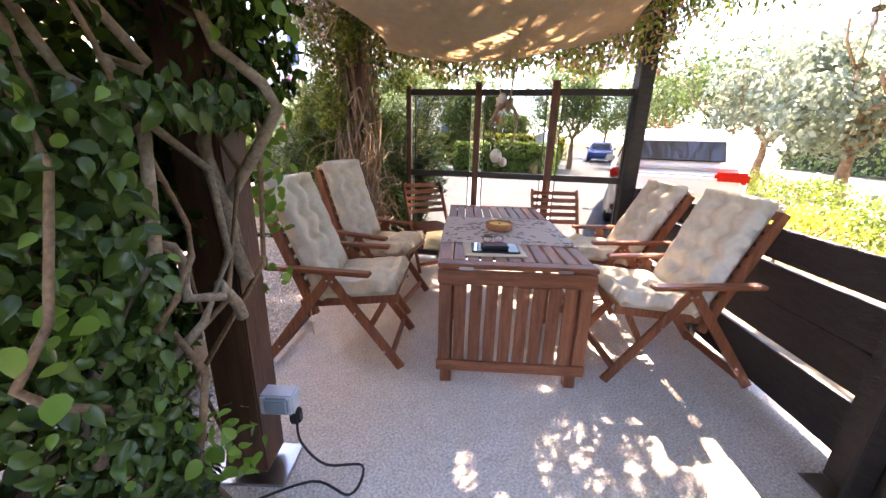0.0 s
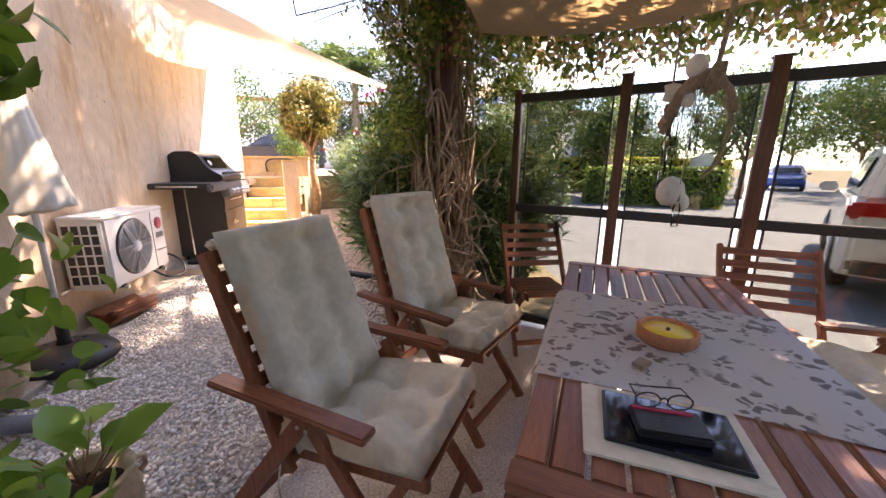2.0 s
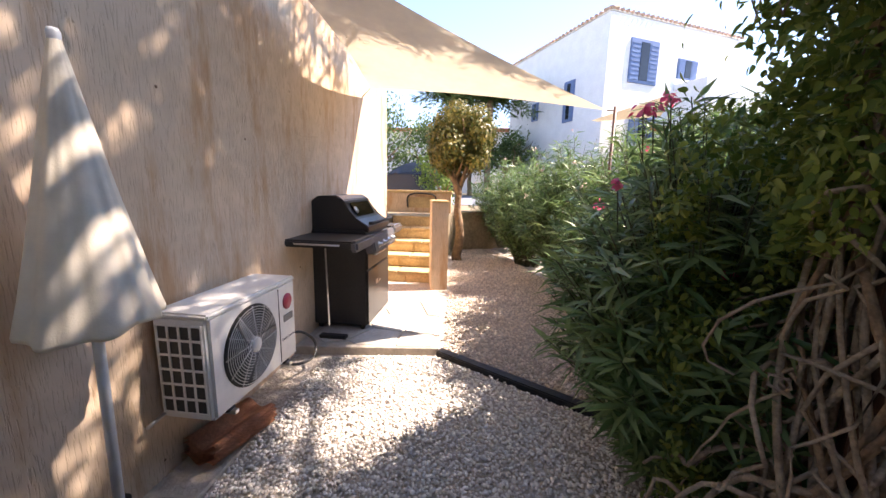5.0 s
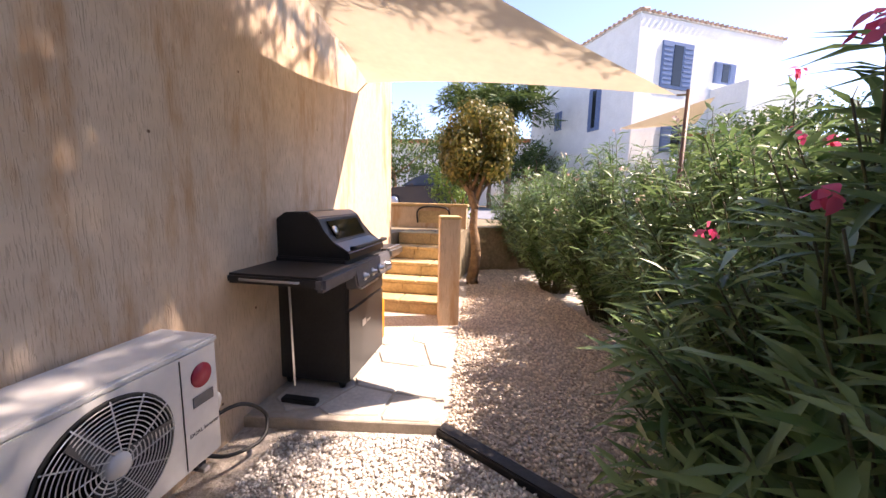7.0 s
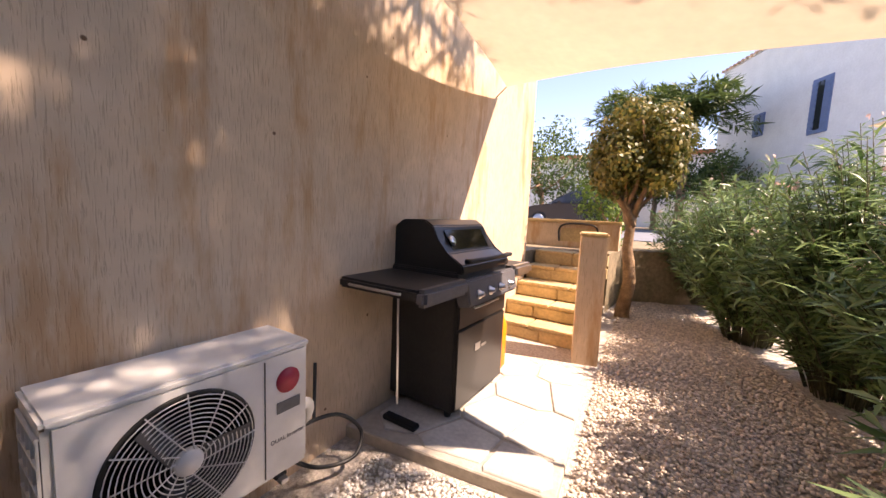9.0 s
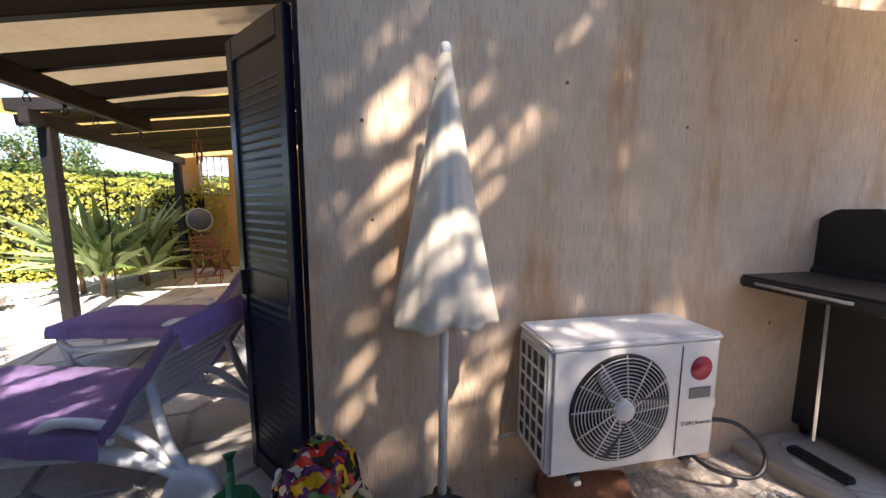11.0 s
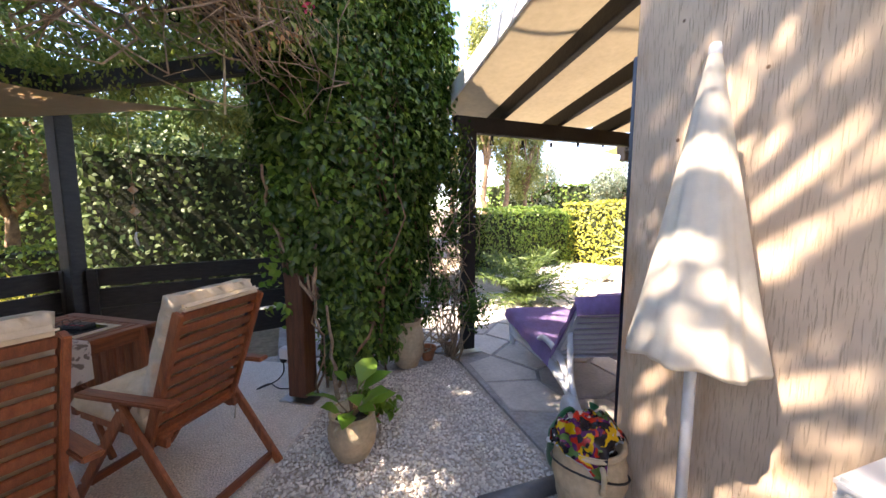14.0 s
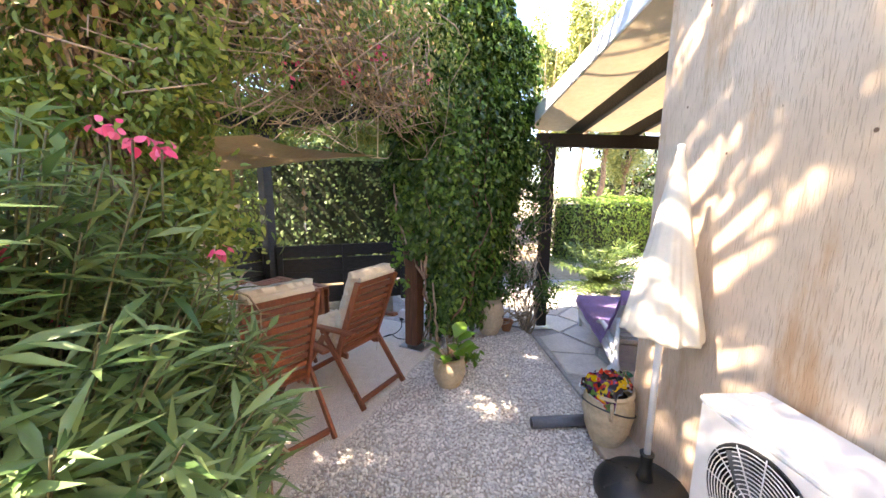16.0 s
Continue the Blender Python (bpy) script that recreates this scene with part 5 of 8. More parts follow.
def bag_bm(inner=False):
    """A limp film pouch flopped over the rim: a folded sheet with a drooping edge and one raised corner."""
    bm = bmesh.new()
    n = 22
    rows = []
    for i in range(n + 1):
        row = []
        for j in range(n + 1):
            u, v = 2 * i / n - 1, 2 * j / n - 1
            d = math.hypot(u, v)
            x, y = 0.155 * u * (1 - 0.22 * v * v), 0.145 * v * (1 - 0.22 * u * u)
            z = 0.075 * (1 - 0.9 * d * d) + 0.03 * noise.noise((u * 2.3, v * 2.3, 1.5)) + 0.022 * noise.noise((u * 5, v * 5, 4.0))
            if d > 0.85:
                z -= 0.10 * (d - 0.85) * (1 + noise.noise((u * 3, v * 3, 9)))
            z += 0.09 * max(0, u * 0.7 - v * 0.7 - 0.55)
            row.append(bm.verts.new((x * (0.96 if inner else 1), y * (0.96 if inner else 1), z - (0.012 if inner else 0))))
        rows.append(row)
    for i in range(n):
        for j in range(n):
            f = bm.faces.new((rows[i][j], rows[i + 1][j], rows[i + 1][j + 1], rows[i][j + 1]))
            f.smooth = True
    bmesh.ops.solidify(bm, geom=bm.faces[:], thickness=0.003)
    return bm


bag = thing("compost_bag", pose(0.56, 4.66, 0.455, 14, 12, 20), "half-empty crumpled compost bag with printed flowers", "bag")
part("printed_film", bag_bm(), M_BAG, bag)
part("lining", bag_bm(True), material("pale_blue_film", (0.55, 0.68, 0.82), 0.35, 0.05, 8), bag, "pale blue inside of the film")
hem = [(0.155 * u * (1 - 0.22), 0.145 * -1 * (1 - 0.22 * u * u)) for u in [-1 + 0.1 * k for k in range(21)]]
part("white_hem", tube_bm([(x, y - 0.004, -0.035 + 0.012 * noise.noise((x * 20, 0, 3)) + 0.06 * max(0, x / 0.12 - 0.4)) for x, y in hem], [0.010 + 0.003 * math.sin(k * 1.7) for k in range(21)], 6), M_WHITE_PLASTIC, bag, "white folded hem")

pipe = thing("drain_pipe", pose(0, 0, 0), "short grey plastic pipe lying on the gravel", "pipe")
part("tube", tube_bm([(0.98, 4.46, 0.04), (0.55, 4.46, 0.045)], 0.042, 16), M_GREY_PLASTIC, pipe)
# dark disc on the closed end: the pipe's inner shade put into colour
part("mouth_shade_disc", lathe_bm([(0.036, 0), (0.0, 0.001)], 16), M_DARK_GRILLE, pipe, "dark disc standing in for the pipe's shaded hollow").matrix_basis = pose(0.982, 4.46, 0.04, 0, 90, 0)

def roof_tile_bm(length=0.40, width=0.26):
    """A pan tile: an S-shaped section drawn along its length, with a thickened nose."""
    bm = bmesh.new()
    rows = []
    for j in range(5):
        rows.append([bm.verts.new((-width / 2 + width * i / 18, -length / 2 + length * j / 4, 0.020 * math.sin(2 * math.pi * i / 12 - 0.6) + 0.004 * (j == 0))) for i in range(19)])
    for j in range(4):
        for i in range(18):
            f = bm.faces.new((rows[j][i], rows[j][i + 1], rows[j + 1][i + 1], rows[j + 1][i]))
            f.smooth = True
    bmesh.ops.solidify(bm, geom=bm.faces[:], thickness=0.014)
    return bm


M_ROOF_TILE = material("pale_roof_tile", (0.62, 0.31, 0.18), 0.88, 0.15, 9, bump=0.3, bump_scale=60, second=(0.46, 0.2, 0.11), per_object=0.15)
for k in range(5):
    tile_ = thing("roof_tile", pose(0.50 + 0.008 * (k % 2), 5.77 + 0.016 * (k % 3), 0.072 + 0.0195 * k, 0, 0, -14 + 3 * (k % 3)), "curved terracotta roof tile in a small stack", "roof tile", "stack of roof tiles")
    part("shell", roof_tile_bm(), M_ROOF_TILE, tile_)

# ---- shade sail between wall and pole ----
SA, SB, SC = Vector((0.43, 8.58, 2.63)), Vector((2.885, 7.53, 2.17)), Vector((0.58, 5.85, 2.78))


def sail_bm():
    bm = bmesh.new()
    n = 26
    rows = []
    for i in range(n + 1):
        row = []
        for j in range(n + 1 - i):
            a, b = i / n, j / n
            c = 1 - a - b
            p = SA * a + SB * b + SC * c
            centre = (SA + SB + SC) / 3
            pull = 4 * (a * b * (1 - c) ** 2 + b * c * (1 - a) ** 2 + a * c * (1 - b) ** 2)
            edge = min(a, b, c)
            p = p.lerp(centre, 0.12 * pull * math.exp(-edge * 5))
            p.z += 0.03 * math.sin(9 * a + 4 * b) * edge
            row.append(bm.verts.new(p))
        rows.append(row)
    for i in range(n):
        for j in range(n - i):
            f = bm.faces.new((rows[i][j], rows[i + 1][j], rows[i][j + 1]))
            f.smooth = True
            if j < n - i - 1:
                f = bm.faces.new((rows[i + 1][j], rows[i + 1][j + 1], rows[i][j + 1]))
                f.smooth = True
    return bm


sail = thing("shade_sail", pose(0, 0, 0), "triangular cream shade sail stretched from the wall", "shade sail")
part("cloth", sail_bm(), M_SAIL, sail)
part("wall_rope", tube_bm([SA, (WALL_X, 8.52, 2.52)], 0.006, 6), M_ROPE, sail)
part("pole_rope", tube_bm([SB, SB + Vector((0.06, -0.01, 0.0))], 0.006, 6), M_ROPE, sail)
part("upper_rope", tube_bm([SC, (0.352, 5.6, 2.95)], 0.006, 6), M_ROPE, sail)
sp = thing("sail_pole", pose(2.95, 7.52, 0.1), "short wooden pole holding the shade sail", "pole")
part("shaft", tube_bm([(0, 0, 0), (0, 0, 2.10)], 0.014, 12), M_BROWN_POST, sp)

# ---- plants of the garden ----
def wander(p, q, n, wild, seed, lift=0.0):
    """A crooked line of n points from p to q."""
    rng = random.Random(seed)
    p, q = Vector(p), Vector(q)
    off = Vector((rng.uniform(0, 50), rng.uniform(0, 50), rng.uniform(0, 50)))
    out = []
    for i in range(n):
        t = i / (n - 1)
        w = math.sin(math.pi * t) ** 0.6
        r = p.lerp(q, t) + wild * w * noise.noise_vector(off + Vector((t * 3, 0, 0)) * 1.4)
        r.z += lift * math.sin(math.pi * t)
        out.append(r)
    return out


def stems_bm(lines, r0, r1, seg=6):
    bm = bmesh.new()
    for k, pts in enumerate(lines):
        n = len(pts)
        a = r0 * (0.6 + 0.8 * ((k * 37) % 17) / 17)
        add_tube(bm, pts, [a + (r1 - a) * i / (n - 1) for i in range(n)], seg)
    return bm


def soft_mask(points, scale, cut, seed):
    """Keeps the points where a slow noise is above cut: gaps and clumps."""
    keep = [noise.noise(Vector(p) * scale + Vector((seed, 0, 0))) > cut for p in points]
    return np.array(keep)


# the clipped ivy column beside the brown post
def ivy_column():
    rng = np.random.default_rng(5)
    a, b = np.array((1.88, 3.03)), np.array((0.74, 2.43))
    n = 66000
    z = rng.random(n) ** 0.9 * 3.75
    ang = rng.random(n) * 2 * np.pi
    depth = np.where(rng.random(n) < 0.72, rng.uniform(0.88, 1.05, n), rng.uniform(0.45, 0.88, n))
    swell = np.interp(z, (0.0, 0.3, 0.8, 1.6, 2.2, 3.2, 3.6, 3.75), (0.5, 0.62, 0.8, 1.0, 1.12, 1.05, 0.7, 0.25))
    ax = (b - a)
    ax = ax / np.linalg.norm(ax)
    nx = np.array((-ax[1], ax[0]))
    mid = (a + b) / 2
    half = np.linalg.norm(b - a) / 2 + 0.12
    bump = np.array([1 + 0.20 * noise.noise((c * 1.5, s * 1.5, zz * 1.6)) + 0.20 * noise.noise((c * 4, s * 4, zz * 4)) + 0.08 * noise.noise((c * 9, s * 9, zz * 9)) for c, s, zz in zip(np.cos(ang), np.sin(ang), z)])
    r = swell * depth * bump
    cx = np.sign(np.cos(ang)) * np.abs(np.cos(ang)) ** 0.7
    sy = np.sign(np.sin(ang)) * np.abs(np.sin(ang)) ** 0.7
    xy = mid + np.outer(cx * r * half, ax) + np.outer(sy * r * 0.34, nx)
    pts = np.column_stack((xy, z + 0.12))
    out = np.column_stack((np.outer(cx, ax) * 0.8 + np.outer(sy, nx), np.full(n, 0.25)))
    top = z > 3.4
    out[top, 2] = 1.0
    bare = (sy * (nx[1]) < 0) & (z < 2.2)
    out[~bare, 2] = np.maximum(out[~bare, 2], 0.75)
    keep = rng.random(n) > np.where(bare, 0.0, 0.42)
    keep &= np.array([noise.noise((p[0] * 3, p[1] * 3, p[2] * 3)) > (-0.34 if q else -0.5) for p, q in zip(pts, bare)])
    keep &= ~((np.hypot(pts[:, 0] - P1.x, pts[:, 1] - P1.y) < 0.20) & (z < 0.85))
    keep &= ~((np.hypot(pts[:, 0] - 2.0, pts[:, 1] - 2.75) < 0.32) & (z < 1.2))
    pts, out, fine = pts[keep], out[keep], np.where(bare[keep], 0.046, 0.068)
    t_ = thing("climbing_plant", pose(0, 0, 0), "tall dense glossy green ivy column by the post", "climbing plant")
    # more light leaves on the north face: its brighter light put into colour
    young = rng.random(len(pts)) < np.where(bare[keep], 0.03, 0.28)
    leaves("foliage", M_IVY, pts[~young], out[~young], fine[~young], LEAF_GLOSSY, None, 2, t_)
    leaves("young_lit_leaf", M_IVY_LIGHT, pts[young] + out[young] * 0.02, out[young], fine[young] * 0.9, LEAF_GLOSSY, None, 3, t_, "light green leaves, more on the north side to look lit")
    lines = []
    for k in range(26):
        s = k / 25
        base = a + (b - a) * (0.15 + 0.85 * s)
        lines.append(wander((base[0] + 0.1 * math.sin(k * 2.3), base[1] + 0.12 * math.cos(k * 1.7), -0.03), (base[0] + 0.35 * math.sin(k), base[1] + 0.25 * math.cos(k * 3.1), 2.2 + 0.9 * math.sin(k * 1.3)), 14, 0.45, k))
    tagged(part("stem", stems_bm(lines, 0.013, 0.005, 7), M_BARK, t_, "woody brown stems"), kind="stuff")
    thick = [wander((1.62, 2.80, -0.03), (1.70, 2.78, 2.5), 18, 0.35, 91), wander((1.50, 2.70, 0.5), (1.85, 2.85, 2.1), 14, 0.35, 93),
             wander((1.85, 2.86, 0.75), (1.68, 2.72, 1.05), 8, 0.1, 94), wander((1.88, 2.92, 0.85), (1.93, 2.9, 2.2), 12, 0.16, 95),
             wander((1.86, 2.96, 0.95), (1.98, 3.06, 2.4), 14, 0.14, 98)]
    part("trunk", stems_bm(thick, 0.021, 0.009, 9), M_BARK_PALE, t_, "gnarled pale bare trunks")
    # leafy sprays and forked stems in front of the post's upper half
    cp, co = clump_points(2600, [(1.80, 3.22, 1.15), (1.70, 3.2, 1.35), (1.88, 3.2, 1.45), (1.78, 3.22, 1.65), (1.72, 3.2, 1.95), (1.86, 3.2, 1.95), (1.62, 3.12, 1.0), (1.58, 3.06, 0.7), (1.52, 3.04, 0.42)], [(0.13, 0.09, 0.17)] * 9, 41, 0.4)
    leaves("post_foliage", M_IVY, cp, co + np.array((0, 0.8, 0.2)), 0.058, LEAF_GLOSSY, None, 42, t_)
    forks = [wander((1.70, 3.17, 0.55), (1.76, 3.22, 1.0), 8, 0.05, 96), wander((1.73, 3.20, 0.80), (1.97, 3.22, 1.35), 10, 0.06, 97), wander((1.97, 3.22, 1.35), (2.02, 3.2, 1.75), 6, 0.05, 99), wander((1.72, 3.2, 0.85), (1.66, 3.2, 1.5), 9, 0.06, 100), wander((1.58, 3.14, 0.0), (1.64, 3.18, 0.75), 9, 0.05, 101)]
    part("fork", stems_bm(forks, 0.016, 0.009, 8), M_BARK_PALE, t_, "forked pale bare stems")
    # light shoots that stick out around the post
    sp, so = clump_points(300, [(1.98, 2.86, 1.62), (2.0, 2.98, 1.35), (1.55, 2.55, 0.95), (1.35, 2.42, 0.5), (1.78, 2.7, 0.45), (1.62, 2.58, 0.25), (1.98, 3.16, 1.2), (1.97, 3.18, 1.75), (2.0, 3.2, 1.45), (2.0, 3.2, 1.05), (1.95, 3.18, 0.75)], [(0.10, 0.10, 0.14)] * 11, 8, 0.3)
    tagged(leaves("shoot", M_IVY_LIGHT, sp, so, 0.05, LEAF_IVY, None, 9, t_, "bright young shoots"), kind="stuff")


ivy_column()


# the wiry shrub on the black veranda post
def wiry_shrub():
    t_ = thing("wiry_shrub", pose(0.46, 2.62, -0.02), "wiry half-bare shrub climbing the black post", "shrub")
    lines = [wander((0.03 * math.sin(k), 0.04 * math.cos(k * 2), 0), (0.3 * math.sin(k * 1.9), 0.22 * math.cos(k * 2.7), 0.8 + 1.5 * ((k * 13) % 10) / 10), 14, 0.5, 200 + k) for k in range(30)]
    tagged(part("stem", stems_bm(lines, 0.009, 0.002, 5), M_BARK_PALE, t_), kind="stuff")
    pts, out = clump_points(6500, [(0.05, 0.0, 2.1), (0.15, 0.05, 1.9), (-0.05, 0, 1.7), (0.2, 0.15, 0.75), (-0.15, 0.2, 0.55), (0.3, 0.0, 0.5), (0.0, 0.0, 1.3)], [(0.28, 0.25, 0.3), (0.3, 0.25, 0.35), (0.25, 0.2, 0.4), (0.2, 0.2, 0.25), (0.2, 0.2, 0.25), (0.2, 0.2, 0.2), (0.22, 0.2, 0.4)], 11, 0.2)
    leaves("foliage", M_IVY, pts, out, 0.042, LEAF_OVAL, None, 12, t_)


wiry_shrub()


# creeper over the pergola
def creeper():
    rng = np.random.default_rng(21)
    t_ = thing("creeper", pose(0, 0, 0), "bougainvillea and creeper spreading over the pergola roof", "climbing plant")
    p1, p2, p3, p4 = [np.array((*p.xy, 0)) for p in (P1, P2, P3, P4)]

    def edge(a, b, n, z0, z1, wide, out_shift, t0=-0.08, t1=1.08, low=None):
        t = rng.uniform(t0, t1, n)
        d = (b - a) / np.linalg.norm(b - a)
        side = np.array((-d[1], d[0], 0))
        hang = np.array([noise.noise((tt * 5, 3.3, 0)) for tt in t]) * 0.22
        z = z0 + hang + (z1 - z0 - hang) * rng.random(n) ** 0.8
        o = rng.normal(0, wide, n) + out_shift
        p = a + np.outer(t, b - a) + np.outer(o, side)
        p[:, 2] = z
        return p, np.tile(side * np.sign(out_shift) + np.array((0, 0, 0.35)), (n, 1))

    f1, o1 = edge(p1, p2, 10500, 2.3, 3.15, 0.16, 0.22)
    f1b, o1b = edge(p1, p2, 5500, 2.5, 3.5, 0.2, 0.1, -0.25, 0.5)
    f2, o2 = edge(p2, p3, 21000, 1.9, 2.8, 0.2, 0.12)
    f3, o3 = edge(p3, p4, 9000, 2.25, 2.8, 0.24, 0.22)
    f4, o4 = edge(p4, p1, 4500, 2.42, 2.85, 0.16, 0.1)
    u, v = rng.random(21000), rng.random(21000) ** 1.8
    f5 = p1 + np.outer(u, p2 - p1) + np.outer(v, p4 - p1)
    f5[:, 2] = 2.6 + 0.3 * rng.random(21000) + 0.1 * np.array([noise.noise(p * 1.5) for p in f5])
    keep5 = np.array([noise.noise((p[0] * 2.2, p[1] * 2.2, 5.0)) > -0.2 for p in f5])
    f5 = f5[keep5]
    o5 = np.tile((0.0, 0.0, 1.0), (len(f5), 1))
    keep1 = np.array([noise.noise((p[0] * 3.2, p[1] * 3.2, p[2] * 3.2)) > -0.22 for p in f1])
    f1, o1 = f1[keep1], o1[keep1]
    pts, out = np.vstack((f1, f1b, f3, f4, f5)), np.vstack((o1, o1b, o3, o4, o5))
    leaves("foliage", M_VINE_LEAF, pts, out, 0.044, LEAF_VINE, None, 22, t_)
    dry = rng.random(len(f2)) < 0.45
    leaves("road_side_foliage", M_VINE_LEAF, f2[~dry], o2[~dry], 0.05, LEAF_VINE, None, 23, t_)
    cb_ = [np.array((2.72 - 0.055 * q + 0.05 * math.sin(5 * q), 4.80 - 0.085 * q, 2.62 + 0.17 * math.sin(2.3 * q))) for q in range(17)]
    bx, bo_ = clump_points(1500, cb_, [(0.10, 0.10, 0.08)] * len(cb_), 27, 0.2)
    leaves("bract_cluster", M_DRY_LEAF, bx, bo_, 0.042, LEAF_OVAL, None, 28, t_, "clusters of dry peach-coloured bracts")
    db, do = edge(p1, p2, 1500, 2.3, 3.05, 0.12, 0.34, 0.2, 1.08)
    leaves("dry_bract", M_DRY_LEAF, np.vstack((f2[dry], db)), np.vstack((o2[dry], do)), 0.038, LEAF_OVAL, None, 24, t_, "dry papery brown bracts")
    pb_, po = clump_points(70, [(2.05, 4.25, 2.55), (2.45, 4.75, 2.3), (2.2, 4.4, 2.38), (1.7, 3.6, 2.62)], [(0.08, 0.08, 0.1)] * 4, 25, 0.3)
    tagged(leaves("pink_bract", M_PINK, pb_, po, 0.04, LEAF_OVAL, None, 26, t_, "pink bracts"), kind="stuff")
    lines = []
    for k in range(210):
        e = (P1, P2, P3, P4, P1)
        i = 0 if k % 3 == 0 else 1
        q0, q1 = e[i], e[i + 1]
        s = rng.random()
        q = q0.lerp(q1, s)
        q2 = q0.lerp(q1, min(1.1, s + rng.uniform(0.1, 0.4)))
        lines.append(wander((q.x + rng.normal(0, 0.15) , q.y + rng.normal(0, 0.15), 2.2 + 0.5 * rng.random()), (q2.x + rng.normal(0, 0.2), q2.y + rng.normal(0, 0.2), 1.95 + 0.8 * rng.random()), 8, 0.35, 400 + k))
    for k in range(120):
        q = P1.lerp(P2, rng.uniform(0.1, 1.15))
        q2 = P1.lerp(P2, rng.uniform(0.1, 1.15))
        lines.append(wander((q.x - 0.2 + rng.normal(0, 0.12), q.y + 0.12 + rng.normal(0, 0.1), rng.uniform(2.2, 3.1)), (q2.x - 0.28 + rng.normal(0, 0.12), q2.y + 0.16 + rng.normal(0, 0.1), rng.uniform(1.9, 2.9)), 9, 0.4, 800 + k))
    tagged(part("twig", stems_bm(lines, 0.006, 0.003, 4), M_BARK_PALE, t_, "tangle of dry pale twigs"), kind="stuff")


creeper()


# the tangled vine trunk round the middle post
def vine_trunk():
    t_ = thing("vine_trunk", pose(P2.x, P2.y, 0), "thick tangle of twisted brown vine stems", "vine")
    lines = []
    rng = random.Random(31)
    for k in range(84):
        r0, ph, turns = rng.uniform(0.05, 0.25), rng.uniform(0, 6.28), rng.uniform(-1.0, 1.0)
        h = rng.uniform(1.2, 2.6)
        pts = []
        for i in range(16):
            s = i / 15
            a = ph + turns * 5 * s
            rr = r0 * (1.25 - 0.5 * s) + 0.05 * noise.noise((k, s * 4, 0))
            pts.append((rr * math.cos(a), rr * math.sin(a), h * s - 0.02))
        lines.append(pts)
    tagged(part("stem", stems_bm(lines[::2], 0.014, 0.008, 6), M_BARK, t_), kind="stuff")
    tagged(part("pale_stem", stems_bm(lines[1::2], 0.011, 0.007, 6), M_BARK_PALE, t_, "paler twisted stems"), kind="stuff")
    loops = []
    for k in range(32):
        a0 = rng.uniform(1.7, 5.6)
        a1 = a0 + rng.uniform(-1.0, 1.0)
        loops.append(wander((0.15 * math.cos(a0), 0.15 * math.sin(a0), rng.uniform(0.1, 1.6)), (0.42 * math.cos(a1), 0.42 * math.sin(a1), rng.uniform(0.0, 1.4)), 18, 0.28, 600 + k, 0.2))
    tagged(part("loose_stem", stems_bm(loops, 0.0085, 0.004, 6), M_BARK_PALE, t_, "looping bare stems"), kind="stuff")
    low_bundle = []
    for k in range(34):
        a0 = rng.uniform(2.6, 4.2)
        z0 = rng.uniform(0.08, 0.55)
        reach = rng.uniform(0.35, 0.62)
        low_bundle.append(wander((0.12 * math.cos(a0 + 1.2), 0.12 * math.sin(a0 + 1.2), z0 + 0.15), (reach * math.cos(a0), reach * math.sin(a0) + 0.1, z0 * 0.8), 16, 0.16, 700 + k, 0.06))
    tagged(part("low_stem", stems_bm(low_bundle, 0.013, 0.006, 6), M_BARK_PALE, t_, "bundle of pale stems bent along the ground"), kind="stuff")
    c = [(-0.30, 0.10, 1.9), (-0.1, 0.15, 1.5), (-0.40, 0.0, 2.3), (-0.2, 0.15, 1.0), (0.0, 0.15, 2.2), (-0.35, 0.05, 1.5), (-0.3, 0.2, 0.3), (0.2, 0.35, 1.9), (0.25, 0.4, 1.4), (0.5, 0.2, 2.2), (0.6, 0.3, 1.9), (0.45, 0.15, 2.55), (0.2, 0.1, 2.7), (0.5, 0.4, 1.4), (0.25, -0.1, 2.35), (0.05, -0.2, 2.25), (0.4, -0.05, 2.5), (-0.15, -0.15, 2.1), (-0.42, 0.3, 1.3), (-0.40, 0.28, 0.9), (-0.36, 0.3, 0.5)]
    pts, out = clump_points(34000, c, [(0.28, 0.28, 0.4)] * 6 + [(0.18, 0.18, 0.2), (0.3, 0.3, 0.4), (0.3, 0.3, 0.5)] + [(0.26, 0.26, 0.3)] * 5 + [(0.2, 0.2, 0.28)] * 4 + [(0.15, 0.15, 0.25)] * 3, 33, 0.3)
    keep = soft_mask(pts, 3.0, -0.12, 7) & ~((pts[:, 1] < 0.12) & (pts[:, 2] < 1.35))
    leaves("foliage", M_VINE_LEAF, pts[keep], out[keep], 0.037, LEAF_VINE, None, 34, t_)


vine_trunk()


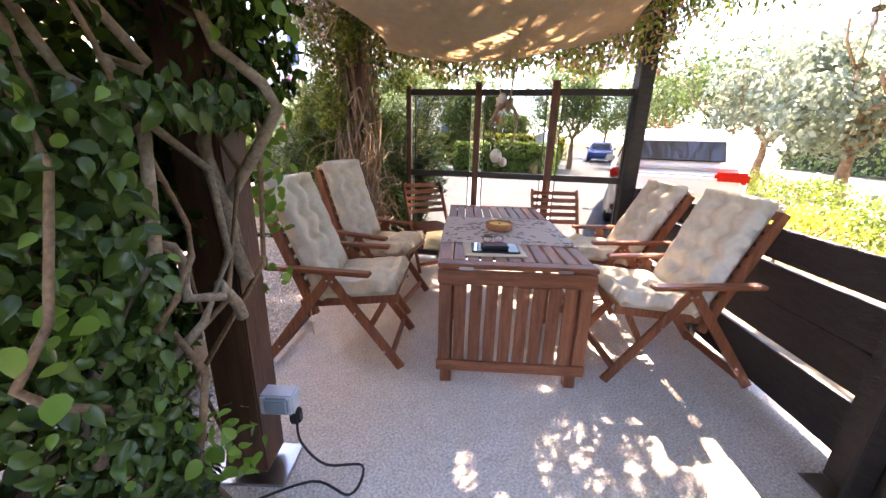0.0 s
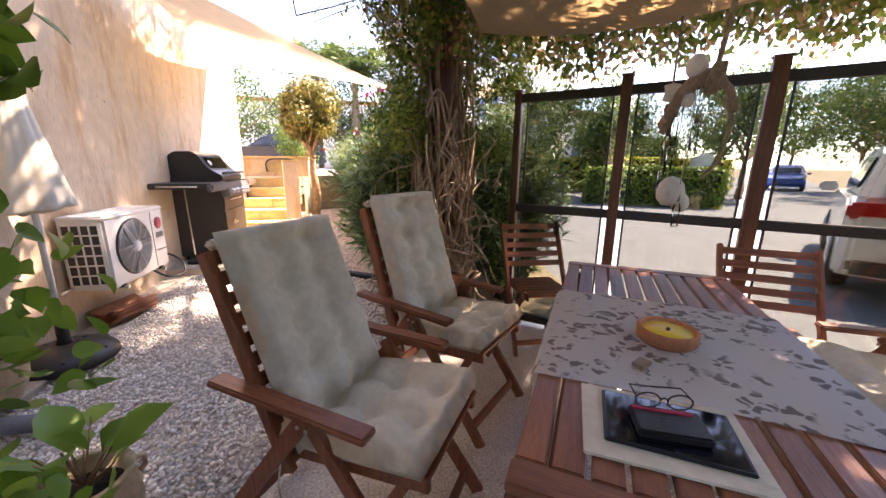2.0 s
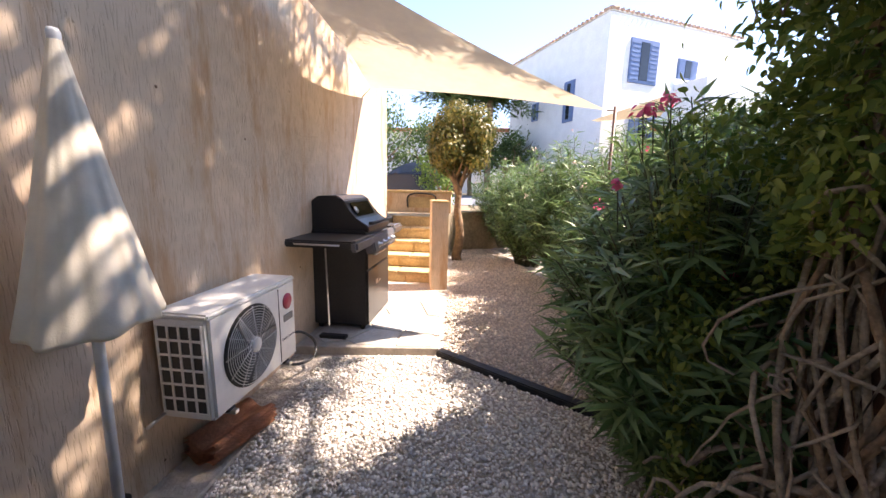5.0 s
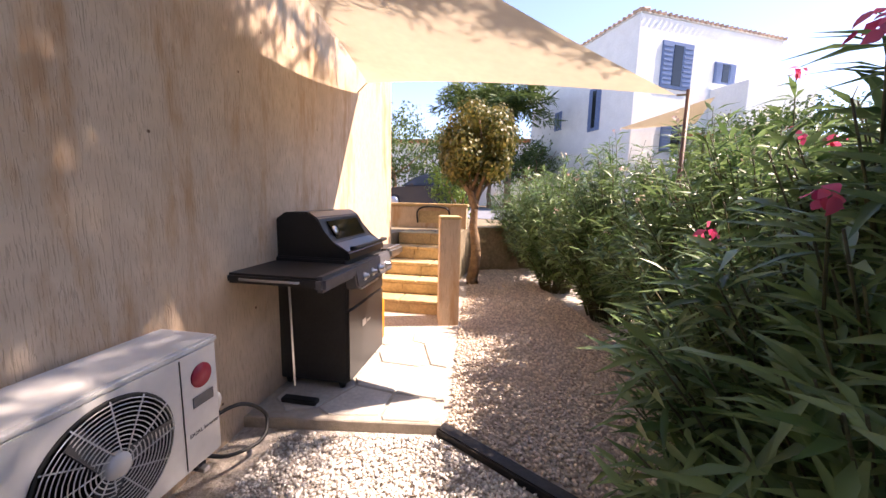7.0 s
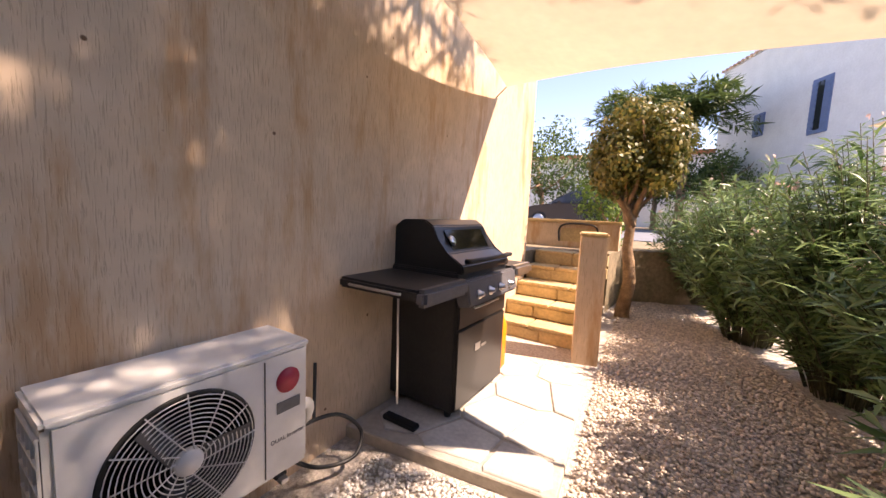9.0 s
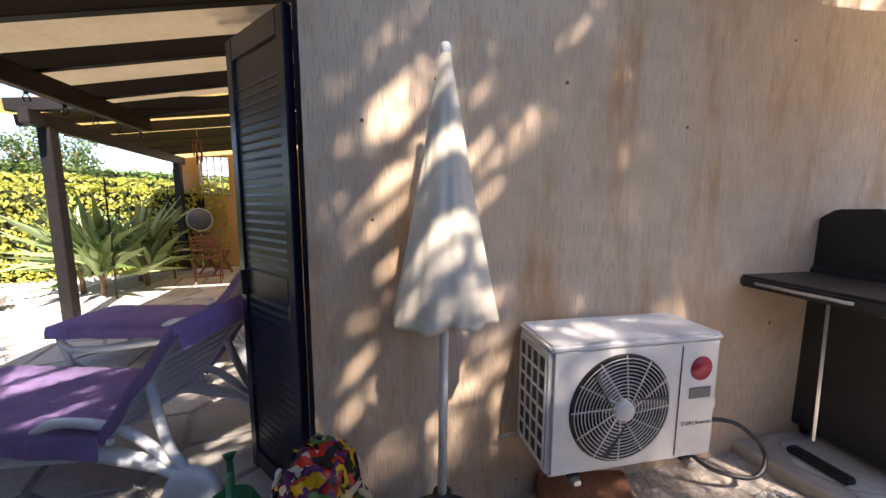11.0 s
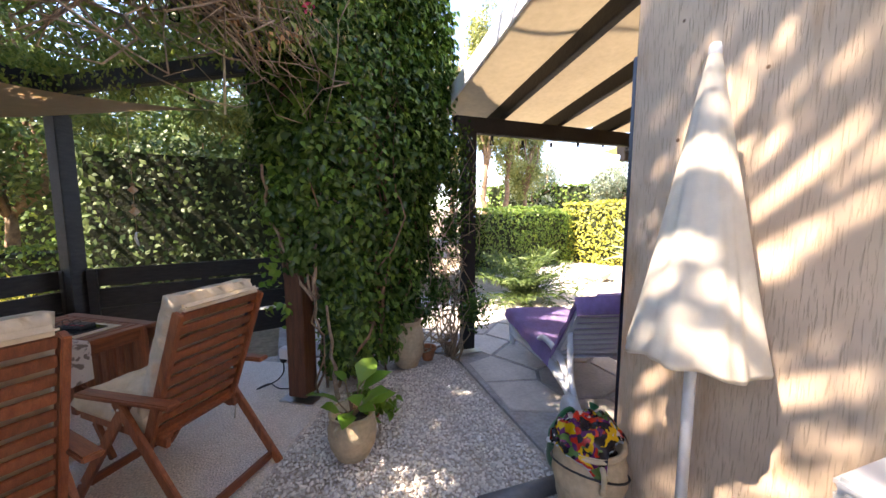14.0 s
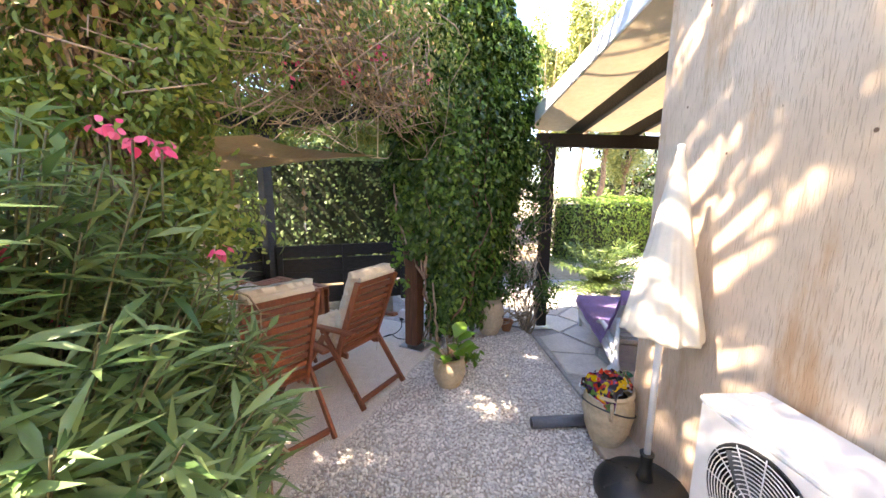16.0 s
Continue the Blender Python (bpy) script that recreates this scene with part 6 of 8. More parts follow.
def oleander(x, y, z, rad, height, stems, seed, flowers, mat_flower, label):
    """Many upright stems fanning from one base, whorls of long leaves along each."""
    rng = np.random.default_rng(seed)
    t_ = thing("oleander", pose(x, y, z), label, "shrub", "oleander hedge")
    lines, lp, la, lf = [], [], [], []
    tips = []
    for k in range(stems):
        a = rng.uniform(0, 2 * np.pi)
        reach = rad * np.sqrt(rng.random())
        h = height * (0.55 + 0.5 * rng.random()) * (1 - 0.42 * (reach / rad) ** 2)
        base = np.array((0.25 * reach * np.cos(a), 0.25 * reach * np.sin(a), 0))
        tip = np.array((reach * np.cos(a), reach * np.sin(a), h))
        ctrl = base * 0.5 + tip * 0.5 + np.array((-0.12 * np.cos(a), -0.12 * np.sin(a), 0.12 * h))
        s = np.linspace(0, 1, 8)[:, None]
        pts = (1 - s) ** 2 * base + 2 * s * (1 - s) * ctrl + s ** 2 * tip
        lines.append([tuple(p) for p in pts])
        tips.append(tip)
        m = int(32 + 32 * rng.random())
        ss = (np.floor(rng.uniform(0.14, 1.0, m) * 24) / 24 + 0.02)[:, None] ** 0.9
        q = (1 - ss) ** 2 * base + 2 * ss * (1 - ss) * ctrl + ss ** 2 * tip
        dirn = 2 * (1 - ss) * (ctrl - base) + 2 * ss * (tip - ctrl)
        dirn /= np.linalg.norm(dirn, axis=1)[:, None]
        th = rng.uniform(0, 2 * np.pi, m)
        outw = np.column_stack((np.cos(th), np.sin(th), rng.normal(0, 0.2, m)))
        along = dirn * 0.75 + outw * 0.8
        lp.append(q)
        la.append(along)
        lf.append(dirn - outw * 0.6 + np.array((0, 0, 0.5)))
    tagged(part("stem", stems_bm(lines, 0.0055, 0.0025, 5), M_STEM, t_), kind="stuff")
    leaves("foliage", M_OLEANDER, np.vstack(lp), np.vstack(lf), 0.155, LEAF_LONG, np.vstack(la), seed + 1, t_)
    if flowers:
        order = sorted(range(stems), key=lambda i: -tips[i][2] + 0.3 * tips[i][0])
        pick = [tips[order[int(j * stems * 0.6 / flowers)]] for j in range(flowers)]
        fp, fo = clump_points(flowers * 9, [p + np.array((0, 0, 0.03)) for p in pick], [(0.045, 0.045, 0.035)] * flowers, seed + 2, 0.2)
        leaves("blossom", mat_flower, fp, fo, 0.036, LEAF_OVAL, None, seed + 3, t_, "cluster of blossoms")
    return t_


oleander(2.90, 5.87, 0.0, 0.70, 1.90, 500, 51, 9, M_PINK, "tall dark green oleander with a few bright pink flowers")
# bright flowers standing over the nearest bush
ol_ = bpy.data.objects["oleander"]
for x, y, z in ((2.60, 5.74, 1.86), (2.54, 5.75, 1.83), (2.49, 5.72, 1.81), (2.40, 5.66, 1.52), (2.95, 6.42, 1.72)):
    qf, qo = clump_points(10, [(x - 2.90, y - 5.87, z)], [(0.04, 0.04, 0.028)], int(x * 1000), 0.2)
    leaves("blossom", M_PINK, qf, qo + np.array((0, 0, 0.6)), 0.029, LEAF_IVY, None, int(y * 1000), ol_, "bright pink five-petalled blossoms")
    part("flower_stalk", tube_bm([(x - 2.88, y - 5.87, z - 0.2), (x - 2.89, y - 5.87, z - 0.1), (x - 2.90, y - 5.87, z)], 0.003, 5), M_STEM, ol_)
oleander(3.25, 7.0, 0.05, 0.78, 2.0, 320, 52, 3, M_PINK, "dark green oleander bush with pink flowers")
oleander(3.35, 7.95, 0.12, 0.85, 2.05, 300, 53, 8, M_PALE_PINK, "oleander bush with pale pink flowers beside the gravel")
oleander(3.05, 9.1, 0.18, 0.85, 2.0, 280, 54, 8, M_PALE_PINK, "sunlit oleander bush with pale flowers")
oleander(2.62, 10.2, 0.2, 0.80, 1.95, 200, 55, 5, M_PALE_PINK, "sunlit oleander bush near the steps")
oleander(3.78, 5.80, 0.0, 0.55, 1.95, 170, 59, 0, M_PINK, "oleander bush pressed close behind the glass screen")
oleander(3.95, 6.6, 0.0, 0.85, 1.95, 160, 56, 2, M_PINK, "oleander bush behind the glass screen")
oleander(4.1, 8.0, 0.05, 0.9, 1.9, 140, 57, 2, M_PALE_PINK, "oleander bush at the back of the hedge")
oleander(2.35, 11.5, 0.3, 0.85, 1.9, 160, 58, 3, M_PALE_PINK, "oleander bush at the end of the gravel path")


def broad_leaves(t_, n, length, mat, seed):
    rng = np.random.default_rng(seed)
    a = rng.uniform(0, 6.28, n)
    base = np.column_stack((0.03 * np.cos(a), 0.03 * np.sin(a), rng.uniform(0.0, 0.15, n)))
    along = np.column_stack((np.cos(a), np.sin(a), rng.uniform(0.3, 1.3, n)))
    big = (np.array([(0, 0, 0), (0, 0.3, 0), (-0.33, 0.5, 0.05), (0, 0.55, -0.02), (0.33, 0.5, 0.05), (-0.25, 0.78, 0.0), (0.25, 0.78, 0.0), (0, 1.05, -0.2)]), [(0, 1, 2), (1, 3, 2), (0, 4, 1), (1, 4, 3), (2, 3, 5), (3, 4, 6), (5, 3, 7), (3, 6, 7)])
    leaves("foliage", mat, base + along * 0.04, np.column_stack((-0.4 * np.cos(a), -0.4 * np.sin(a), np.ones(n))), length, big, along, seed, t_)
    tagged(part("stem", stems_bm([[tuple(b * 0.2), tuple(b + al * 0.06)] for b, al in zip(base, along)], 0.006, 0.003, 5), M_BARK, t_), kind="stuff")


pot1 = jar("garden_pot", yaw_at(1.52, 3.80, -0.02, 0), [(0.09, 0.0), (0.10, 0.015), (0.135, 0.09), (0.145, 0.17), (0.13, 0.235), (0.12, 0.25), (0.135, 0.265), (0.135, 0.28)], M_POT, "cream ribbed clay pot with a broad-leaved plant", M_SOIL)
for s in (1, -1):
    part("handle", tube_bm([(s * 0.12, 0, 0.25), (s * 0.165, 0, 0.24), (s * 0.165, 0, 0.20), (s * 0.14, 0, 0.18)], 0.010, 7), M_POT, pot1).matrix_basis = pose(0, 0, 0, 0, 0, 50)
pl1 = thing("potted_plant", pose(1.52, 3.80, 0.21), "broad-leaved green plant growing in a clay pot", "plant")
broad_leaves(pl1, 14, 0.19, M_IVY_LIGHT, 71)
pot2 = jar("garden_pot", yaw_at(0.92, 2.66, -0.02, 0), [(0.10, 0.0), (0.11, 0.02), (0.155, 0.13), (0.165, 0.25), (0.14, 0.36), (0.12, 0.40), (0.14, 0.43), (0.14, 0.45)], M_POT, "tall cream ribbed clay jar under the ivy", M_SOIL)
pot3 = jar("flower_pot", yaw_at(0.70, 2.60, -0.02, 0), [(0.05, 0.0), (0.075, 0.10), (0.085, 0.105), (0.085, 0.13)], M_TERRACOTTA, "small empty terracotta flower pot", M_SOIL, False)
pot4 = jar("flower_pot", yaw_at(1.40, 3.56, -0.02, 0), [(0.05, 0.0), (0.07, 0.09), (0.08, 0.095), (0.08, 0.12)], M_TERRACOTTA, "small terracotta flower pot with trailing leaves", M_SOIL, False)
pl4 = thing("potted_plant", pose(1.38, 3.58, 0.08), "trailing green plant in a small pot", "plant")
pp, po = clump_points(160, [(0.0, 0.0, 0.1), (-0.08, 0.05, 0.08), (0.05, 0.08, 0.15)], [(0.12, 0.12, 0.1)] * 3, 73, 0.2)
leaves("foliage", M_IVY_LIGHT, pp, po, 0.06, LEAF_IVY, None, 74, pl4)


# ---- trees ----
def round_tree(name, m, trunk_h, crown, radii, n, size, mat, seed, label, category="tree", limbs=7, trunk_r=0.06, leaf=LEAF_OVAL, lumps=26, shell=0.55, cut=-0.2):
    rng = np.random.default_rng(seed)
    t_ = thing(name, m, label, category)
    top = Vector((0, 0, trunk_h))
    lines = [wander((0, 0, -0.1), top, 8, 0.15 * trunk_h * 0.4, seed)]
    part("trunk", add_tube(bmesh.new(), lines[0], [trunk_r * (1.25 - 0.6 * i / 7) for i in range(8)], 9), M_BARK, t_)
    lb = []
    cen = Vector(crown)
    for k in range(limbs):
        a = 6.28 * k / limbs + rng.uniform(-0.3, 0.3)
        lb.append(wander(top - Vector((0, 0, 0.12 * trunk_h * rng.random())), cen + Vector((radii[0] * 0.65 * math.cos(a), radii[1] * 0.65 * math.sin(a), radii[2] * rng.uniform(-0.2, 0.6))), 7, 0.25 * radii[0], seed + k))
    part("limb", stems_bm(lb, trunk_r * 0.55, trunk_r * 0.12, 6), M_BARK, t_)
    d = rng.normal(0, 1, (lumps, 3))
    d /= np.linalg.norm(d, axis=1)[:, None]
    cs = np.array(crown) + d * np.array(radii) * rng.uniform(0.35, 0.78, (lumps, 1))
    rr = np.array(radii) * rng.uniform(0.26, 0.46, (lumps, 1))
    pts, out = clump_points(n, cs, rr, seed + 3, shell)
    keep = soft_mask(pts, 2.2 / max(radii), cut, seed)
    leaves("crown", mat, pts[keep], out[keep], size, leaf, None, seed + 4, t_)
    return t_


M_TOPIARY = leaf_material("variegated_leaves", (0.06, 0.09, 0.02), (0.30, 0.24, 0.06), 0.45, 0.3)
# clipped topiary by the steps
round_tree("topiary_tree", pose(1.42, 10.3, 0.22), 1.25, (0, 0, 2.0), (0.62, 0.62, 0.62), 17000, 0.062, M_TOPIARY, 81, "clipped round shrub on a crooked bare trunk", "tree", 9, 0.075, LEAF_OVAL, 40, 0.6, -0.6)
round_tree("garden_shrub", pose(0.95, 12.0, 0.95), 0.3, (0, 0, 0.85), (0.6, 0.6, 0.85), 3500, 0.06, M_HEDGE, 82, "green shrub behind the low wall", "shrub", 6, 0.04)
for k, (x, y, r, h) in enumerate(((-3.5, 22, 2.6, 4.6), (-1.2, 24, 2.4, 4.2), (0.9, 26, 2.6, 4.9), (-6.5, 20, 3.0, 5.5), (3.0, 27, 2.4, 4.4))):
    round_tree("street_tree", pose(x, y, 0.95), h * 0.35, (0, 0, h * 0.6), (r, r, h * 0.42), 6500, 0.14, M_TREE_LEAF, 90 + k, "leafy green tree beyond the lane", "tree", 7, 0.13)


def palm(m, h, label, n=26, length=2.0, droop=1.0, seed=1, trunk_r=0.16, leaflet=0.24):
    rng = np.random.default_rng(seed)
    t_ = thing("palm", m, label, "palm")
    if h > 0.3:
        part("trunk", add_tube(bmesh.new(), [(0, 0, h * i / 8) for i in range(9)], [trunk_r * (1.1 + 0.08 * (i % 2)) for i in range(9)], 10), M_BARK, t_)
    ribs, lp, la, lf = [], [], [], []
    for k in range(n):
        a = 6.28 * k / n * 2.618
        up = 0.15 + 1.25 * (k / n)
        pts = []
        for i in range(10):
            s = i / 9
            out_ = length * s * math.cos(up * (1 - 0.2 * s))
            z = h + length * (math.sin(up) * s - droop * 0.45 * s * s)
            pts.append((out_ * math.cos(a), out_ * math.sin(a), z))
        ribs.append(pts)
        for i in range(1, 10):
            for j in range(5):
                s = (i - 1 + j / 5) / 9
                p0, p1 = np.array(pts[i - 1]), np.array(pts[i])
                d = (p1 - p0) / np.linalg.norm(p1 - p0)
                sd = np.array((-math.sin(a), math.cos(a), 0))
                for q in (1, -1):
                    lp.append(p0 + (p1 - p0) * j / 5)
                    la.append(d * 0.7 + q * sd * 0.8 + np.array((0, 0, -0.1)))
                    lf.append(np.array((0, 0, 1)) - q * sd * 0.3)
    tagged(part("rib", stems_bm(ribs, 0.02 * length * 0.5, 0.004, 4), M_HEDGE, t_), kind="stuff")
    leaves("frond", M_TREE_LEAF, np.array(lp), np.array(lf), leaflet * length, LEAF_LONG, np.array(la), seed, t_)
    return t_


palm(pose(1.9, 25.0, 0.95), 5.2, "tall date palm with arching fronds beyond the lane", 34, 2.4, 1.0, 3)
palm(pose(-0.4, 27.0, 0.95), 5.8, "tall date palm with arching fronds beyond the lane", 34, 2.4, 1.0, 4)
palm(pose(-1.35, 0.95, 0.0), 0.12, "low green sago palm at the edge of the paving", 44, 0.95, 0.5, 5, leaflet=0.15)


# dark green that stands for the shade between hedge leaves
M_INNER = material("hedge_inner_shade", (0.035, 0.05, 0.014), 0.95, 0.4, 14, bump=0.8, bump_scale=30)
# leafy hedges as clipped boxes
def hedge(name, a, b, thick, h, n, size, mat, seed, label, base_z=0.0, rough=0.12):
    rng = np.random.default_rng(seed)
    a, b = np.array(a, float), np.array(b, float)
    d = b - a
    length = np.linalg.norm(d)
    d = d / length
    s = np.array((-d[1], d[0]))
    t_ = thing(name, pose(a[0], a[1], base_z), label, "hedge")
    area = np.array((length * h, length * h, length * thick, thick * h, thick * h))
    pick = rng.choice(5, n, p=area / area.sum())
    u, v, w = rng.random(n) * length, rng.random(n) * h, rng.random(n)
    side = np.where(pick == 0, -0.5, np.where(pick == 1, 0.5, w - 0.5)) * thick
    u = np.where(pick == 3, 0, np.where(pick == 4, length, u))
    v = np.where(pick == 2, h, v)
    inner = rng.random(n) < 0.25
    side = np.where(inner, side * 0.75, side)
    wob = np.array([noise.noise((x * 1.6, y * 1.6, seed)) for x, y in zip(u, v)]) * rough
    side = side + np.sign(side) * wob
    v = v + wob * (pick == 2) * 1.2
    xy = np.outer(u, d) + np.outer(side, s)
    pts = np.column_stack((xy, v))
    out = np.where((pick == 2)[:, None], (0, 0, 1.0), np.column_stack((np.outer(np.sign(side), s), np.full(n, 0.35))))
    leaves("foliage", mat, pts, out, size * 1.35, LEAF_OVAL, None, seed + 1, t_)
    # solid dark box: the hedge's inner shade put into shape and colour
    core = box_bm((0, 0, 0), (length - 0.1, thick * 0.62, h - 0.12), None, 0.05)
    part("shade_core", core, M_INNER, t_, "dark box put in for the shaded inside").matrix_basis = pose(*(d * length / 2), h / 2 - 0.04, 0, 0, math.degrees(math.atan2(d[1], d[0])))
    st = [wander((*(d * length * (k + 0.5) / 10), 0), (*(d * length * (k + 0.3) / 10), h * 0.8), 6, 0.3, seed + k) for k in range(10)]
    tagged(part("stem", stems_bm(st, 0.02, 0.008, 5), M_BARK, t_), kind="stuff")
    return t_


hedge("boxed_hedge", (-1.6, -1.6), (-5.2, -3.1), 0.9, 1.45, 9000, 0.06, M_HEDGE, 101, "clipped dark green hedge along the garden")
hedge("boxed_hedge", (-5.3, -3.0), (-7.9, 2.6), 0.9, 1.7, 11000, 0.065, M_HEDGE_SUNLIT, 102, "sunlit yellow-green hedge at the garden's end")
hedge("boxed_hedge", (-7.2, -2.6), (-14, 1.0), 0.9, 2.0, 6000, 0.09, M_HEDGE_SUNLIT, 103, "tall yellow-green hedge of the neighbouring plot")

# ---- veranda with loungers ----
structure("veranda_bed", prism_bm([(0.42, 4.60), (-9.0, 4.60), (-9.0, 0.2), (0.0, 0.2), (1.4, -2.5), (3.4, -1.5), (2.2, 1.0), (2.1, 2.26), (1.3, 2.1), (0.42, 2.55)][::-1], -0.12, -0.012), M_MORTAR, "grey mortar bed of the crazy paving", "paving")
structure("garden_gravel", prism_bm([(-2.2, 0.2), (-9.0, 0.2), (-9.0, -3.5), (-1.2, -2.6)][::-1], -0.14, -0.02), M_GRAVEL_BED, "pale gravel of the garden corner", "gravel")
POST_A, POST_B = Vector((0.27, 2.57, 0)), Vector((-2.995, 1.464, 0))
post("veranda_post", POST_A, 0.12, 2.20, M_DARK_WOOD, 0, "black-stained post at the corner of the veranda")
post("veranda_post", POST_B, 0.12, 2.20, M_DARK_WOOD, 0, "black-stained post at the garden's edge")
post("veranda_post", Vector((-6.6, 1.04, 0)), 0.12, 2.20, M_DARK_WOOD, 0, "black-stained post at the far end of the veranda")
solid("veranda_beam", bar_bm((0.42, 2.58, 2.265), (-2.95, 2.43, 2.265), 0.09, 0.15, 0.006), M_DARK_WOOD, "long dark beam resting on the corner post", "beam", group="veranda beams")
solid("veranda_beam", bar_bm((-2.70, 1.48, 2.265), (-6.9, 1.01, 2.265), 0.09, 0.15, 0.006), M_DARK_WOOD, "long dark beam along the garden side", "beam", group="veranda beams")
solid("veranda_beam", bar_bm((-2.9, 1.2, 2.40), (-2.9, 4.62, 2.62), 0.09, 0.13, 0.006), M_DARK_WOOD, "dark cross beam of the veranda", "beam", group="veranda beams")


def rafter(x, y0, z0, label="dark stained rafter under the canvas roof"):
    return solid("rafter", bar_bm((x, y0, z0), (x, CORNER_Y, 2.78), 0.07, 0.13, 0.005), M_DARK_WOOD, label, "rafter", group="veranda rafters")


for k in range(5):
    rafter(-0.10 - 0.70 * k, 2.22, 2.365)
for k in range(5):
    rafter(-3.45 - 0.68 * k, 0.85, 2.345)


def awning_bm(x0, x1, y0, z0, z1, waves):
    bm = bmesh.new()
    rows = []
    nx, ny = 44, 8
    for j in range(ny + 1):
        row = []
        for i in range(nx + 1):
            s = i / nx
            x = x0 + (x1 - x0) * s
            y = y0 + (CORNER_Y - y0) * j / ny
            z = z0 + (z1 - z0) * j / ny - 0.045 * abs(math.sin(math.pi * waves * s))
            row.append(bm.verts.new((x, y, z)))
        rows.append(row)
    for j in range(ny):
        for i in range(nx):
            f = bm.faces.new((rows[j][i], rows[j][i + 1], rows[j + 1][i + 1], rows[j + 1][i]))
            f.smooth = True
    return bm


aw = thing("canvas_roof", pose(0, 0, 0), "beige canvas roof stretched over the veranda rafters", "awning")
part("cloth", awning_bm(0.44, -2.95, 2.15, 2.475, 2.885, 5), M_AWNING, aw)
# same cloth as the near roof, its lit look given by colour
part("far_cloth", awning_bm(-3.0, -6.9, 0.75, 2.455, 2.885, 6), M_AWNING_LIT, aw, "far canvas coloured yellow as if lit through by the sun")
vb = bmesh.new()
add_bar(vb, (0.445, 2.10, 2.465), (0.445, CORNER_Y, 2.885), 0.02, 0.16, 0.006)
part("valance", vb, M_WHITE_PLASTIC, aw, "pale grey folded edge")
structure("wall_veranda_end", prism_bm([(-7.3, 0.85), (-7.0, 0.85), (-7.0, 1.22), (-7.3, 1.22)], 0, 2.75), M_PLASTER_PLAIN, "ochre end wall of the veranda", "wall")
structure("wall_veranda_end_b", prism_bm([(-7.3, 1.84), (-7.0, 1.84), (-7.0, 4.9), (-7.3, 4.9)], 0, 2.85), M_PLASTER_PLAIN, "ochre end wall of the veranda", "wall")
structure("wall_veranda_sill", prism_bm([(-7.3, 1.22), (-7.0, 1.22), (-7.0, 1.84), (-7.3, 1.84)], 0, 1.55), M_PLASTER_PLAIN, "ochre wall under the grille window", "wall")
structure("wall_veranda_head", prism_bm([(-7.3, 1.22), (-7.0, 1.22), (-7.0, 1.84), (-7.3, 1.84)], 2.4, 2.75), M_PLASTER_PLAIN, "ochre wall over the grille window", "wall")
win = structure("window_1", box_bm((-7.1, 1.53, 1.975), (0.04, 0.62, 0.03), None, 0.003), M_WHITE_METAL, "white scrolled grille window", "window")
for k in range(5):
    part("bar", box_bm((-7.1, 1.24 + 0.145 * k, 1.975), (0.03, 0.022, 0.85), None, 0.003), M_WHITE_METAL, win)
for k in range(4):
    part("bar", box_bm((-7.1, 1.53, 1.60 + 0.25 * k), (0.028, 0.62, 0.02), None, 0.003), M_WHITE_METAL, win)
structure("veranda_column", box_bm((-5.0, 4.2, 1.35), (0.3, 0.8, 2.7), None, 0.01), M_PLASTER_PLAIN, "ochre plastered pier of the veranda", "column")

# dark room behind the open shutter
structure("room_floor", prism_bm([(-5.2, 4.95), (0.05, 4.95), (0.05, 9.3), (-5.2, 9.3)], -0.1, 0.02), M_SCREED, "floor of the room", "floor")
structure("wall_room", prism_bm([(-5.4, 4.93), (-5.2, 4.93), (-5.2, 9.3), (-5.4, 9.3)], -0.1, 5.6), M_WHITE_WALL, "inner wall of the house", "wall")

sh = thing("louvred_shutter", yaw_at(0.30, 4.585, 0.05, 219), "open navy gloss-painted louvred door shutter", "shutter")
for x in (0.03, 0.50):
    part("stile", box_bm((x, 0, 1.04), (0.06, 0.036, 2.08), None, 0.004), M_NAVY_PAINT, sh)
for z in (0.06, 1.0, 2.03):
    part("rail", box_bm((0.265, 0, z), (0.41, 0.034, 0.10), None, 0.004), M_NAVY_PAINT, sh)
for k in range(21):
    z = 0.155 + 0.0385 * k
    part("louvre", box_bm((0.265, 0, z), (0.41, 0.010, 0.046), pose(0, 0, 0, 14, 0, 0).to_3x3(), 0.002), M_NAVY_PAINT, sh)
    part("louvre", box_bm((0.265, 0, z + 0.94), (0.41, 0.010, 0.046), pose(0, 0, 0, 14, 0, 0).to_3x3(), 0.002), M_NAVY_PAINT, sh)
part("backing", box_bm((0.265, 0.004, 1.04), (0.41, 0.006, 1.94), None, 0.0), M_NAVY_PAINT, sh)
part("latch", box_bm((0.47, 0.025, 0.98), (0.02, 0.03, 0.12), None, 0.004), M_BLACK_PLASTIC, sh, "black latch")
structure("door_jamb", box_bm((0.02, CORNER_Y - 0.02, 1.15), (0.05, 0.10, 2.3), None, 0.004), M_NAVY_PAINT, "navy door frame", "door frame")
structure("door_casing", box_bm((0.195, CORNER_Y - 0.014, 1.15), (0.27, 0.02, 2.3), None, 0.003), M_NAVY_PAINT, "navy painted door casing", "door frame")
hb = thing("yellow_hose", pose(0.25, 4.59, 0.95), "coil of yellow hose hung behind the shutter", "hose")
part("coil", tube_bm([(0.0, -0.03 + 0.02 * math.cos(a), 0.07 * math.sin(a)) for a in [6.28 * k / 20 for k in range(21)]], 0.012, 7), material("yellow_rubber", (0.7, 0.42, 0.02), 0.5, 0.05, 8), hb)


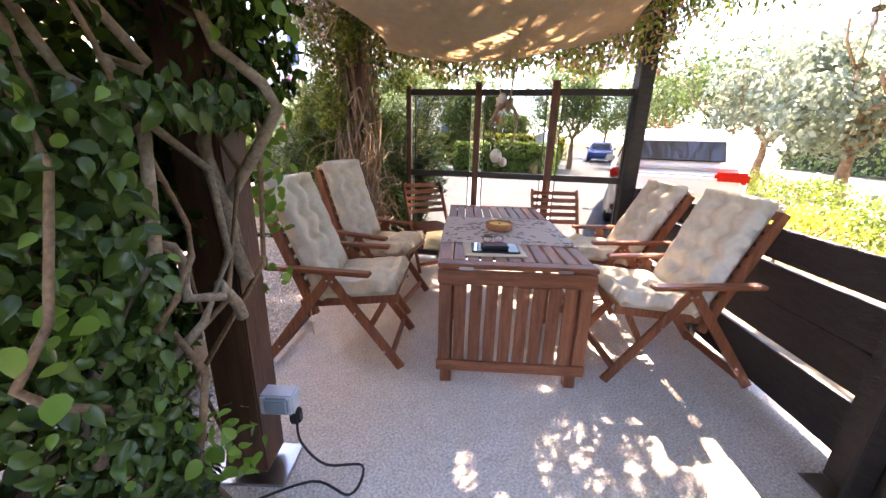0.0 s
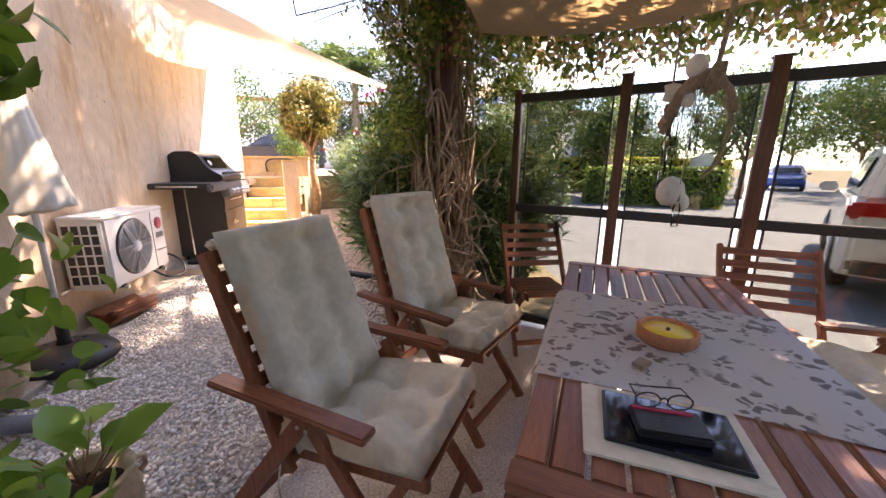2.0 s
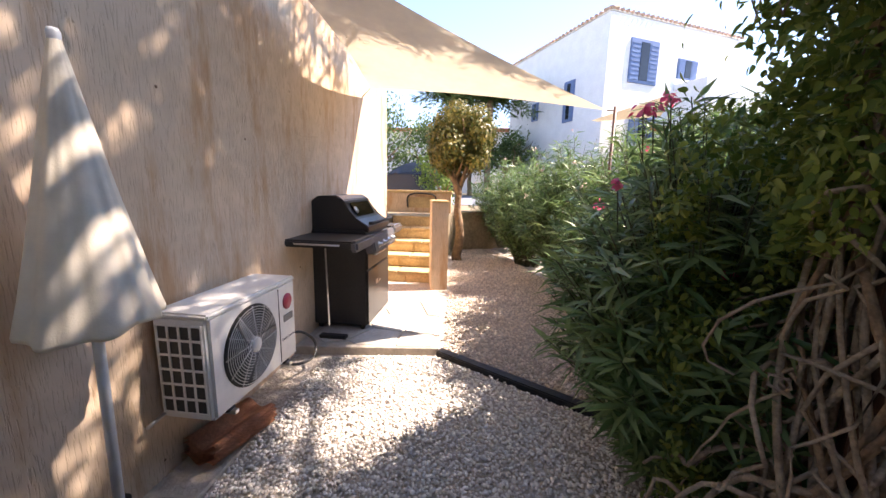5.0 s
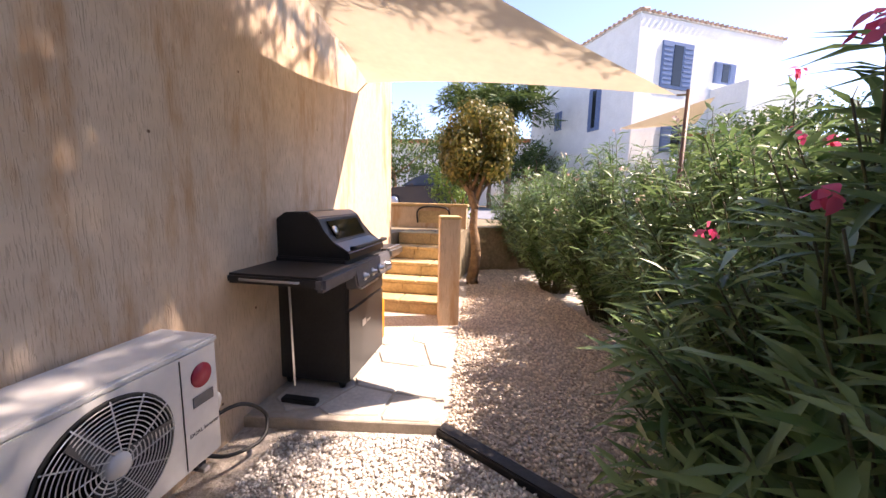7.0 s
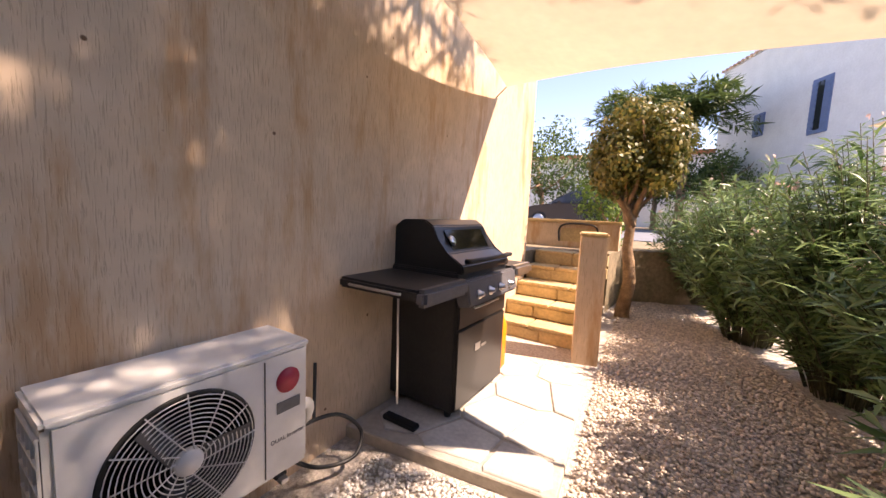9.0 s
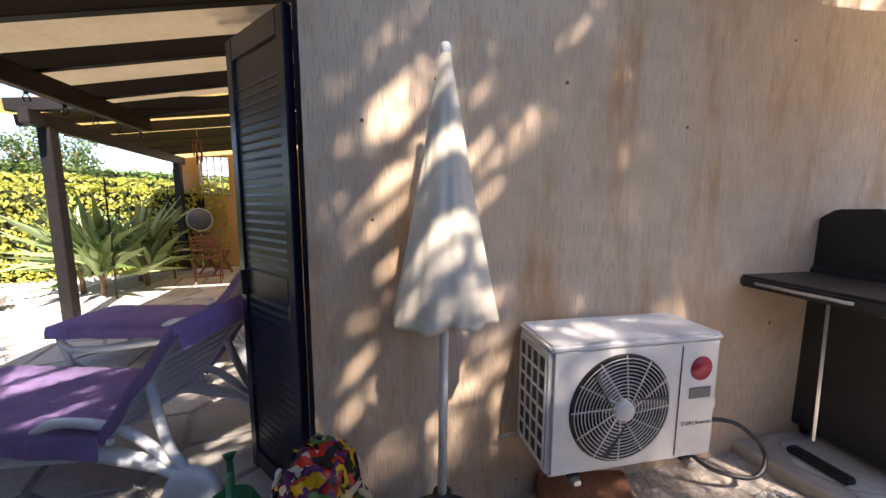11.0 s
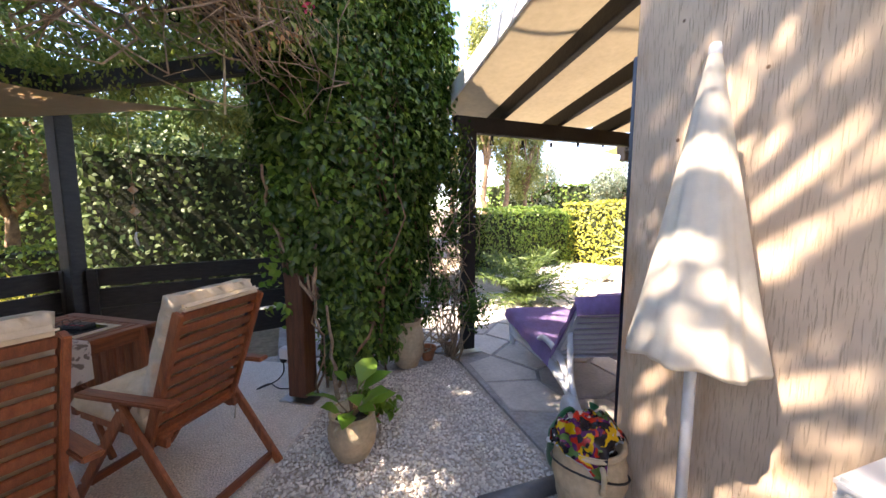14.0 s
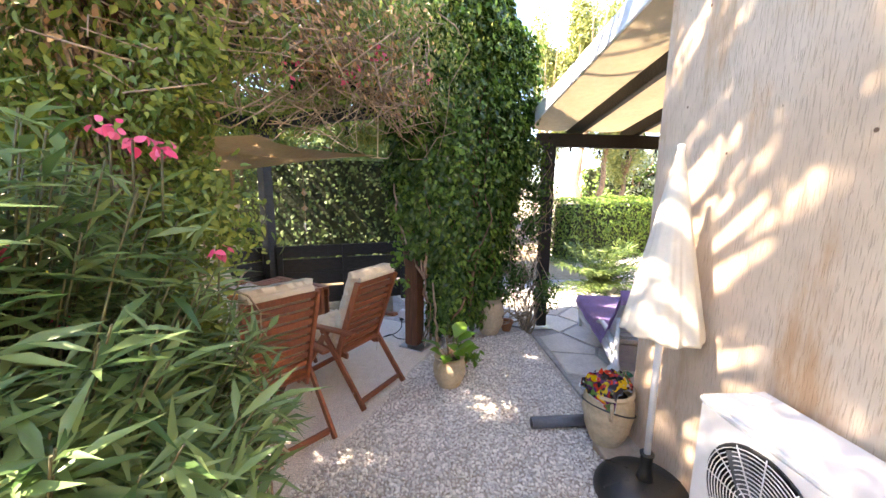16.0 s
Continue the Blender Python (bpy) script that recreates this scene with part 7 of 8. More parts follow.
# ---- sun loungers ----
def towel_bm(x0, x1, w, z, drop):
    bm = bmesh.new()
    rows = []
    for i in range(17):
        s = i / 16
        x = x0 + (x1 - x0) * s
        row = []
        for y, dz in ((-w - 0.02, -drop), (-w - 0.015, -drop * 0.5), (-w, 0.0), (-w * 0.5, 0.004), (0, 0.006), (w * 0.5, 0.004), (w, 0.0), (w + 0.015, -drop * 0.5), (w + 0.02, -drop)):
            row.append(bm.verts.new((x, y + 0.01 * noise.noise((x * 6, y * 3, 1)), z + dz + 0.012 * noise.noise((x * 7, y * 7, 3)))))
        rows.append(row)
    for a, b in zip(rows, rows[1:]):
        for k in range(8):
            f = bm.faces.new((a[k], a[k + 1], b[k + 1], b[k]))
            f.smooth = True
    bmesh.ops.solidify(bm, geom=bm.faces[:], thickness=0.006)
    return bm


def lounger(m, label, towel_label):
    """Local x runs from the foot to the wheel end."""
    t = thing("sun_lounger", m, label, "lounger", "sun loungers")
    for s in (1, -1):
        y = s * 0.30
        part("side_rail", add_tube(bmesh.new(), [(0.02, y, 0.315), (0.06, y, 0.20), (0.14, y, 0.145), (0.40, y, 0.155), (0.85, y, 0.22), (1.20, y, 0.27), (1.52, y, 0.22), (1.70, y, 0.12)], [0.022, 0.028, 0.03, 0.032, 0.036, 0.04, 0.036, 0.03], 8), M_WHITE_PLASTIC, t)
        part("seat_edge", bar_bm((0.0, y, 0.33), (1.30, y, 0.33), 0.04, 0.05, 0.012), M_WHITE_PLASTIC, t)
        part("armrest", tube_bm(bent([(0.82, y, 0.25), (1.02, y, 0.40), (1.36, y, 0.38), (1.58, y, 0.22)]), 0.024, 8), M_WHITE_PLASTIC, t)
        part("front_leg", tube_bm([(0.03, y, 0.33), (0.07, y, 0.16), (0.13, y, 0.0)], [0.028, 0.026, 0.024], 8), M_WHITE_PLASTIC, t)
        part("back_strut", tube_bm(bent([(1.47, y * 0.9, 0.60), (1.56, y, 0.32), (1.66, y, 0.16)]), 0.022, 8), M_WHITE_PLASTIC, t)
        wh = part("wheel", lathe_bm([(0.0, -0.035), (0.09, -0.035), (0.115, -0.028), (0.125, -0.02), (0.125, 0.02), (0.115, 0.028), (0.09, 0.035), (0.05, 0.03), (0.0, 0.03)], 28), M_WHITE_PLASTIC, t)
        wh.matrix_basis = pose(1.70, y + s * 0.05, 0.125, 90, 0, 0)
    for k in range(13):
        part("seat_slat", box_bm((0.06 + 0.1 * k, 0, 0.34), (0.07, 0.58, 0.016), None, 0.005), M_WHITE_PLASTIC, t)
    b0, b1 = Vector((1.26, 0, 0.34)), Vector((1.66, 0, 0.86))
    back = part("backrest", bar_bm(b0 + Vector((0, 0.28, 0)), b1 + Vector((0, 0.28, 0)), 0.045, 0.035, 0.01), M_WHITE_PLASTIC, t)
    part("stile", bar_bm(b0 - Vector((0, 0.28, 0)), b1 - Vector((0, 0.28, 0)), 0.045, 0.035, 0.01), M_WHITE_PLASTIC, back)
    for k in range(9):
        p = b0.lerp(b1, 0.08 + 0.105 * k)
        part("back_slat", box_bm(p, (0.05, 0.54, 0.014), pose(0, 0, 0, 0, -52.4, 0).to_3x3(), 0.005), M_WHITE_PLASTIC, back)
    tw = thing("beach_towel", m, towel_label, "towel", "purple towels")
    part("seat_cloth", towel_bm(-0.03, 1.27, 0.33, 0.362, 0.10), M_PURPLE, tw)
    bc = part("back_cloth", towel_bm(0.0, 0.66, 0.32, 0.03, 0.06), M_PURPLE, tw)
    bc.matrix_basis = Matrix.Translation((1.265, 0, 0.345)) @ pose(0, 0, 0, 0, -52.4, 0)
    tp = part("top_fold", towel_bm(0.0, 0.12, 0.32, 0.01, 0.03), M_PURPLE, tw)
    tp.matrix_basis = Matrix.Translation((1.665, 0, 0.90)) @ pose(0, 0, 0, 0, 60, 0)
    return t


lounger(yaw_at(-0.59, 2.51, 0.0, 76), "white plastic sun lounger with raised back on the paving", "purple towel draped over the lounger")
lounger(yaw_at(-2.05, 2.25, 0.0, 80), "second white plastic sun lounger under the veranda", "purple towel on the second lounger")

can = thing("watering_can", yaw_at(0.36, 4.30, 0.0, 200), "green plastic watering can beside the shutter", "watering can")
part("body", lathe_bm([(0.0, 0.0), (0.11, 0.0), (0.12, 0.03), (0.11, 0.18), (0.085, 0.23), (0.075, 0.235), (0.07, 0.2), (0.0, 0.2)], 24), M_GREEN_PLASTIC, can)
part("handle", tube_bm(bent([(-0.10, 0, 0.10), (-0.15, 0, 0.2), (-0.10, 0, 0.31), (0.0, 0, 0.33), (0.07, 0, 0.27), (0.08, 0, 0.22)]), 0.014, 8), M_GREEN_PLASTIC, can)
part("spout", tube_bm([(0.09, 0, 0.06), (0.18, 0, 0.14), (0.26, 0, 0.24)], [0.024, 0.018, 0.013], 9), M_GREEN_PLASTIC, can)
part("rose", lathe_bm([(0.013, 0.0), (0.032, 0.03), (0.0, 0.034)], 14), M_GREEN_PLASTIC, can).matrix_basis = pose(0.255, 0, 0.235, 0, 45, 0)

# ---- garden beyond the veranda ----
bowl = thing("stone_bowl", pose(-3.75, -0.1, 0.0), "shallow pale stone bowl on the gravel", "bowl")
part("dish", lathe_bm([(0.0, 0.0), (0.16, 0.0), (0.25, 0.08), (0.28, 0.17), (0.27, 0.2), (0.24, 0.19), (0.2, 0.12), (0.0, 0.1)], 30), M_FLAG, bowl)
for k in range(9):
    rb = bmesh.new()
    bmesh.ops.create_icosphere(rb, subdivisions=2, radius=0.07)
    for v in rb.verts:
        v.co *= 1 + 0.3 * noise.noise(v.co * 9 + Vector((k, 0, 0)))
        v.co.z *= 0.7
    rk = solid("garden_stone", rb, M_FLAG, "rounded pale stone edging the garden", "stone", group="edging stones")
    rk.location = (-3.45 + 0.25 * math.cos(k * 0.9), -0.15 + 0.3 * math.sin(k * 1.9) - 0.05, 0.03) if k < 5 else (-4.3 - 0.35 * (k - 5), -1.9 + 0.25 * (k - 5), 0.03)

fanm = thing("standing_fan", yaw_at(-6.4, 1.45, 0, 40), "white pedestal fan against the ochre wall", "fan")
part("foot", lathe_bm([(0.0, 0.0), (0.2, 0.0), (0.19, 0.03), (0.03, 0.05), (0.0, 0.05)], 20), M_WHITE_PLASTIC, fanm)
part("pole", tube_bm([(0, 0, 0.04), (0, 0, 1.1)], 0.014, 8), M_WHITE_PLASTIC, fanm)
cage = part("cage", lathe_bm([(0.0, -0.06), (0.15, -0.05), (0.22, 0.0), (0.15, 0.05), (0.0, 0.06)], 26), M_GREY_PLASTIC, fanm, "round grey cage")
cage.matrix_basis = pose(0, 0, 1.06, 90, 0, 60)
part("cage_rim", tube_bm([(0.225 * math.cos(a), 0.225 * math.sin(a), 0) for a in [6.28 * k / 26 for k in range(27)]], 0.012, 6), M_WHITE_PLASTIC, cage)
folding_chair(yaw_at(-5.0, 2.1, 0, 200), "dark wooden chair on the far veranda")
folding_chair(yaw_at(-5.9, 1.75, 0, 150), "dark wooden chair on the far veranda by the fan")
chm = thing("tube_chime", pose(-4.13, 2.45, 0), "brown bamboo wind chime under the rafters", "wind chime")
part("top_disc", lathe_bm([(0.0, 2.27), (0.06, 2.27), (0.06, 2.29), (0.0, 2.29)], 14), M_BROWN_POST, chm)
for k in range(5):
    a = 1.256 * k
    part("tube", tube_bm([(0.05 * math.cos(a), 0.05 * math.sin(a), 2.25), (0.05 * math.cos(a), 0.05 * math.sin(a), 1.95 + 0.03 * k)], 0.012, 7), M_BROWN_POST, chm)
part("string", tube_bm([(0, 0, 2.29), (0, 0, 2.56)], 0.004, 4), M_ROPE, chm)
for x, y, h in ((-4.2, 1.2, 1.75), (-5.6, 1.3, 1.7)):
    tt = thing("spindle_post", pose(x, y, 0), "tall dark turned garden ornament on a stake", "ornament", "turned stakes")
    part("stake", tube_bm([(0, 0, 0), (0, 0, h)], 0.012, 7), M_BLACK_WOOD, tt)
    for k in range(9):
        part("disc", lathe_bm([(0.0, -0.012), (0.05, 0.0), (0.0, 0.012)], 12, (0, 0, h - 0.08 - 0.09 * k)), M_BLACK_WOOD, tt)
M_SPIKY = leaf_material("spiky_leaves", (0.12, 0.2, 0.06), (0.4, 0.5, 0.24), 0.4, 0.25)
for x, y in ((-4.5, 0.85), (-5.1, 1.12), (-4.7, 0.45), (-5.6, 0.75)):
    t_ = thing("yucca", pose(x, y, 0), "upright clump of long spiky grey-green leaves", "plant", "spiky plants")
    rng = np.random.default_rng(int(-x * 100))
    n = 70
    a = rng.uniform(0, 6.28, n)
    up = rng.uniform(0.4, 1.45, n)
    along = np.column_stack((np.cos(a) * np.cos(up), np.sin(a) * np.cos(up), np.sin(up)))
    base = np.column_stack((0.12 * np.cos(a), 0.12 * np.sin(a), rng.uniform(0.2, 0.75, n)))
    part("stalk", stems_bm([[(0, 0, -0.02), (0.02, 0.01, 0.35), (0.0, 0.02, 0.75)]], 0.06, 0.03, 8), M_BARK, t_, "stubby brown trunk")
    leaves("foliage", M_SPIKY, base, np.column_stack((-np.cos(a) * np.sin(up), -np.sin(a) * np.sin(up), np.cos(up))), 0.85, LEAF_LONG, along, int(-x * 50), t_)
for x, y in ((-1.95, 0.75), (-3.6, 1.0)):
    t_ = thing("solar_lamp", pose(x, y, 0), "slim dark solar garden lamp on a spike", "garden lamp", "garden lamps")
    part("stem", tube_bm([(0, 0, 0), (0, 0, 0.34)], 0.008, 7), M_BLACK_PLASTIC, t_)
    part("head", lathe_bm([(0.0, 0.34), (0.03, 0.34), (0.035, 0.39), (0.0, 0.40)], 14), M_BLACK_PLASTIC, t_)
for k in range(9):
    bulb(0.0 - 0.36 * k, 2.53 - 0.016 * k, 2.16 - 0.025 * math.sin(k * 1.1))

# far house behind the hedge and tall trees
nh = thing("neighbour_house", yaw_at(-20, 3.5, 0, 0), "white neighbouring house with an arched window and a pergola", "house")
part("wall", box_bm((0, 0, 2.4), (5, 9, 4.8), None, 0.02), M_WHITE_WALL, nh)
part("roof", box_bm((0, 0, 4.9), (5.6, 9.6, 0.25), None, 0.02), M_TERRACOTTA, nh)
nw = part("window", box_bm((2.51, -1.4, 3.0), (0.06, 1.0, 1.4), None, 0.02), material("blue_grey_glazing", (0.25, 0.32, 0.4), 0.2, 0.05, 5), nh, "arched blue-grey window")
part("arch", lathe_bm([(0.0, 0.0), (0.5, 0.0), (0.5, 0.06), (0.0, 0.06)], 24), material("blue_grey_arch", (0.25, 0.32, 0.4), 0.2, 0.05, 5), nw).matrix_basis = pose(2.48, -1.4, 3.7, 0, 90, 0)
pg = thing("roof_pergola", pose(-16.6, 0.8, 0), "brown timber pergola on the neighbour's terrace", "pergola")
for x in (0, 2.2):
    for y in (0, 3.2):
        part("post", box_bm((x, y, 1.9), (0.14, 0.14, 3.8), None, 0.01), M_BROWN_POST, pg)
for k in range(9):
    part("slat", box_bm((1.1, -0.2 + 0.45 * k, 3.85), (3.0, 0.1, 0.1), None, 0.01), M_BROWN_POST, pg)
for k in range(12):
    part("lattice", bar_bm((2.25, 0.0 + 0.28 * k, 2.4), (2.25, 0.28 + 0.28 * k, 3.0), 0.02, 0.04, 0.0), M_BROWN_POST, pg)
    part("lattice", bar_bm((2.28, 0.28 + 0.28 * k, 2.4), (2.28, 0.0 + 0.28 * k, 3.0), 0.02, 0.04, 0.0), M_BROWN_POST, pg)
M_POPLAR = leaf_material("poplar_leaves", (0.16, 0.2, 0.05), (0.42, 0.42, 0.14), 0.5, 0.4)
for k, (x, y, r, h, mat) in enumerate(((-5.4, -9.0, 1.2, 11.5, M_POPLAR), (-6.8, -9.6, 1.2, 11.0, M_POPLAR), (-4.0, -9.6, 1.2, 10.0, M_POPLAR), (-1.2, -10.0, 1.7, 9.0, M_TREE_LEAF), (-8.6, -11.0, 1.3, 8.5, M_POPLAR), (-11, -14, 2.2, 5.6, M_OLIVE_LEAF), (-14, -10, 2.0, 4.6, M_OLIVE_LEAF), (0.8, -9, 2.0, 9.0, M_TREE_LEAF), (-18, -9, 2.4, 5.2, M_TREE_LEAF))):
    round_tree("tall_tree", pose(x, y, 0), h * 0.3, (0, 0, h * 0.58), (r, r, h * 0.42), 12000, 0.15, mat, 130 + k, "tall sunlit pale-trunked tree behind the hedge" if mat == M_POPLAR else "green tree far behind the hedge", "tree", 8, 0.14, LEAF_OVAL, 40, 0.3, -0.1)

# ---- street side beyond the glass screen ----
structure("road", prism_bm([(3.62, 5.45), (5.45, 3.72), (6.4, 4.0), (12.0, 6.2), (60, 42), (40, 60), (8.0, 18), (5.1, 12), (4.75, 7.0), (4.3, 6.2)], -0.2, -0.035), M_ASPHALT, "pale sun-bleached asphalt road", "road")
M_CAR_WHITE = material("white_car_paint", (0.72, 0.73, 0.74), 0.25, 0.02, 2, coat=0.6)
M_CAR_BLUE = material("blue_car_paint", (0.02, 0.06, 0.28), 0.25, 0.02, 2, coat=0.6)
M_CAR_DARK = material("dark_car_paint", (0.025, 0.028, 0.035), 0.25, 0.02, 2, coat=0.6)
M_TAIL = material("red_lamp_plastic", (0.5, 0.012, 0.01), 0.2, 0.05, 6)
M_CAR_GLASS = material("dark_car_glass", (0.02, 0.025, 0.03), 0.05, 0.02, 3)
M_TYRE = material("tyre_rubber", (0.02, 0.02, 0.02), 0.8, 0.1, 20)


def car(m, paint, label):
    """Local x points to the front; the tail is at x = -2.1."""
    t = thing("parked_car", m, label, "car", "parked cars")
    low = [(-2.10, 0.35), (-2.14, 0.62), (-2.08, 0.88), (-1.75, 0.98), (0.75, 0.96), (1.55, 0.86), (2.05, 0.70), (2.12, 0.45), (2.05, 0.28), (-2.0, 0.24)]
    bm = bmesh.new()
    n = len(low)
    rings = [[bm.verts.new((x * k, y, z)) for x, z in low] for y, k in ((-0.88, 0.965), (-0.80, 1.0), (0.80, 1.0), (0.88, 0.965))]
    for r0, r1 in zip(rings, rings[1:]):
        for i in range(n):
            f = bm.faces.new((r0[i], r0[(i + 1) % n], r1[(i + 1) % n], r1[i]))
    bm.faces.new(rings[0])
    bm.faces.new(rings[-1][::-1])
    bmesh.ops.bevel(bm, geom=bm.edges[:], offset=0.03, segments=2, affect="EDGES", clamp_overlap=True)
    body = part("body", bm, paint, t)
    top = [(-1.98, 0.94), (-1.55, 1.42), (-1.2, 1.50), (-0.1, 1.49), (0.25, 1.40), (0.95, 0.95)]
    bm = bmesh.new()
    rings = [[bm.verts.new((x, y * (1 - 0.18 * (z - 0.94) / 0.56), z)) for x, z in top] for y in (-0.82, 0.82)]
    n = len(top)
    for i in range(n):
        bm.faces.new((rings[0][i], rings[0][(i + 1) % n], rings[1][(i + 1) % n], rings[1][i]))
    bm.faces.new(rings[0])
    bm.faces.new(rings[1][::-1])
    bmesh.ops.bevel(bm, geom=bm.edges[:], offset=0.05, segments=2, affect="EDGES", clamp_overlap=True)
    part("cabin", bm, paint, t)
    part("rear_window", box_bm((-1.79, 0, 1.19), (0.02, 1.2, 0.36), pose(0, 0, 0, 0, 42, 0).to_3x3(), 0.01), M_CAR_GLASS, t, "dark rear window")
    part("windscreen", box_bm((0.62, 0, 1.19), (0.02, 1.25, 0.5), pose(0, 0, 0, 0, -56, 0).to_3x3(), 0.01), M_CAR_GLASS, t, "dark windscreen")
    for s in (1, -1):
        part("side_window", box_bm((-0.95, s * 0.765, 1.2), (0.95, 0.02, 0.32), pose(0, 0, 0, s * 16, 0, 0).to_3x3(), 0.02), M_CAR_GLASS, t, "dark side window")
        part("side_window", box_bm((-0.02, s * 0.765, 1.2), (0.75, 0.02, 0.32), pose(0, 0, 0, s * 16, 0, 0).to_3x3(), 0.02), M_CAR_GLASS, t, "dark side window")
        part("tail_light", box_bm((-2.04, s * 0.68, 0.86), (0.14, 0.40, 0.15), None, 0.03), M_TAIL, t, "red tail light")
        part("headlight", box_bm((2.0, s * 0.64, 0.66), (0.1, 0.36, 0.12), None, 0.03), M_GLASS_CLEAR, t, "clear headlight")
        part("mirror", box_bm((0.55, s * 0.98, 1.0), (0.12, 0.2, 0.13), None, 0.03), paint, t)
        for x in (-1.3, 1.3):
            w = part("wheel", lathe_bm([(0.0, -0.1), (0.22, -0.1), (0.30, -0.09), (0.32, -0.05), (0.32, 0.05), (0.30, 0.09), (0.0, 0.09)], 26), M_TYRE, t)
            w.matrix_basis = pose(x, s * 0.80, 0.32, 90, 0, 0)
            part("rim", lathe_bm([(0.0, -0.02), (0.20, -0.02), (0.215, 0.0), (0.20, 0.015), (0.0, 0.02)], 20, (0, 0, -s * 0.1)), M_STEEL, w, "alloy rim")
    part("number_plate", box_bm((-2.135, 0, 0.64), (0.02, 0.52, 0.11), None, 0.003), M_WHITE_PLASTIC, body, "plain pale number plate")
    part("bumper", box_bm((-2.08, 0, 0.36), (0.14, 1.6, 0.16), None, 0.04), M_BLACK_PLASTIC, body, "black lower bumper")
    return t


car(yaw_at(9.27, 5.68, -0.035, 33.3) @ Matrix.Diagonal((1, 1, 1.06, 1)), M_CAR_WHITE, "white hatchback parked at the roadside")
car(yaw_at(27.5, 20.5, -0.035, 215), M_CAR_BLUE, "blue car parked far down the road")
car(yaw_at(-1.6, 20.5, 1.0, 190), M_CAR_DARK, "dark car parked above the steps")

hedge("boxed_hedge", (10.2, 14.6), (13.6, 12.4), 1.0, 1.25, 3500, 0.10, M_HEDGE, 151, "clipped green hedge across the road")
hedge("boxed_hedge", (8.0, 19.5), (24.0, 21.5), 1.2, 1.7, 7000, 0.16, M_HEDGE_SUNLIT, 152, "tall sunlit hedge along the far side of the road")
structure("wall_across_road", prism_bm([(13.8, 13.0), (18.5, 18.2), (18.3, 18.4), (13.6, 13.2)], -0.1, 1.7), M_WHITE_WALL, "pale garden wall across the road", "wall")
for k, (x, y, r, h, mat) in enumerate(((24, 14, 3.0, 6.5, M_TREE_LEAF), (20, 9.5, 2.6, 6.0, M_TREE_LEAF), (17, 6.8, 2.3, 5.0, M_OLIVE_LEAF), (14.0, 4.2, 2.2, 4.6, M_OLIVE_LEAF), (16, 1.5, 2.8, 6.0, M_TREE_LEAF), (12.5, 1.6, 1.9, 4.2, M_OLIVE_LEAF), (29, 18, 3.4, 7, M_TREE_LEAF), (34, 25, 4, 8, M_TREE_LEAF), (22, 3, 3.5, 7.5, M_TREE_LEAF))):
    round_tree("roadside_tree", pose(x, y, 0), h * 0.3, (0, 0, h * 0.6), (r, r, h * 0.4), 9500, 0.17, mat, 160 + k, "silvery olive tree by the road" if mat == M_OLIVE_LEAF else "dense dark green tree by the road", "tree", 7, 0.13)
for k, (x, y, r, h) in enumerate(((7.2, 3.1, 0.9, 0.75), (8.4, 2.6, 1.0, 0.8), (6.6, 1.9, 0.8, 0.7), (10.0, 3.6, 1.1, 0.95), (11.6, 4.6, 1.1, 0.9), (9.3, 1.2, 1.2, 0.9), (5.6, 0.6, 0.9, 0.7), (7.4, -0.2, 1.2, 0.9))):
    round_tree("low_shrub", pose(x, y, 0), h * 0.35, (0, 0, h * 0.55), (r, r, h * 0.5), 2600, 0.055, M_HEDGE_SUNLIT if k % 2 == 0 else M_HEDGE, 180 + k, "low bushy green shrub beyond the fence", "shrub", 6, 0.02, LEAF_OVAL, 24, 0.5, -0.4)

# tall pine whose crown shades the dining place
M_PINE = leaf_material("pine_needles", (0.06, 0.11, 0.02), (0.24, 0.26, 0.06), 0.55, 0.3)


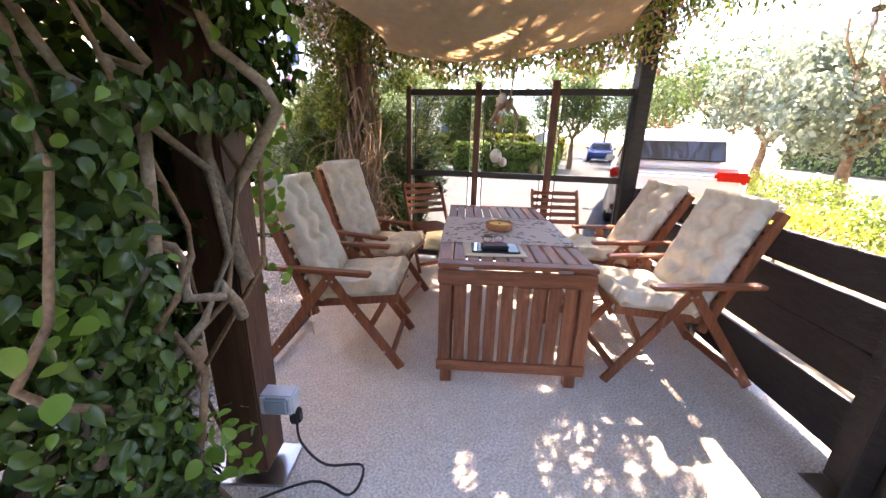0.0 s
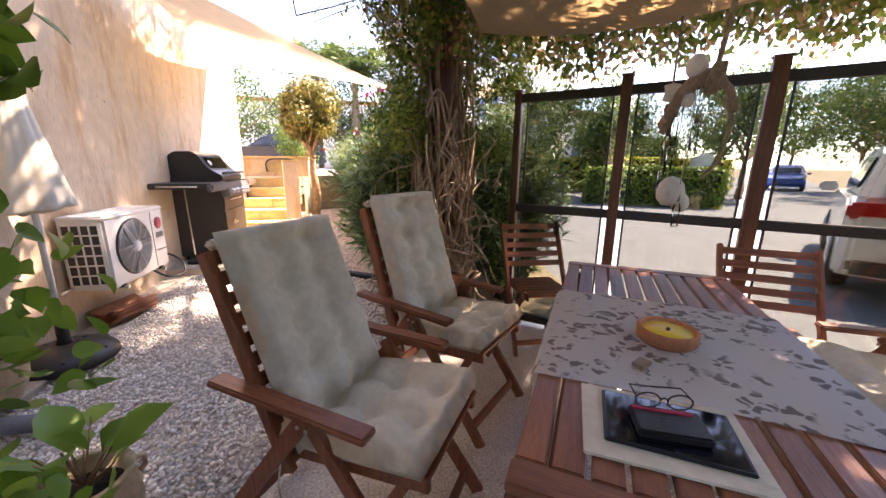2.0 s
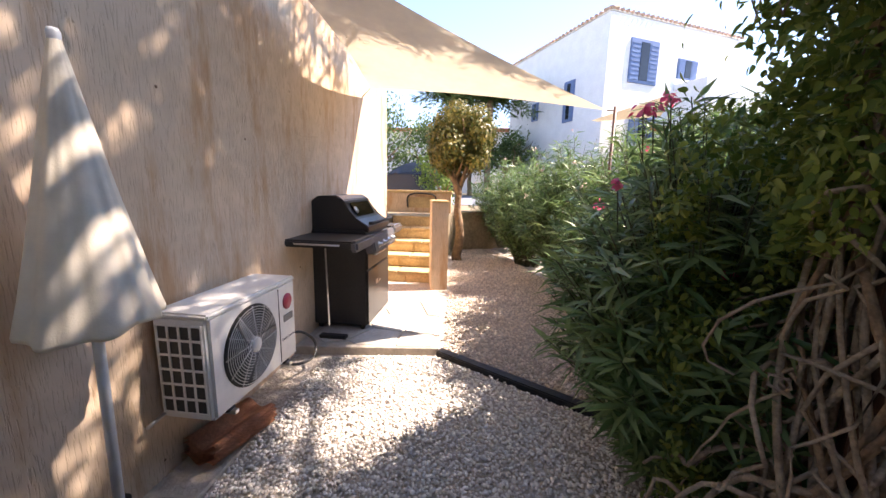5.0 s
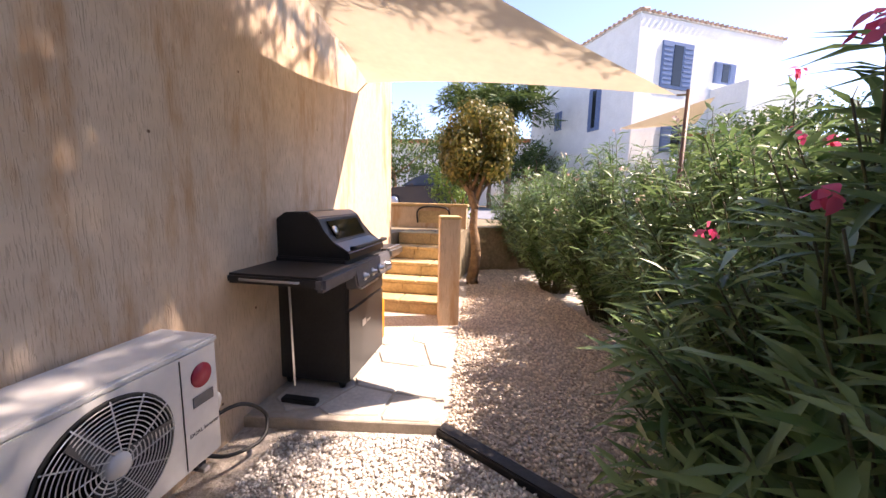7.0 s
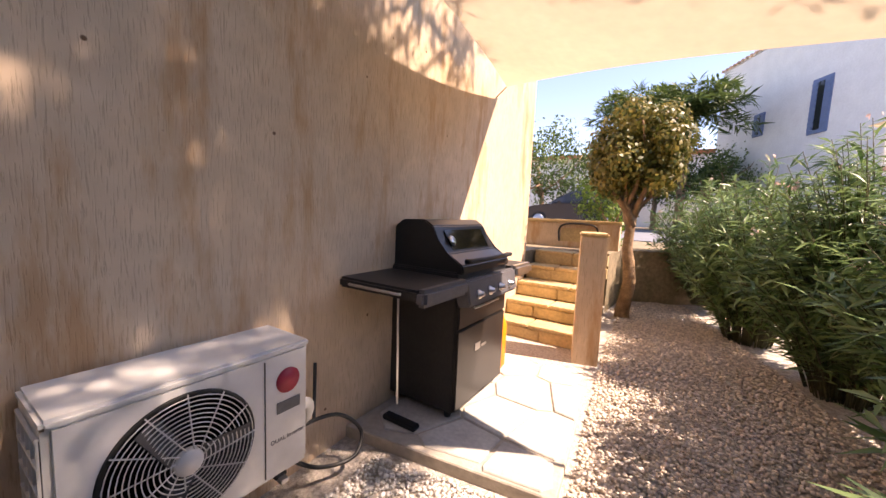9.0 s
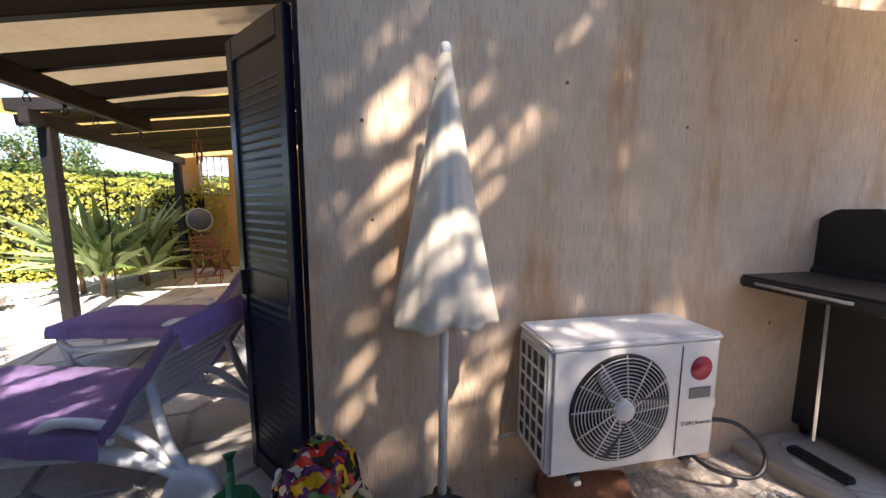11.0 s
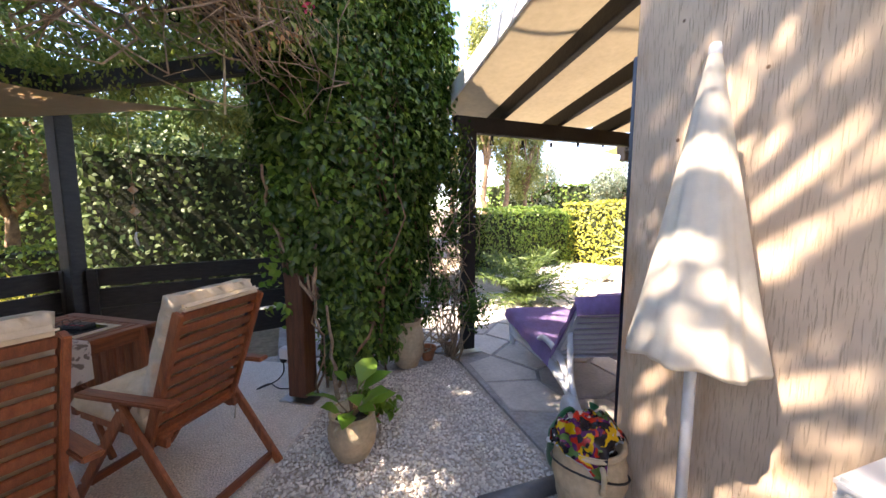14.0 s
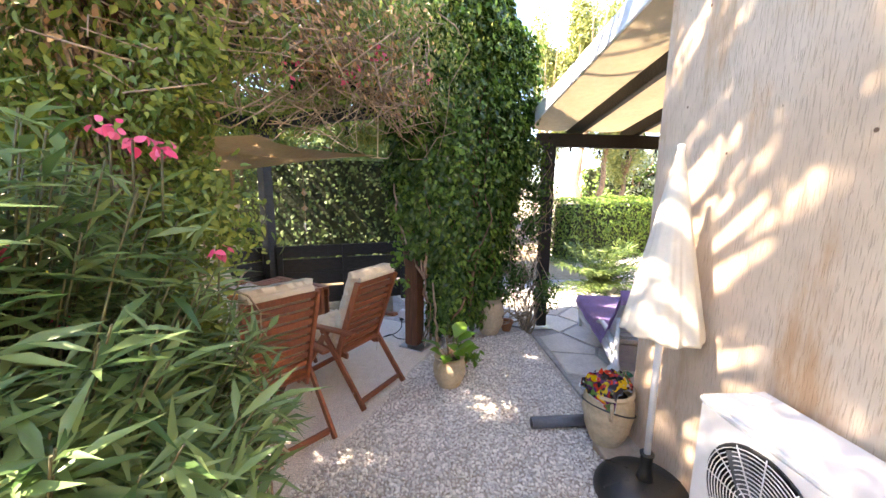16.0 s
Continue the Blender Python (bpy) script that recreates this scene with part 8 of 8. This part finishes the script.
def pine():
    t_ = thing("pine_tree", pose(5.7, 0.2, 0), "tall pine with loose drooping needle tufts", "tree")
    rng = np.random.default_rng(190)
    tr = wander((0, 0, -0.1), (-0.3, 2.6, 6.2), 10, 0.2, 191)
    part("trunk", add_tube(bmesh.new(), tr, [0.19 - 0.012 * i for i in range(10)], 10), M_BARK, t_)
    cs, lb = [], []
    def branch(n, xs, ys, zs, first):
        for k in range(n):
            c = np.array((rng.uniform(*xs), rng.uniform(*ys), rng.uniform(*zs)))
            cs.append(c)
            lb.append(wander(tr[-1 - (k % 4)], c, 7, 0.5, first + k))

    # first five groups: tufts out of view, set where their shade should fall
    branch(60, (-3.1, -0.5), (5.0, 7.5), (5.5, 6.9), 192)
    branch(26, (0.4, 3.2), (1.8, 4.8), (5.3, 7.0), 420)
    branch(46, (0.0, 2.9), (4.8, 6.8), (5.6, 6.8), 300)
    branch(32, (-4.7, -2.8), (4.6, 8.4), (5.9, 7.0), 340)
    branch(28, (-2.2, 1.4), (-1.2, 1.6), (4.2, 6.4), 380)
    branch(15, (-4.2, -1.2), (0.3, 0.9), (2.3, 3.2), 450)
    low_ = [(2.0, 2.6, 3.4), (2.4, 2.1, 3.25), (1.5, 1.9, 3.6), (3.2, 2.4, 3.5), (1.8, 1.5, 3.8), (3.7, 1.6, 3.1), (2.9, 3.3, 3.8), (2.3, 3.0, 3.9), (3.3, 3.0, 3.3), (2.6, 1.7, 4.2), (1.9, 2.4, 4.4)]
    # further unseen tufts, added to keep sun patches off the patio floor
    low_ += [(rng.uniform(0.0, 1.1), rng.uniform(0.9, 2.6), rng.uniform(3.7, 4.3)) for _ in range(15)]
    for k, c in enumerate(low_):
        cs.append(np.array(c))
        lb.append(wander(tr[3], c, 7, 0.3, 260 + k))
    part("limb", stems_bm(lb, 0.05, 0.012, 6), M_BARK, t_)
    pts, out = clump_points(66000, cs, [(0.36, 0.36, 0.24)] * len(cs), 193, 0.0)
    leaves("crown", M_PINE, pts, out, 0.17, LEAF_LONG, out + np.array((0, 0, -0.2)), 194, t_)


pine()
# trees behind the low fence by the entrance
for k, (x, y, r, h) in enumerate(((4.6, -3.4, 1.9, 5.0), (6.6, -2.2, 2.0, 5.5), (2.6, -4.6, 1.8, 5.2), (8.6, -3.8, 2.3, 6.0), (0.8, -5.4, 1.6, 4.6), (5.6, -6.5, 2.6, 6.5), (1.9, -7.5, 2.4, 6.5))):
    round_tree("garden_tree", pose(x, y, 0), h * 0.25, (0, 0, h * 0.55), (r, r, h * 0.45), 16000, 0.12, M_TREE_LEAF, 200 + k, "shady garden tree behind the fence", "tree", 8, 0.11, LEAF_OVAL, 36, 0.4, -0.15)
for k, (x, y, r, h) in enumerate(((9.5, 19.2, 2.0, 5.0), (11.8, 21.2, 2.4, 5.6), (15.5, 29.0, 3.0, 7.0), (17.8, 15.2, 2.4, 5.6), (20.5, 18.8, 2.8, 6.5), (14.8, 20.8, 2.6, 6.0), (12.6, 16.6, 1.8, 4.2))):
    round_tree("roadside_tree", pose(x, y, 0), h * 0.28, (0, 0, h * 0.6), (r, r, h * 0.42), 6500, 0.17, M_TREE_LEAF, 230 + k, "dense green tree on the far roadside", "tree", 7, 0.13)
# broad unseen tree over the way in, behind the walk's start, added for shade
round_tree("added_shade_tree", pose(0.9, -0.9, 0), 2.9, (0.8, 0.9, 4.1), (2.3, 1.8, 1.0), 20000, 0.13, M_TREE_LEAF, 240, "unseen broad dark tree added to shade the way in and the ivy", "tree", 9, 0.14, LEAF_OVAL, 40, 0.2, -0.5)
# hedge added to keep sky light off the ivy, in place of dark trees
hedge("tall_hedge", (4.6, -0.2), (0.3, -0.9), 0.8, 2.3, 5200, 0.07, M_TREE_LEAF, 214, "dark green hedge added behind the low fence to block sky light")
hedge("boxed_hedge", (7.5, -0.9), (1.5, -1.9), 0.9, 0.9, 5000, 0.06, M_HEDGE, 215, "rough green hedge behind the fence")
wb = thing("wooden_planter", yaw_at(1.1, 0.45, 0, -18), "weathered grey plank planter behind the ivy", "planter")
for z in (0.12, 0.30, 0.48, 0.66):
    part("plank", box_bm((0.55, 0, z), (1.3, 0.03, 0.15), None, 0.005), M_GREY_PLASTIC, wb)

# ---- white house beyond the oleanders ----
wh_ = thing("white_house", yaw_at(6.95, 22.0, 0, 26.2), "two-storey white house with blue shutters and a tiled eave", "house")
part("wall", box_bm((4.2, 4.2, 4.55), (8.4, 8.4, 9.3), None, 0.02), M_WHITE_WALL, wh_)
part("annex", box_bm((6.3, -0.8, 3.3), (4.2, 1.62, 6.6), None, 0.02), M_WHITE_WALL, wh_)
M_EAVE = material("bleached_roof_tile", (0.62, 0.42, 0.3), 0.9, 0.15, 4, per_object=0.2)
eave = part("roof", box_bm((4.2, 4.2, 9.24), (8.46, 8.46, 0.06), None, 0.02), M_WHITE_WALL, wh_)
for k in range(30):
    part("tile", tube_bm([(0.0 + 0.29 * k, -0.1, 9.29), (0.0 + 0.29 * k, 0.4, 9.37)], 0.075, 7), M_EAVE, eave)
    part("tile", tube_bm([(-0.1, 0.0 + 0.29 * k, 9.29), (0.4, 0.0 + 0.29 * k, 9.37)], 0.075, 7), M_EAVE, eave)
part("chimney", box_bm((1.6, 1.5, 9.7), (0.7, 0.7, 0.6), None, 0.02), M_WHITE_WALL, eave)
M_BLUE_SHUTTER = material("blue_shutter_paint", (0.13, 0.2, 0.36), 0.5, 0.05, 5)


def house_window(x, y, z, w, h, deg):
    f = part("window", box_bm((0, 0, 0), (w, 0.08, h), None, 0.01), M_BLUE_SHUTTER, wh_, "window with blue louvred shutters")
    f.matrix_basis = pose(x, y, z, 0, 0, deg)
    part("pane", box_bm((0, -0.03, 0), (w * 0.3, 0.06, h * 0.86), None, 0.005), M_CAR_GLASS, f)
    for s in (-1, 1):
        for k in range(9):
            part("louvre", box_bm((s * w * 0.33, -0.05, -h * 0.4 + h * 0.1 * k), (w * 0.28, 0.03, h * 0.05), None, 0.004), M_BLUE_SHUTTER, f)


house_window(2.1, -0.02, 7.35, 1.7, 1.9, 0)
house_window(4.9, -0.02, 7.35, 1.3, 0.9, 0)
house_window(2.4, -0.02, 4.4, 1.6, 1.3, 0)
house_window(-0.02, 2.4, 5.9, 0.8, 2.0, -90)
house_window(-0.02, 5.4, 5.9, 0.6, 1.0, -90)
awb = bmesh.new()
for a, b, c, d in (((-1.6, -1.2, 4.3), (2.0, -2.0, 5.6), (3.2, -0.3, 5.0), (-0.4, -0.2, 4.5)),):
    awb.faces.new([awb.verts.new(p) for p in (a, b, c, d)])
bmesh.ops.solidify(awb, geom=awb.faces[:], thickness=0.03)
part("awning", awb, M_SAIL, wh_, "cream cloth awning")
low_house = thing("low_house", yaw_at(-2.5, 36, 0.9, 0), "white low house beyond the trees", "house")
part("wall", box_bm((0, 0, 2.4), (12, 6, 4.8), None, 0.02), M_WHITE_WALL, low_house)
part("roof", box_bm((0, 0, 4.9), (12.6, 6.6, 0.25), None, 0.02), M_TERRACOTTA, low_house)
rh = thing("road_house", yaw_at(12.5, 24, 0, 10), "pale house front behind the road hedge", "house")
part("wall", box_bm((0, 3, 2.2), (9, 6, 4.4), None, 0.02), M_WHITE_WALL, rh)
part("roof", box_bm((0, 3, 4.5), (9.6, 6.6, 0.25), None, 0.02), M_TERRACOTTA, rh)
for k in range(3):
    part("window", box_bm((-3 + 3 * k, -0.02, 2.4), (1.1, 0.06, 1.2), None, 0.01), M_BLUE_SHUTTER, rh, "blue shuttered window")

hedge("tall_hedge", (16, -7.5), (-3, -11.5), 1.6, 3.6, 9000, 0.15, M_HEDGE, 216, "dark tall hedge closing the far garden")
hedge("tall_hedge", (-9, -16), (-26, -4), 2.0, 3.0, 6000, 0.2, M_HEDGE, 217, "dark hedge beyond the neighbouring plots")
hedge("tall_hedge", (18, -6.5), (38, 12), 2.0, 3.4, 6000, 0.2, M_HEDGE, 218, "dark hedge on the far side of the road")
hedge("tall_hedge", (-26, -4), (-30, 30), 2.0, 3.0, 5000, 0.25, M_HEDGE, 219, "dark hedge far behind the houses")
hedge("tall_hedge", (30, 32), (4, 40), 2.0, 4.0, 5000, 0.25, M_HEDGE, 220, "dark hedge far down the road")

# ---- gravel and paving stones ----
def inside(poly, x, y):
    c = False
    k = len(poly)
    for i in range(k):
        (x0, y0), (x1, y1) = poly[i], poly[(i + 1) % k]
        if (y0 > y) != (y1 > y) and x < (x1 - x0) * (y - y0) / (y1 - y0) + x0:
            c = not c
    return c


def pebbles(name, poly, spacing, size, mat, seed, label, base=None):
    """Loose stones over a polygon, two rough layers deep, as one sheet of real stones."""
    rng = np.random.default_rng(seed)
    xs, ys = [p[0] for p in poly], [p[1] for p in poly]
    gx, gy = np.meshgrid(np.arange(min(xs), max(xs), spacing), np.arange(min(ys), max(ys), spacing))
    p = np.column_stack((gx.ravel(), gy.ravel())) + rng.uniform(-0.5, 0.5, (gx.size, 2)) * spacing
    p = np.array([q for q in p if inside(poly, q[0], q[1])])
    bm = bmesh.new()
    bmesh.ops.create_icosphere(bm, subdivisions=1, radius=1.0)
    bm.verts.ensure_lookup_table()
    v0 = np.array([v.co[:] for v in bm.verts])
    f0 = np.array([[v.index for v in f.verts] for f in bm.faces])
    bm.free()
    k = len(p)
    sc = size * rng.uniform(0.55, 1.25, (k, 1)) * np.column_stack((rng.uniform(0.8, 1.3, k), rng.uniform(0.6, 1.0, k), rng.uniform(0.45, 0.8, k)))
    jit = 1 + rng.uniform(-0.22, 0.22, (k, len(v0), 1))
    local = v0[None] * jit * sc[:, None, :]
    a = rng.uniform(0, 6.28, k)
    tilt = rng.normal(0, 0.35, k)
    y2 = local[..., 1] * np.cos(tilt)[:, None] - local[..., 2] * np.sin(tilt)[:, None]
    z2 = local[..., 1] * np.sin(tilt)[:, None] + local[..., 2] * np.cos(tilt)[:, None]
    x2 = local[..., 0]
    c, s = np.cos(a)[:, None], np.sin(a)[:, None]
    z0 = np.array([ground_height(q[0], q[1]) if base is None else base for q in p]) + rng.uniform(-0.012, 0.006, k)
    v = np.stack((x2 * c - y2 * s + p[:, :1], x2 * s + y2 * c + p[:, 1:], z2 + z0[:, None]), -1)
    f = (np.arange(k)[:, None, None] * len(v0) + f0[None]).reshape(-1, 3)
    me = bpy.data.meshes.new(name)
    me.vertices.add(k * len(v0))
    me.vertices.foreach_set("co", v.reshape(-1))
    me.loops.add(f.size)
    me.loops.foreach_set("vertex_index", f.reshape(-1).astype(np.int32))
    me.polygons.add(len(f))
    me.polygons.foreach_set("loop_start", np.arange(0, f.size, 3, dtype=np.int32))
    me.polygons.foreach_set("loop_total", np.full(len(f), 3, dtype=np.int32))
    me.update()
    me.materials.append(mat)
    return tagged(new(name, me), label, "gravel", "", "stuff")


pebbles("gravel", [(0.47, 2.62), (1.5, 2.95), (1.88, 3.55), (2.12, 4.08), (2.37, 4.6), (2.66, 5.25), (2.95, 6.05), (1.52, 6.86), (0.62, 6.72), (0.62, 4.66), (0.47, 4.6)], 0.0185, 0.0115, M_PEBBLE, 301, "loose pale beige gravel between house and dining place")
pebbles("path_gravel", [(1.57, 6.99), (2.8, 6.3), (3.2, 7.5), (2.7, 9.3), (2.1, 11.5), (1.3, 11.5), (1.42, 8.85)], 0.022, 0.0135, M_PEBBLE_TAN, 302, "loose tan gravel of the path to the steps")
pebbles("corner_gravel", [(-2.2, 0.2), (-7.0, 0.2), (-6.0, -2.2), (-2.2, -1.8)], 0.05, 0.03, M_PEBBLE, 303, "white gravel of the garden corner", -0.02)


def cells(poly, spacing, seed, gap):
    """Irregular flat stones: the cells of scattered seeds, shrunk by the joint."""
    rng = random.Random(seed)
    xs, ys = [p[0] for p in poly], [p[1] for p in poly]
    seeds = []
    y = min(ys) - spacing
    while y < max(ys) + spacing:
        x = min(xs) - spacing
        while x < max(xs) + spacing:
            seeds.append((x + rng.uniform(-0.45, 0.45) * spacing, y + rng.uniform(-0.45, 0.45) * spacing))
            x += spacing * rng.uniform(0.8, 1.25)
        y += spacing
    out = []

    def clip(pg, nx, ny, d):
        res = []
        for i in range(len(pg)):
            a, b = pg[i], pg[(i + 1) % len(pg)]
            da, db = a[0] * nx + a[1] * ny - d, b[0] * nx + b[1] * ny - d
            if da <= 0:
                res.append(a)
            if da * db < 0:
                t = da / (da - db)
                res.append((a[0] + (b[0] - a[0]) * t, a[1] + (b[1] - a[1]) * t))
        return res

    area = sum(poly[i][0] * poly[(i + 1) % len(poly)][1] - poly[(i + 1) % len(poly)][0] * poly[i][1] for i in range(len(poly)))
    ring = poly if area > 0 else poly[::-1]
    for sx, sy in seeds:
        if not inside(ring, sx, sy):
            continue
        pg = [(sx - spacing * 2, sy - spacing * 2), (sx + spacing * 2, sy - spacing * 2), (sx + spacing * 2, sy + spacing * 2), (sx - spacing * 2, sy + spacing * 2)]
        for ox, oy in seeds:
            if (ox, oy) == (sx, sy) or abs(ox - sx) > 4 * spacing or abs(oy - sy) > 4 * spacing:
                continue
            dx, dy = ox - sx, oy - sy
            l = math.hypot(dx, dy)
            pg = clip(pg, dx / l, dy / l, ((sx + ox) / 2 * dx + (sy + oy) / 2 * dy) / l - gap * rng.uniform(0.7, 1.6))
            if len(pg) < 3:
                break
        for i in range(len(ring)):
            a, b = ring[i], ring[(i + 1) % len(ring)]
            l = math.hypot(b[0] - a[0], b[1] - a[1])
            nx, ny = (b[1] - a[1]) / l, -(b[0] - a[0]) / l
            if len(pg) >= 3 and inside(ring, sx, sy):
                side = sx * nx + sy * ny - (a[0] * nx + a[1] * ny)
                if side < 0:
                    pg = clip(pg, nx, ny, a[0] * nx + a[1] * ny - gap * 0.4)
        if len(pg) >= 3:
            out.append(pg)
    return out


def paving(parent, polys, spacing, seed, gap, z, thick):
    rng = random.Random(seed)
    for pg in cells(polys, spacing, seed, gap):
        cx, cy = sum(p[0] for p in pg) / len(pg), sum(p[1] for p in pg) / len(pg)
        lift = rng.uniform(-0.003, 0.004)
        part("flagstone", prism_bm(pg, z - thick, z + lift, 0.006), M_FLAG, parent)


paving(bpy.data.objects["veranda_bed"], [(0.42, 4.58), (-2.9, 4.58), (-2.9, 0.25), (-0.2, 0.25), (0.36, 2.5)], 0.52, 311, 0.016, 0.0, 0.03)
paving(bpy.data.objects["veranda_bed"], [(0.40, 2.44), (1.25, 2.05), (2.05, 2.18), (2.15, 1.1), (2.6, 0.0), (0.6, -0.8), (-0.15, 0.3)], 0.42, 312, 0.016, 0.0, 0.03)
paving(bpy.data.objects["veranda_bed"], [(-2.95, 4.58), (-6.9, 4.58), (-6.9, 1.4), (-2.95, 0.6)], 0.6, 313, 0.02, 0.0, 0.03)
paving(bpy.data.objects["slab"], [(WALL_X + 0.01, 6.755), (1.525, 6.915), (1.35, 8.79), (WALL_X + 0.01, 8.79)], 0.36, 314, 0.009, SLAB_Z, 0.03)
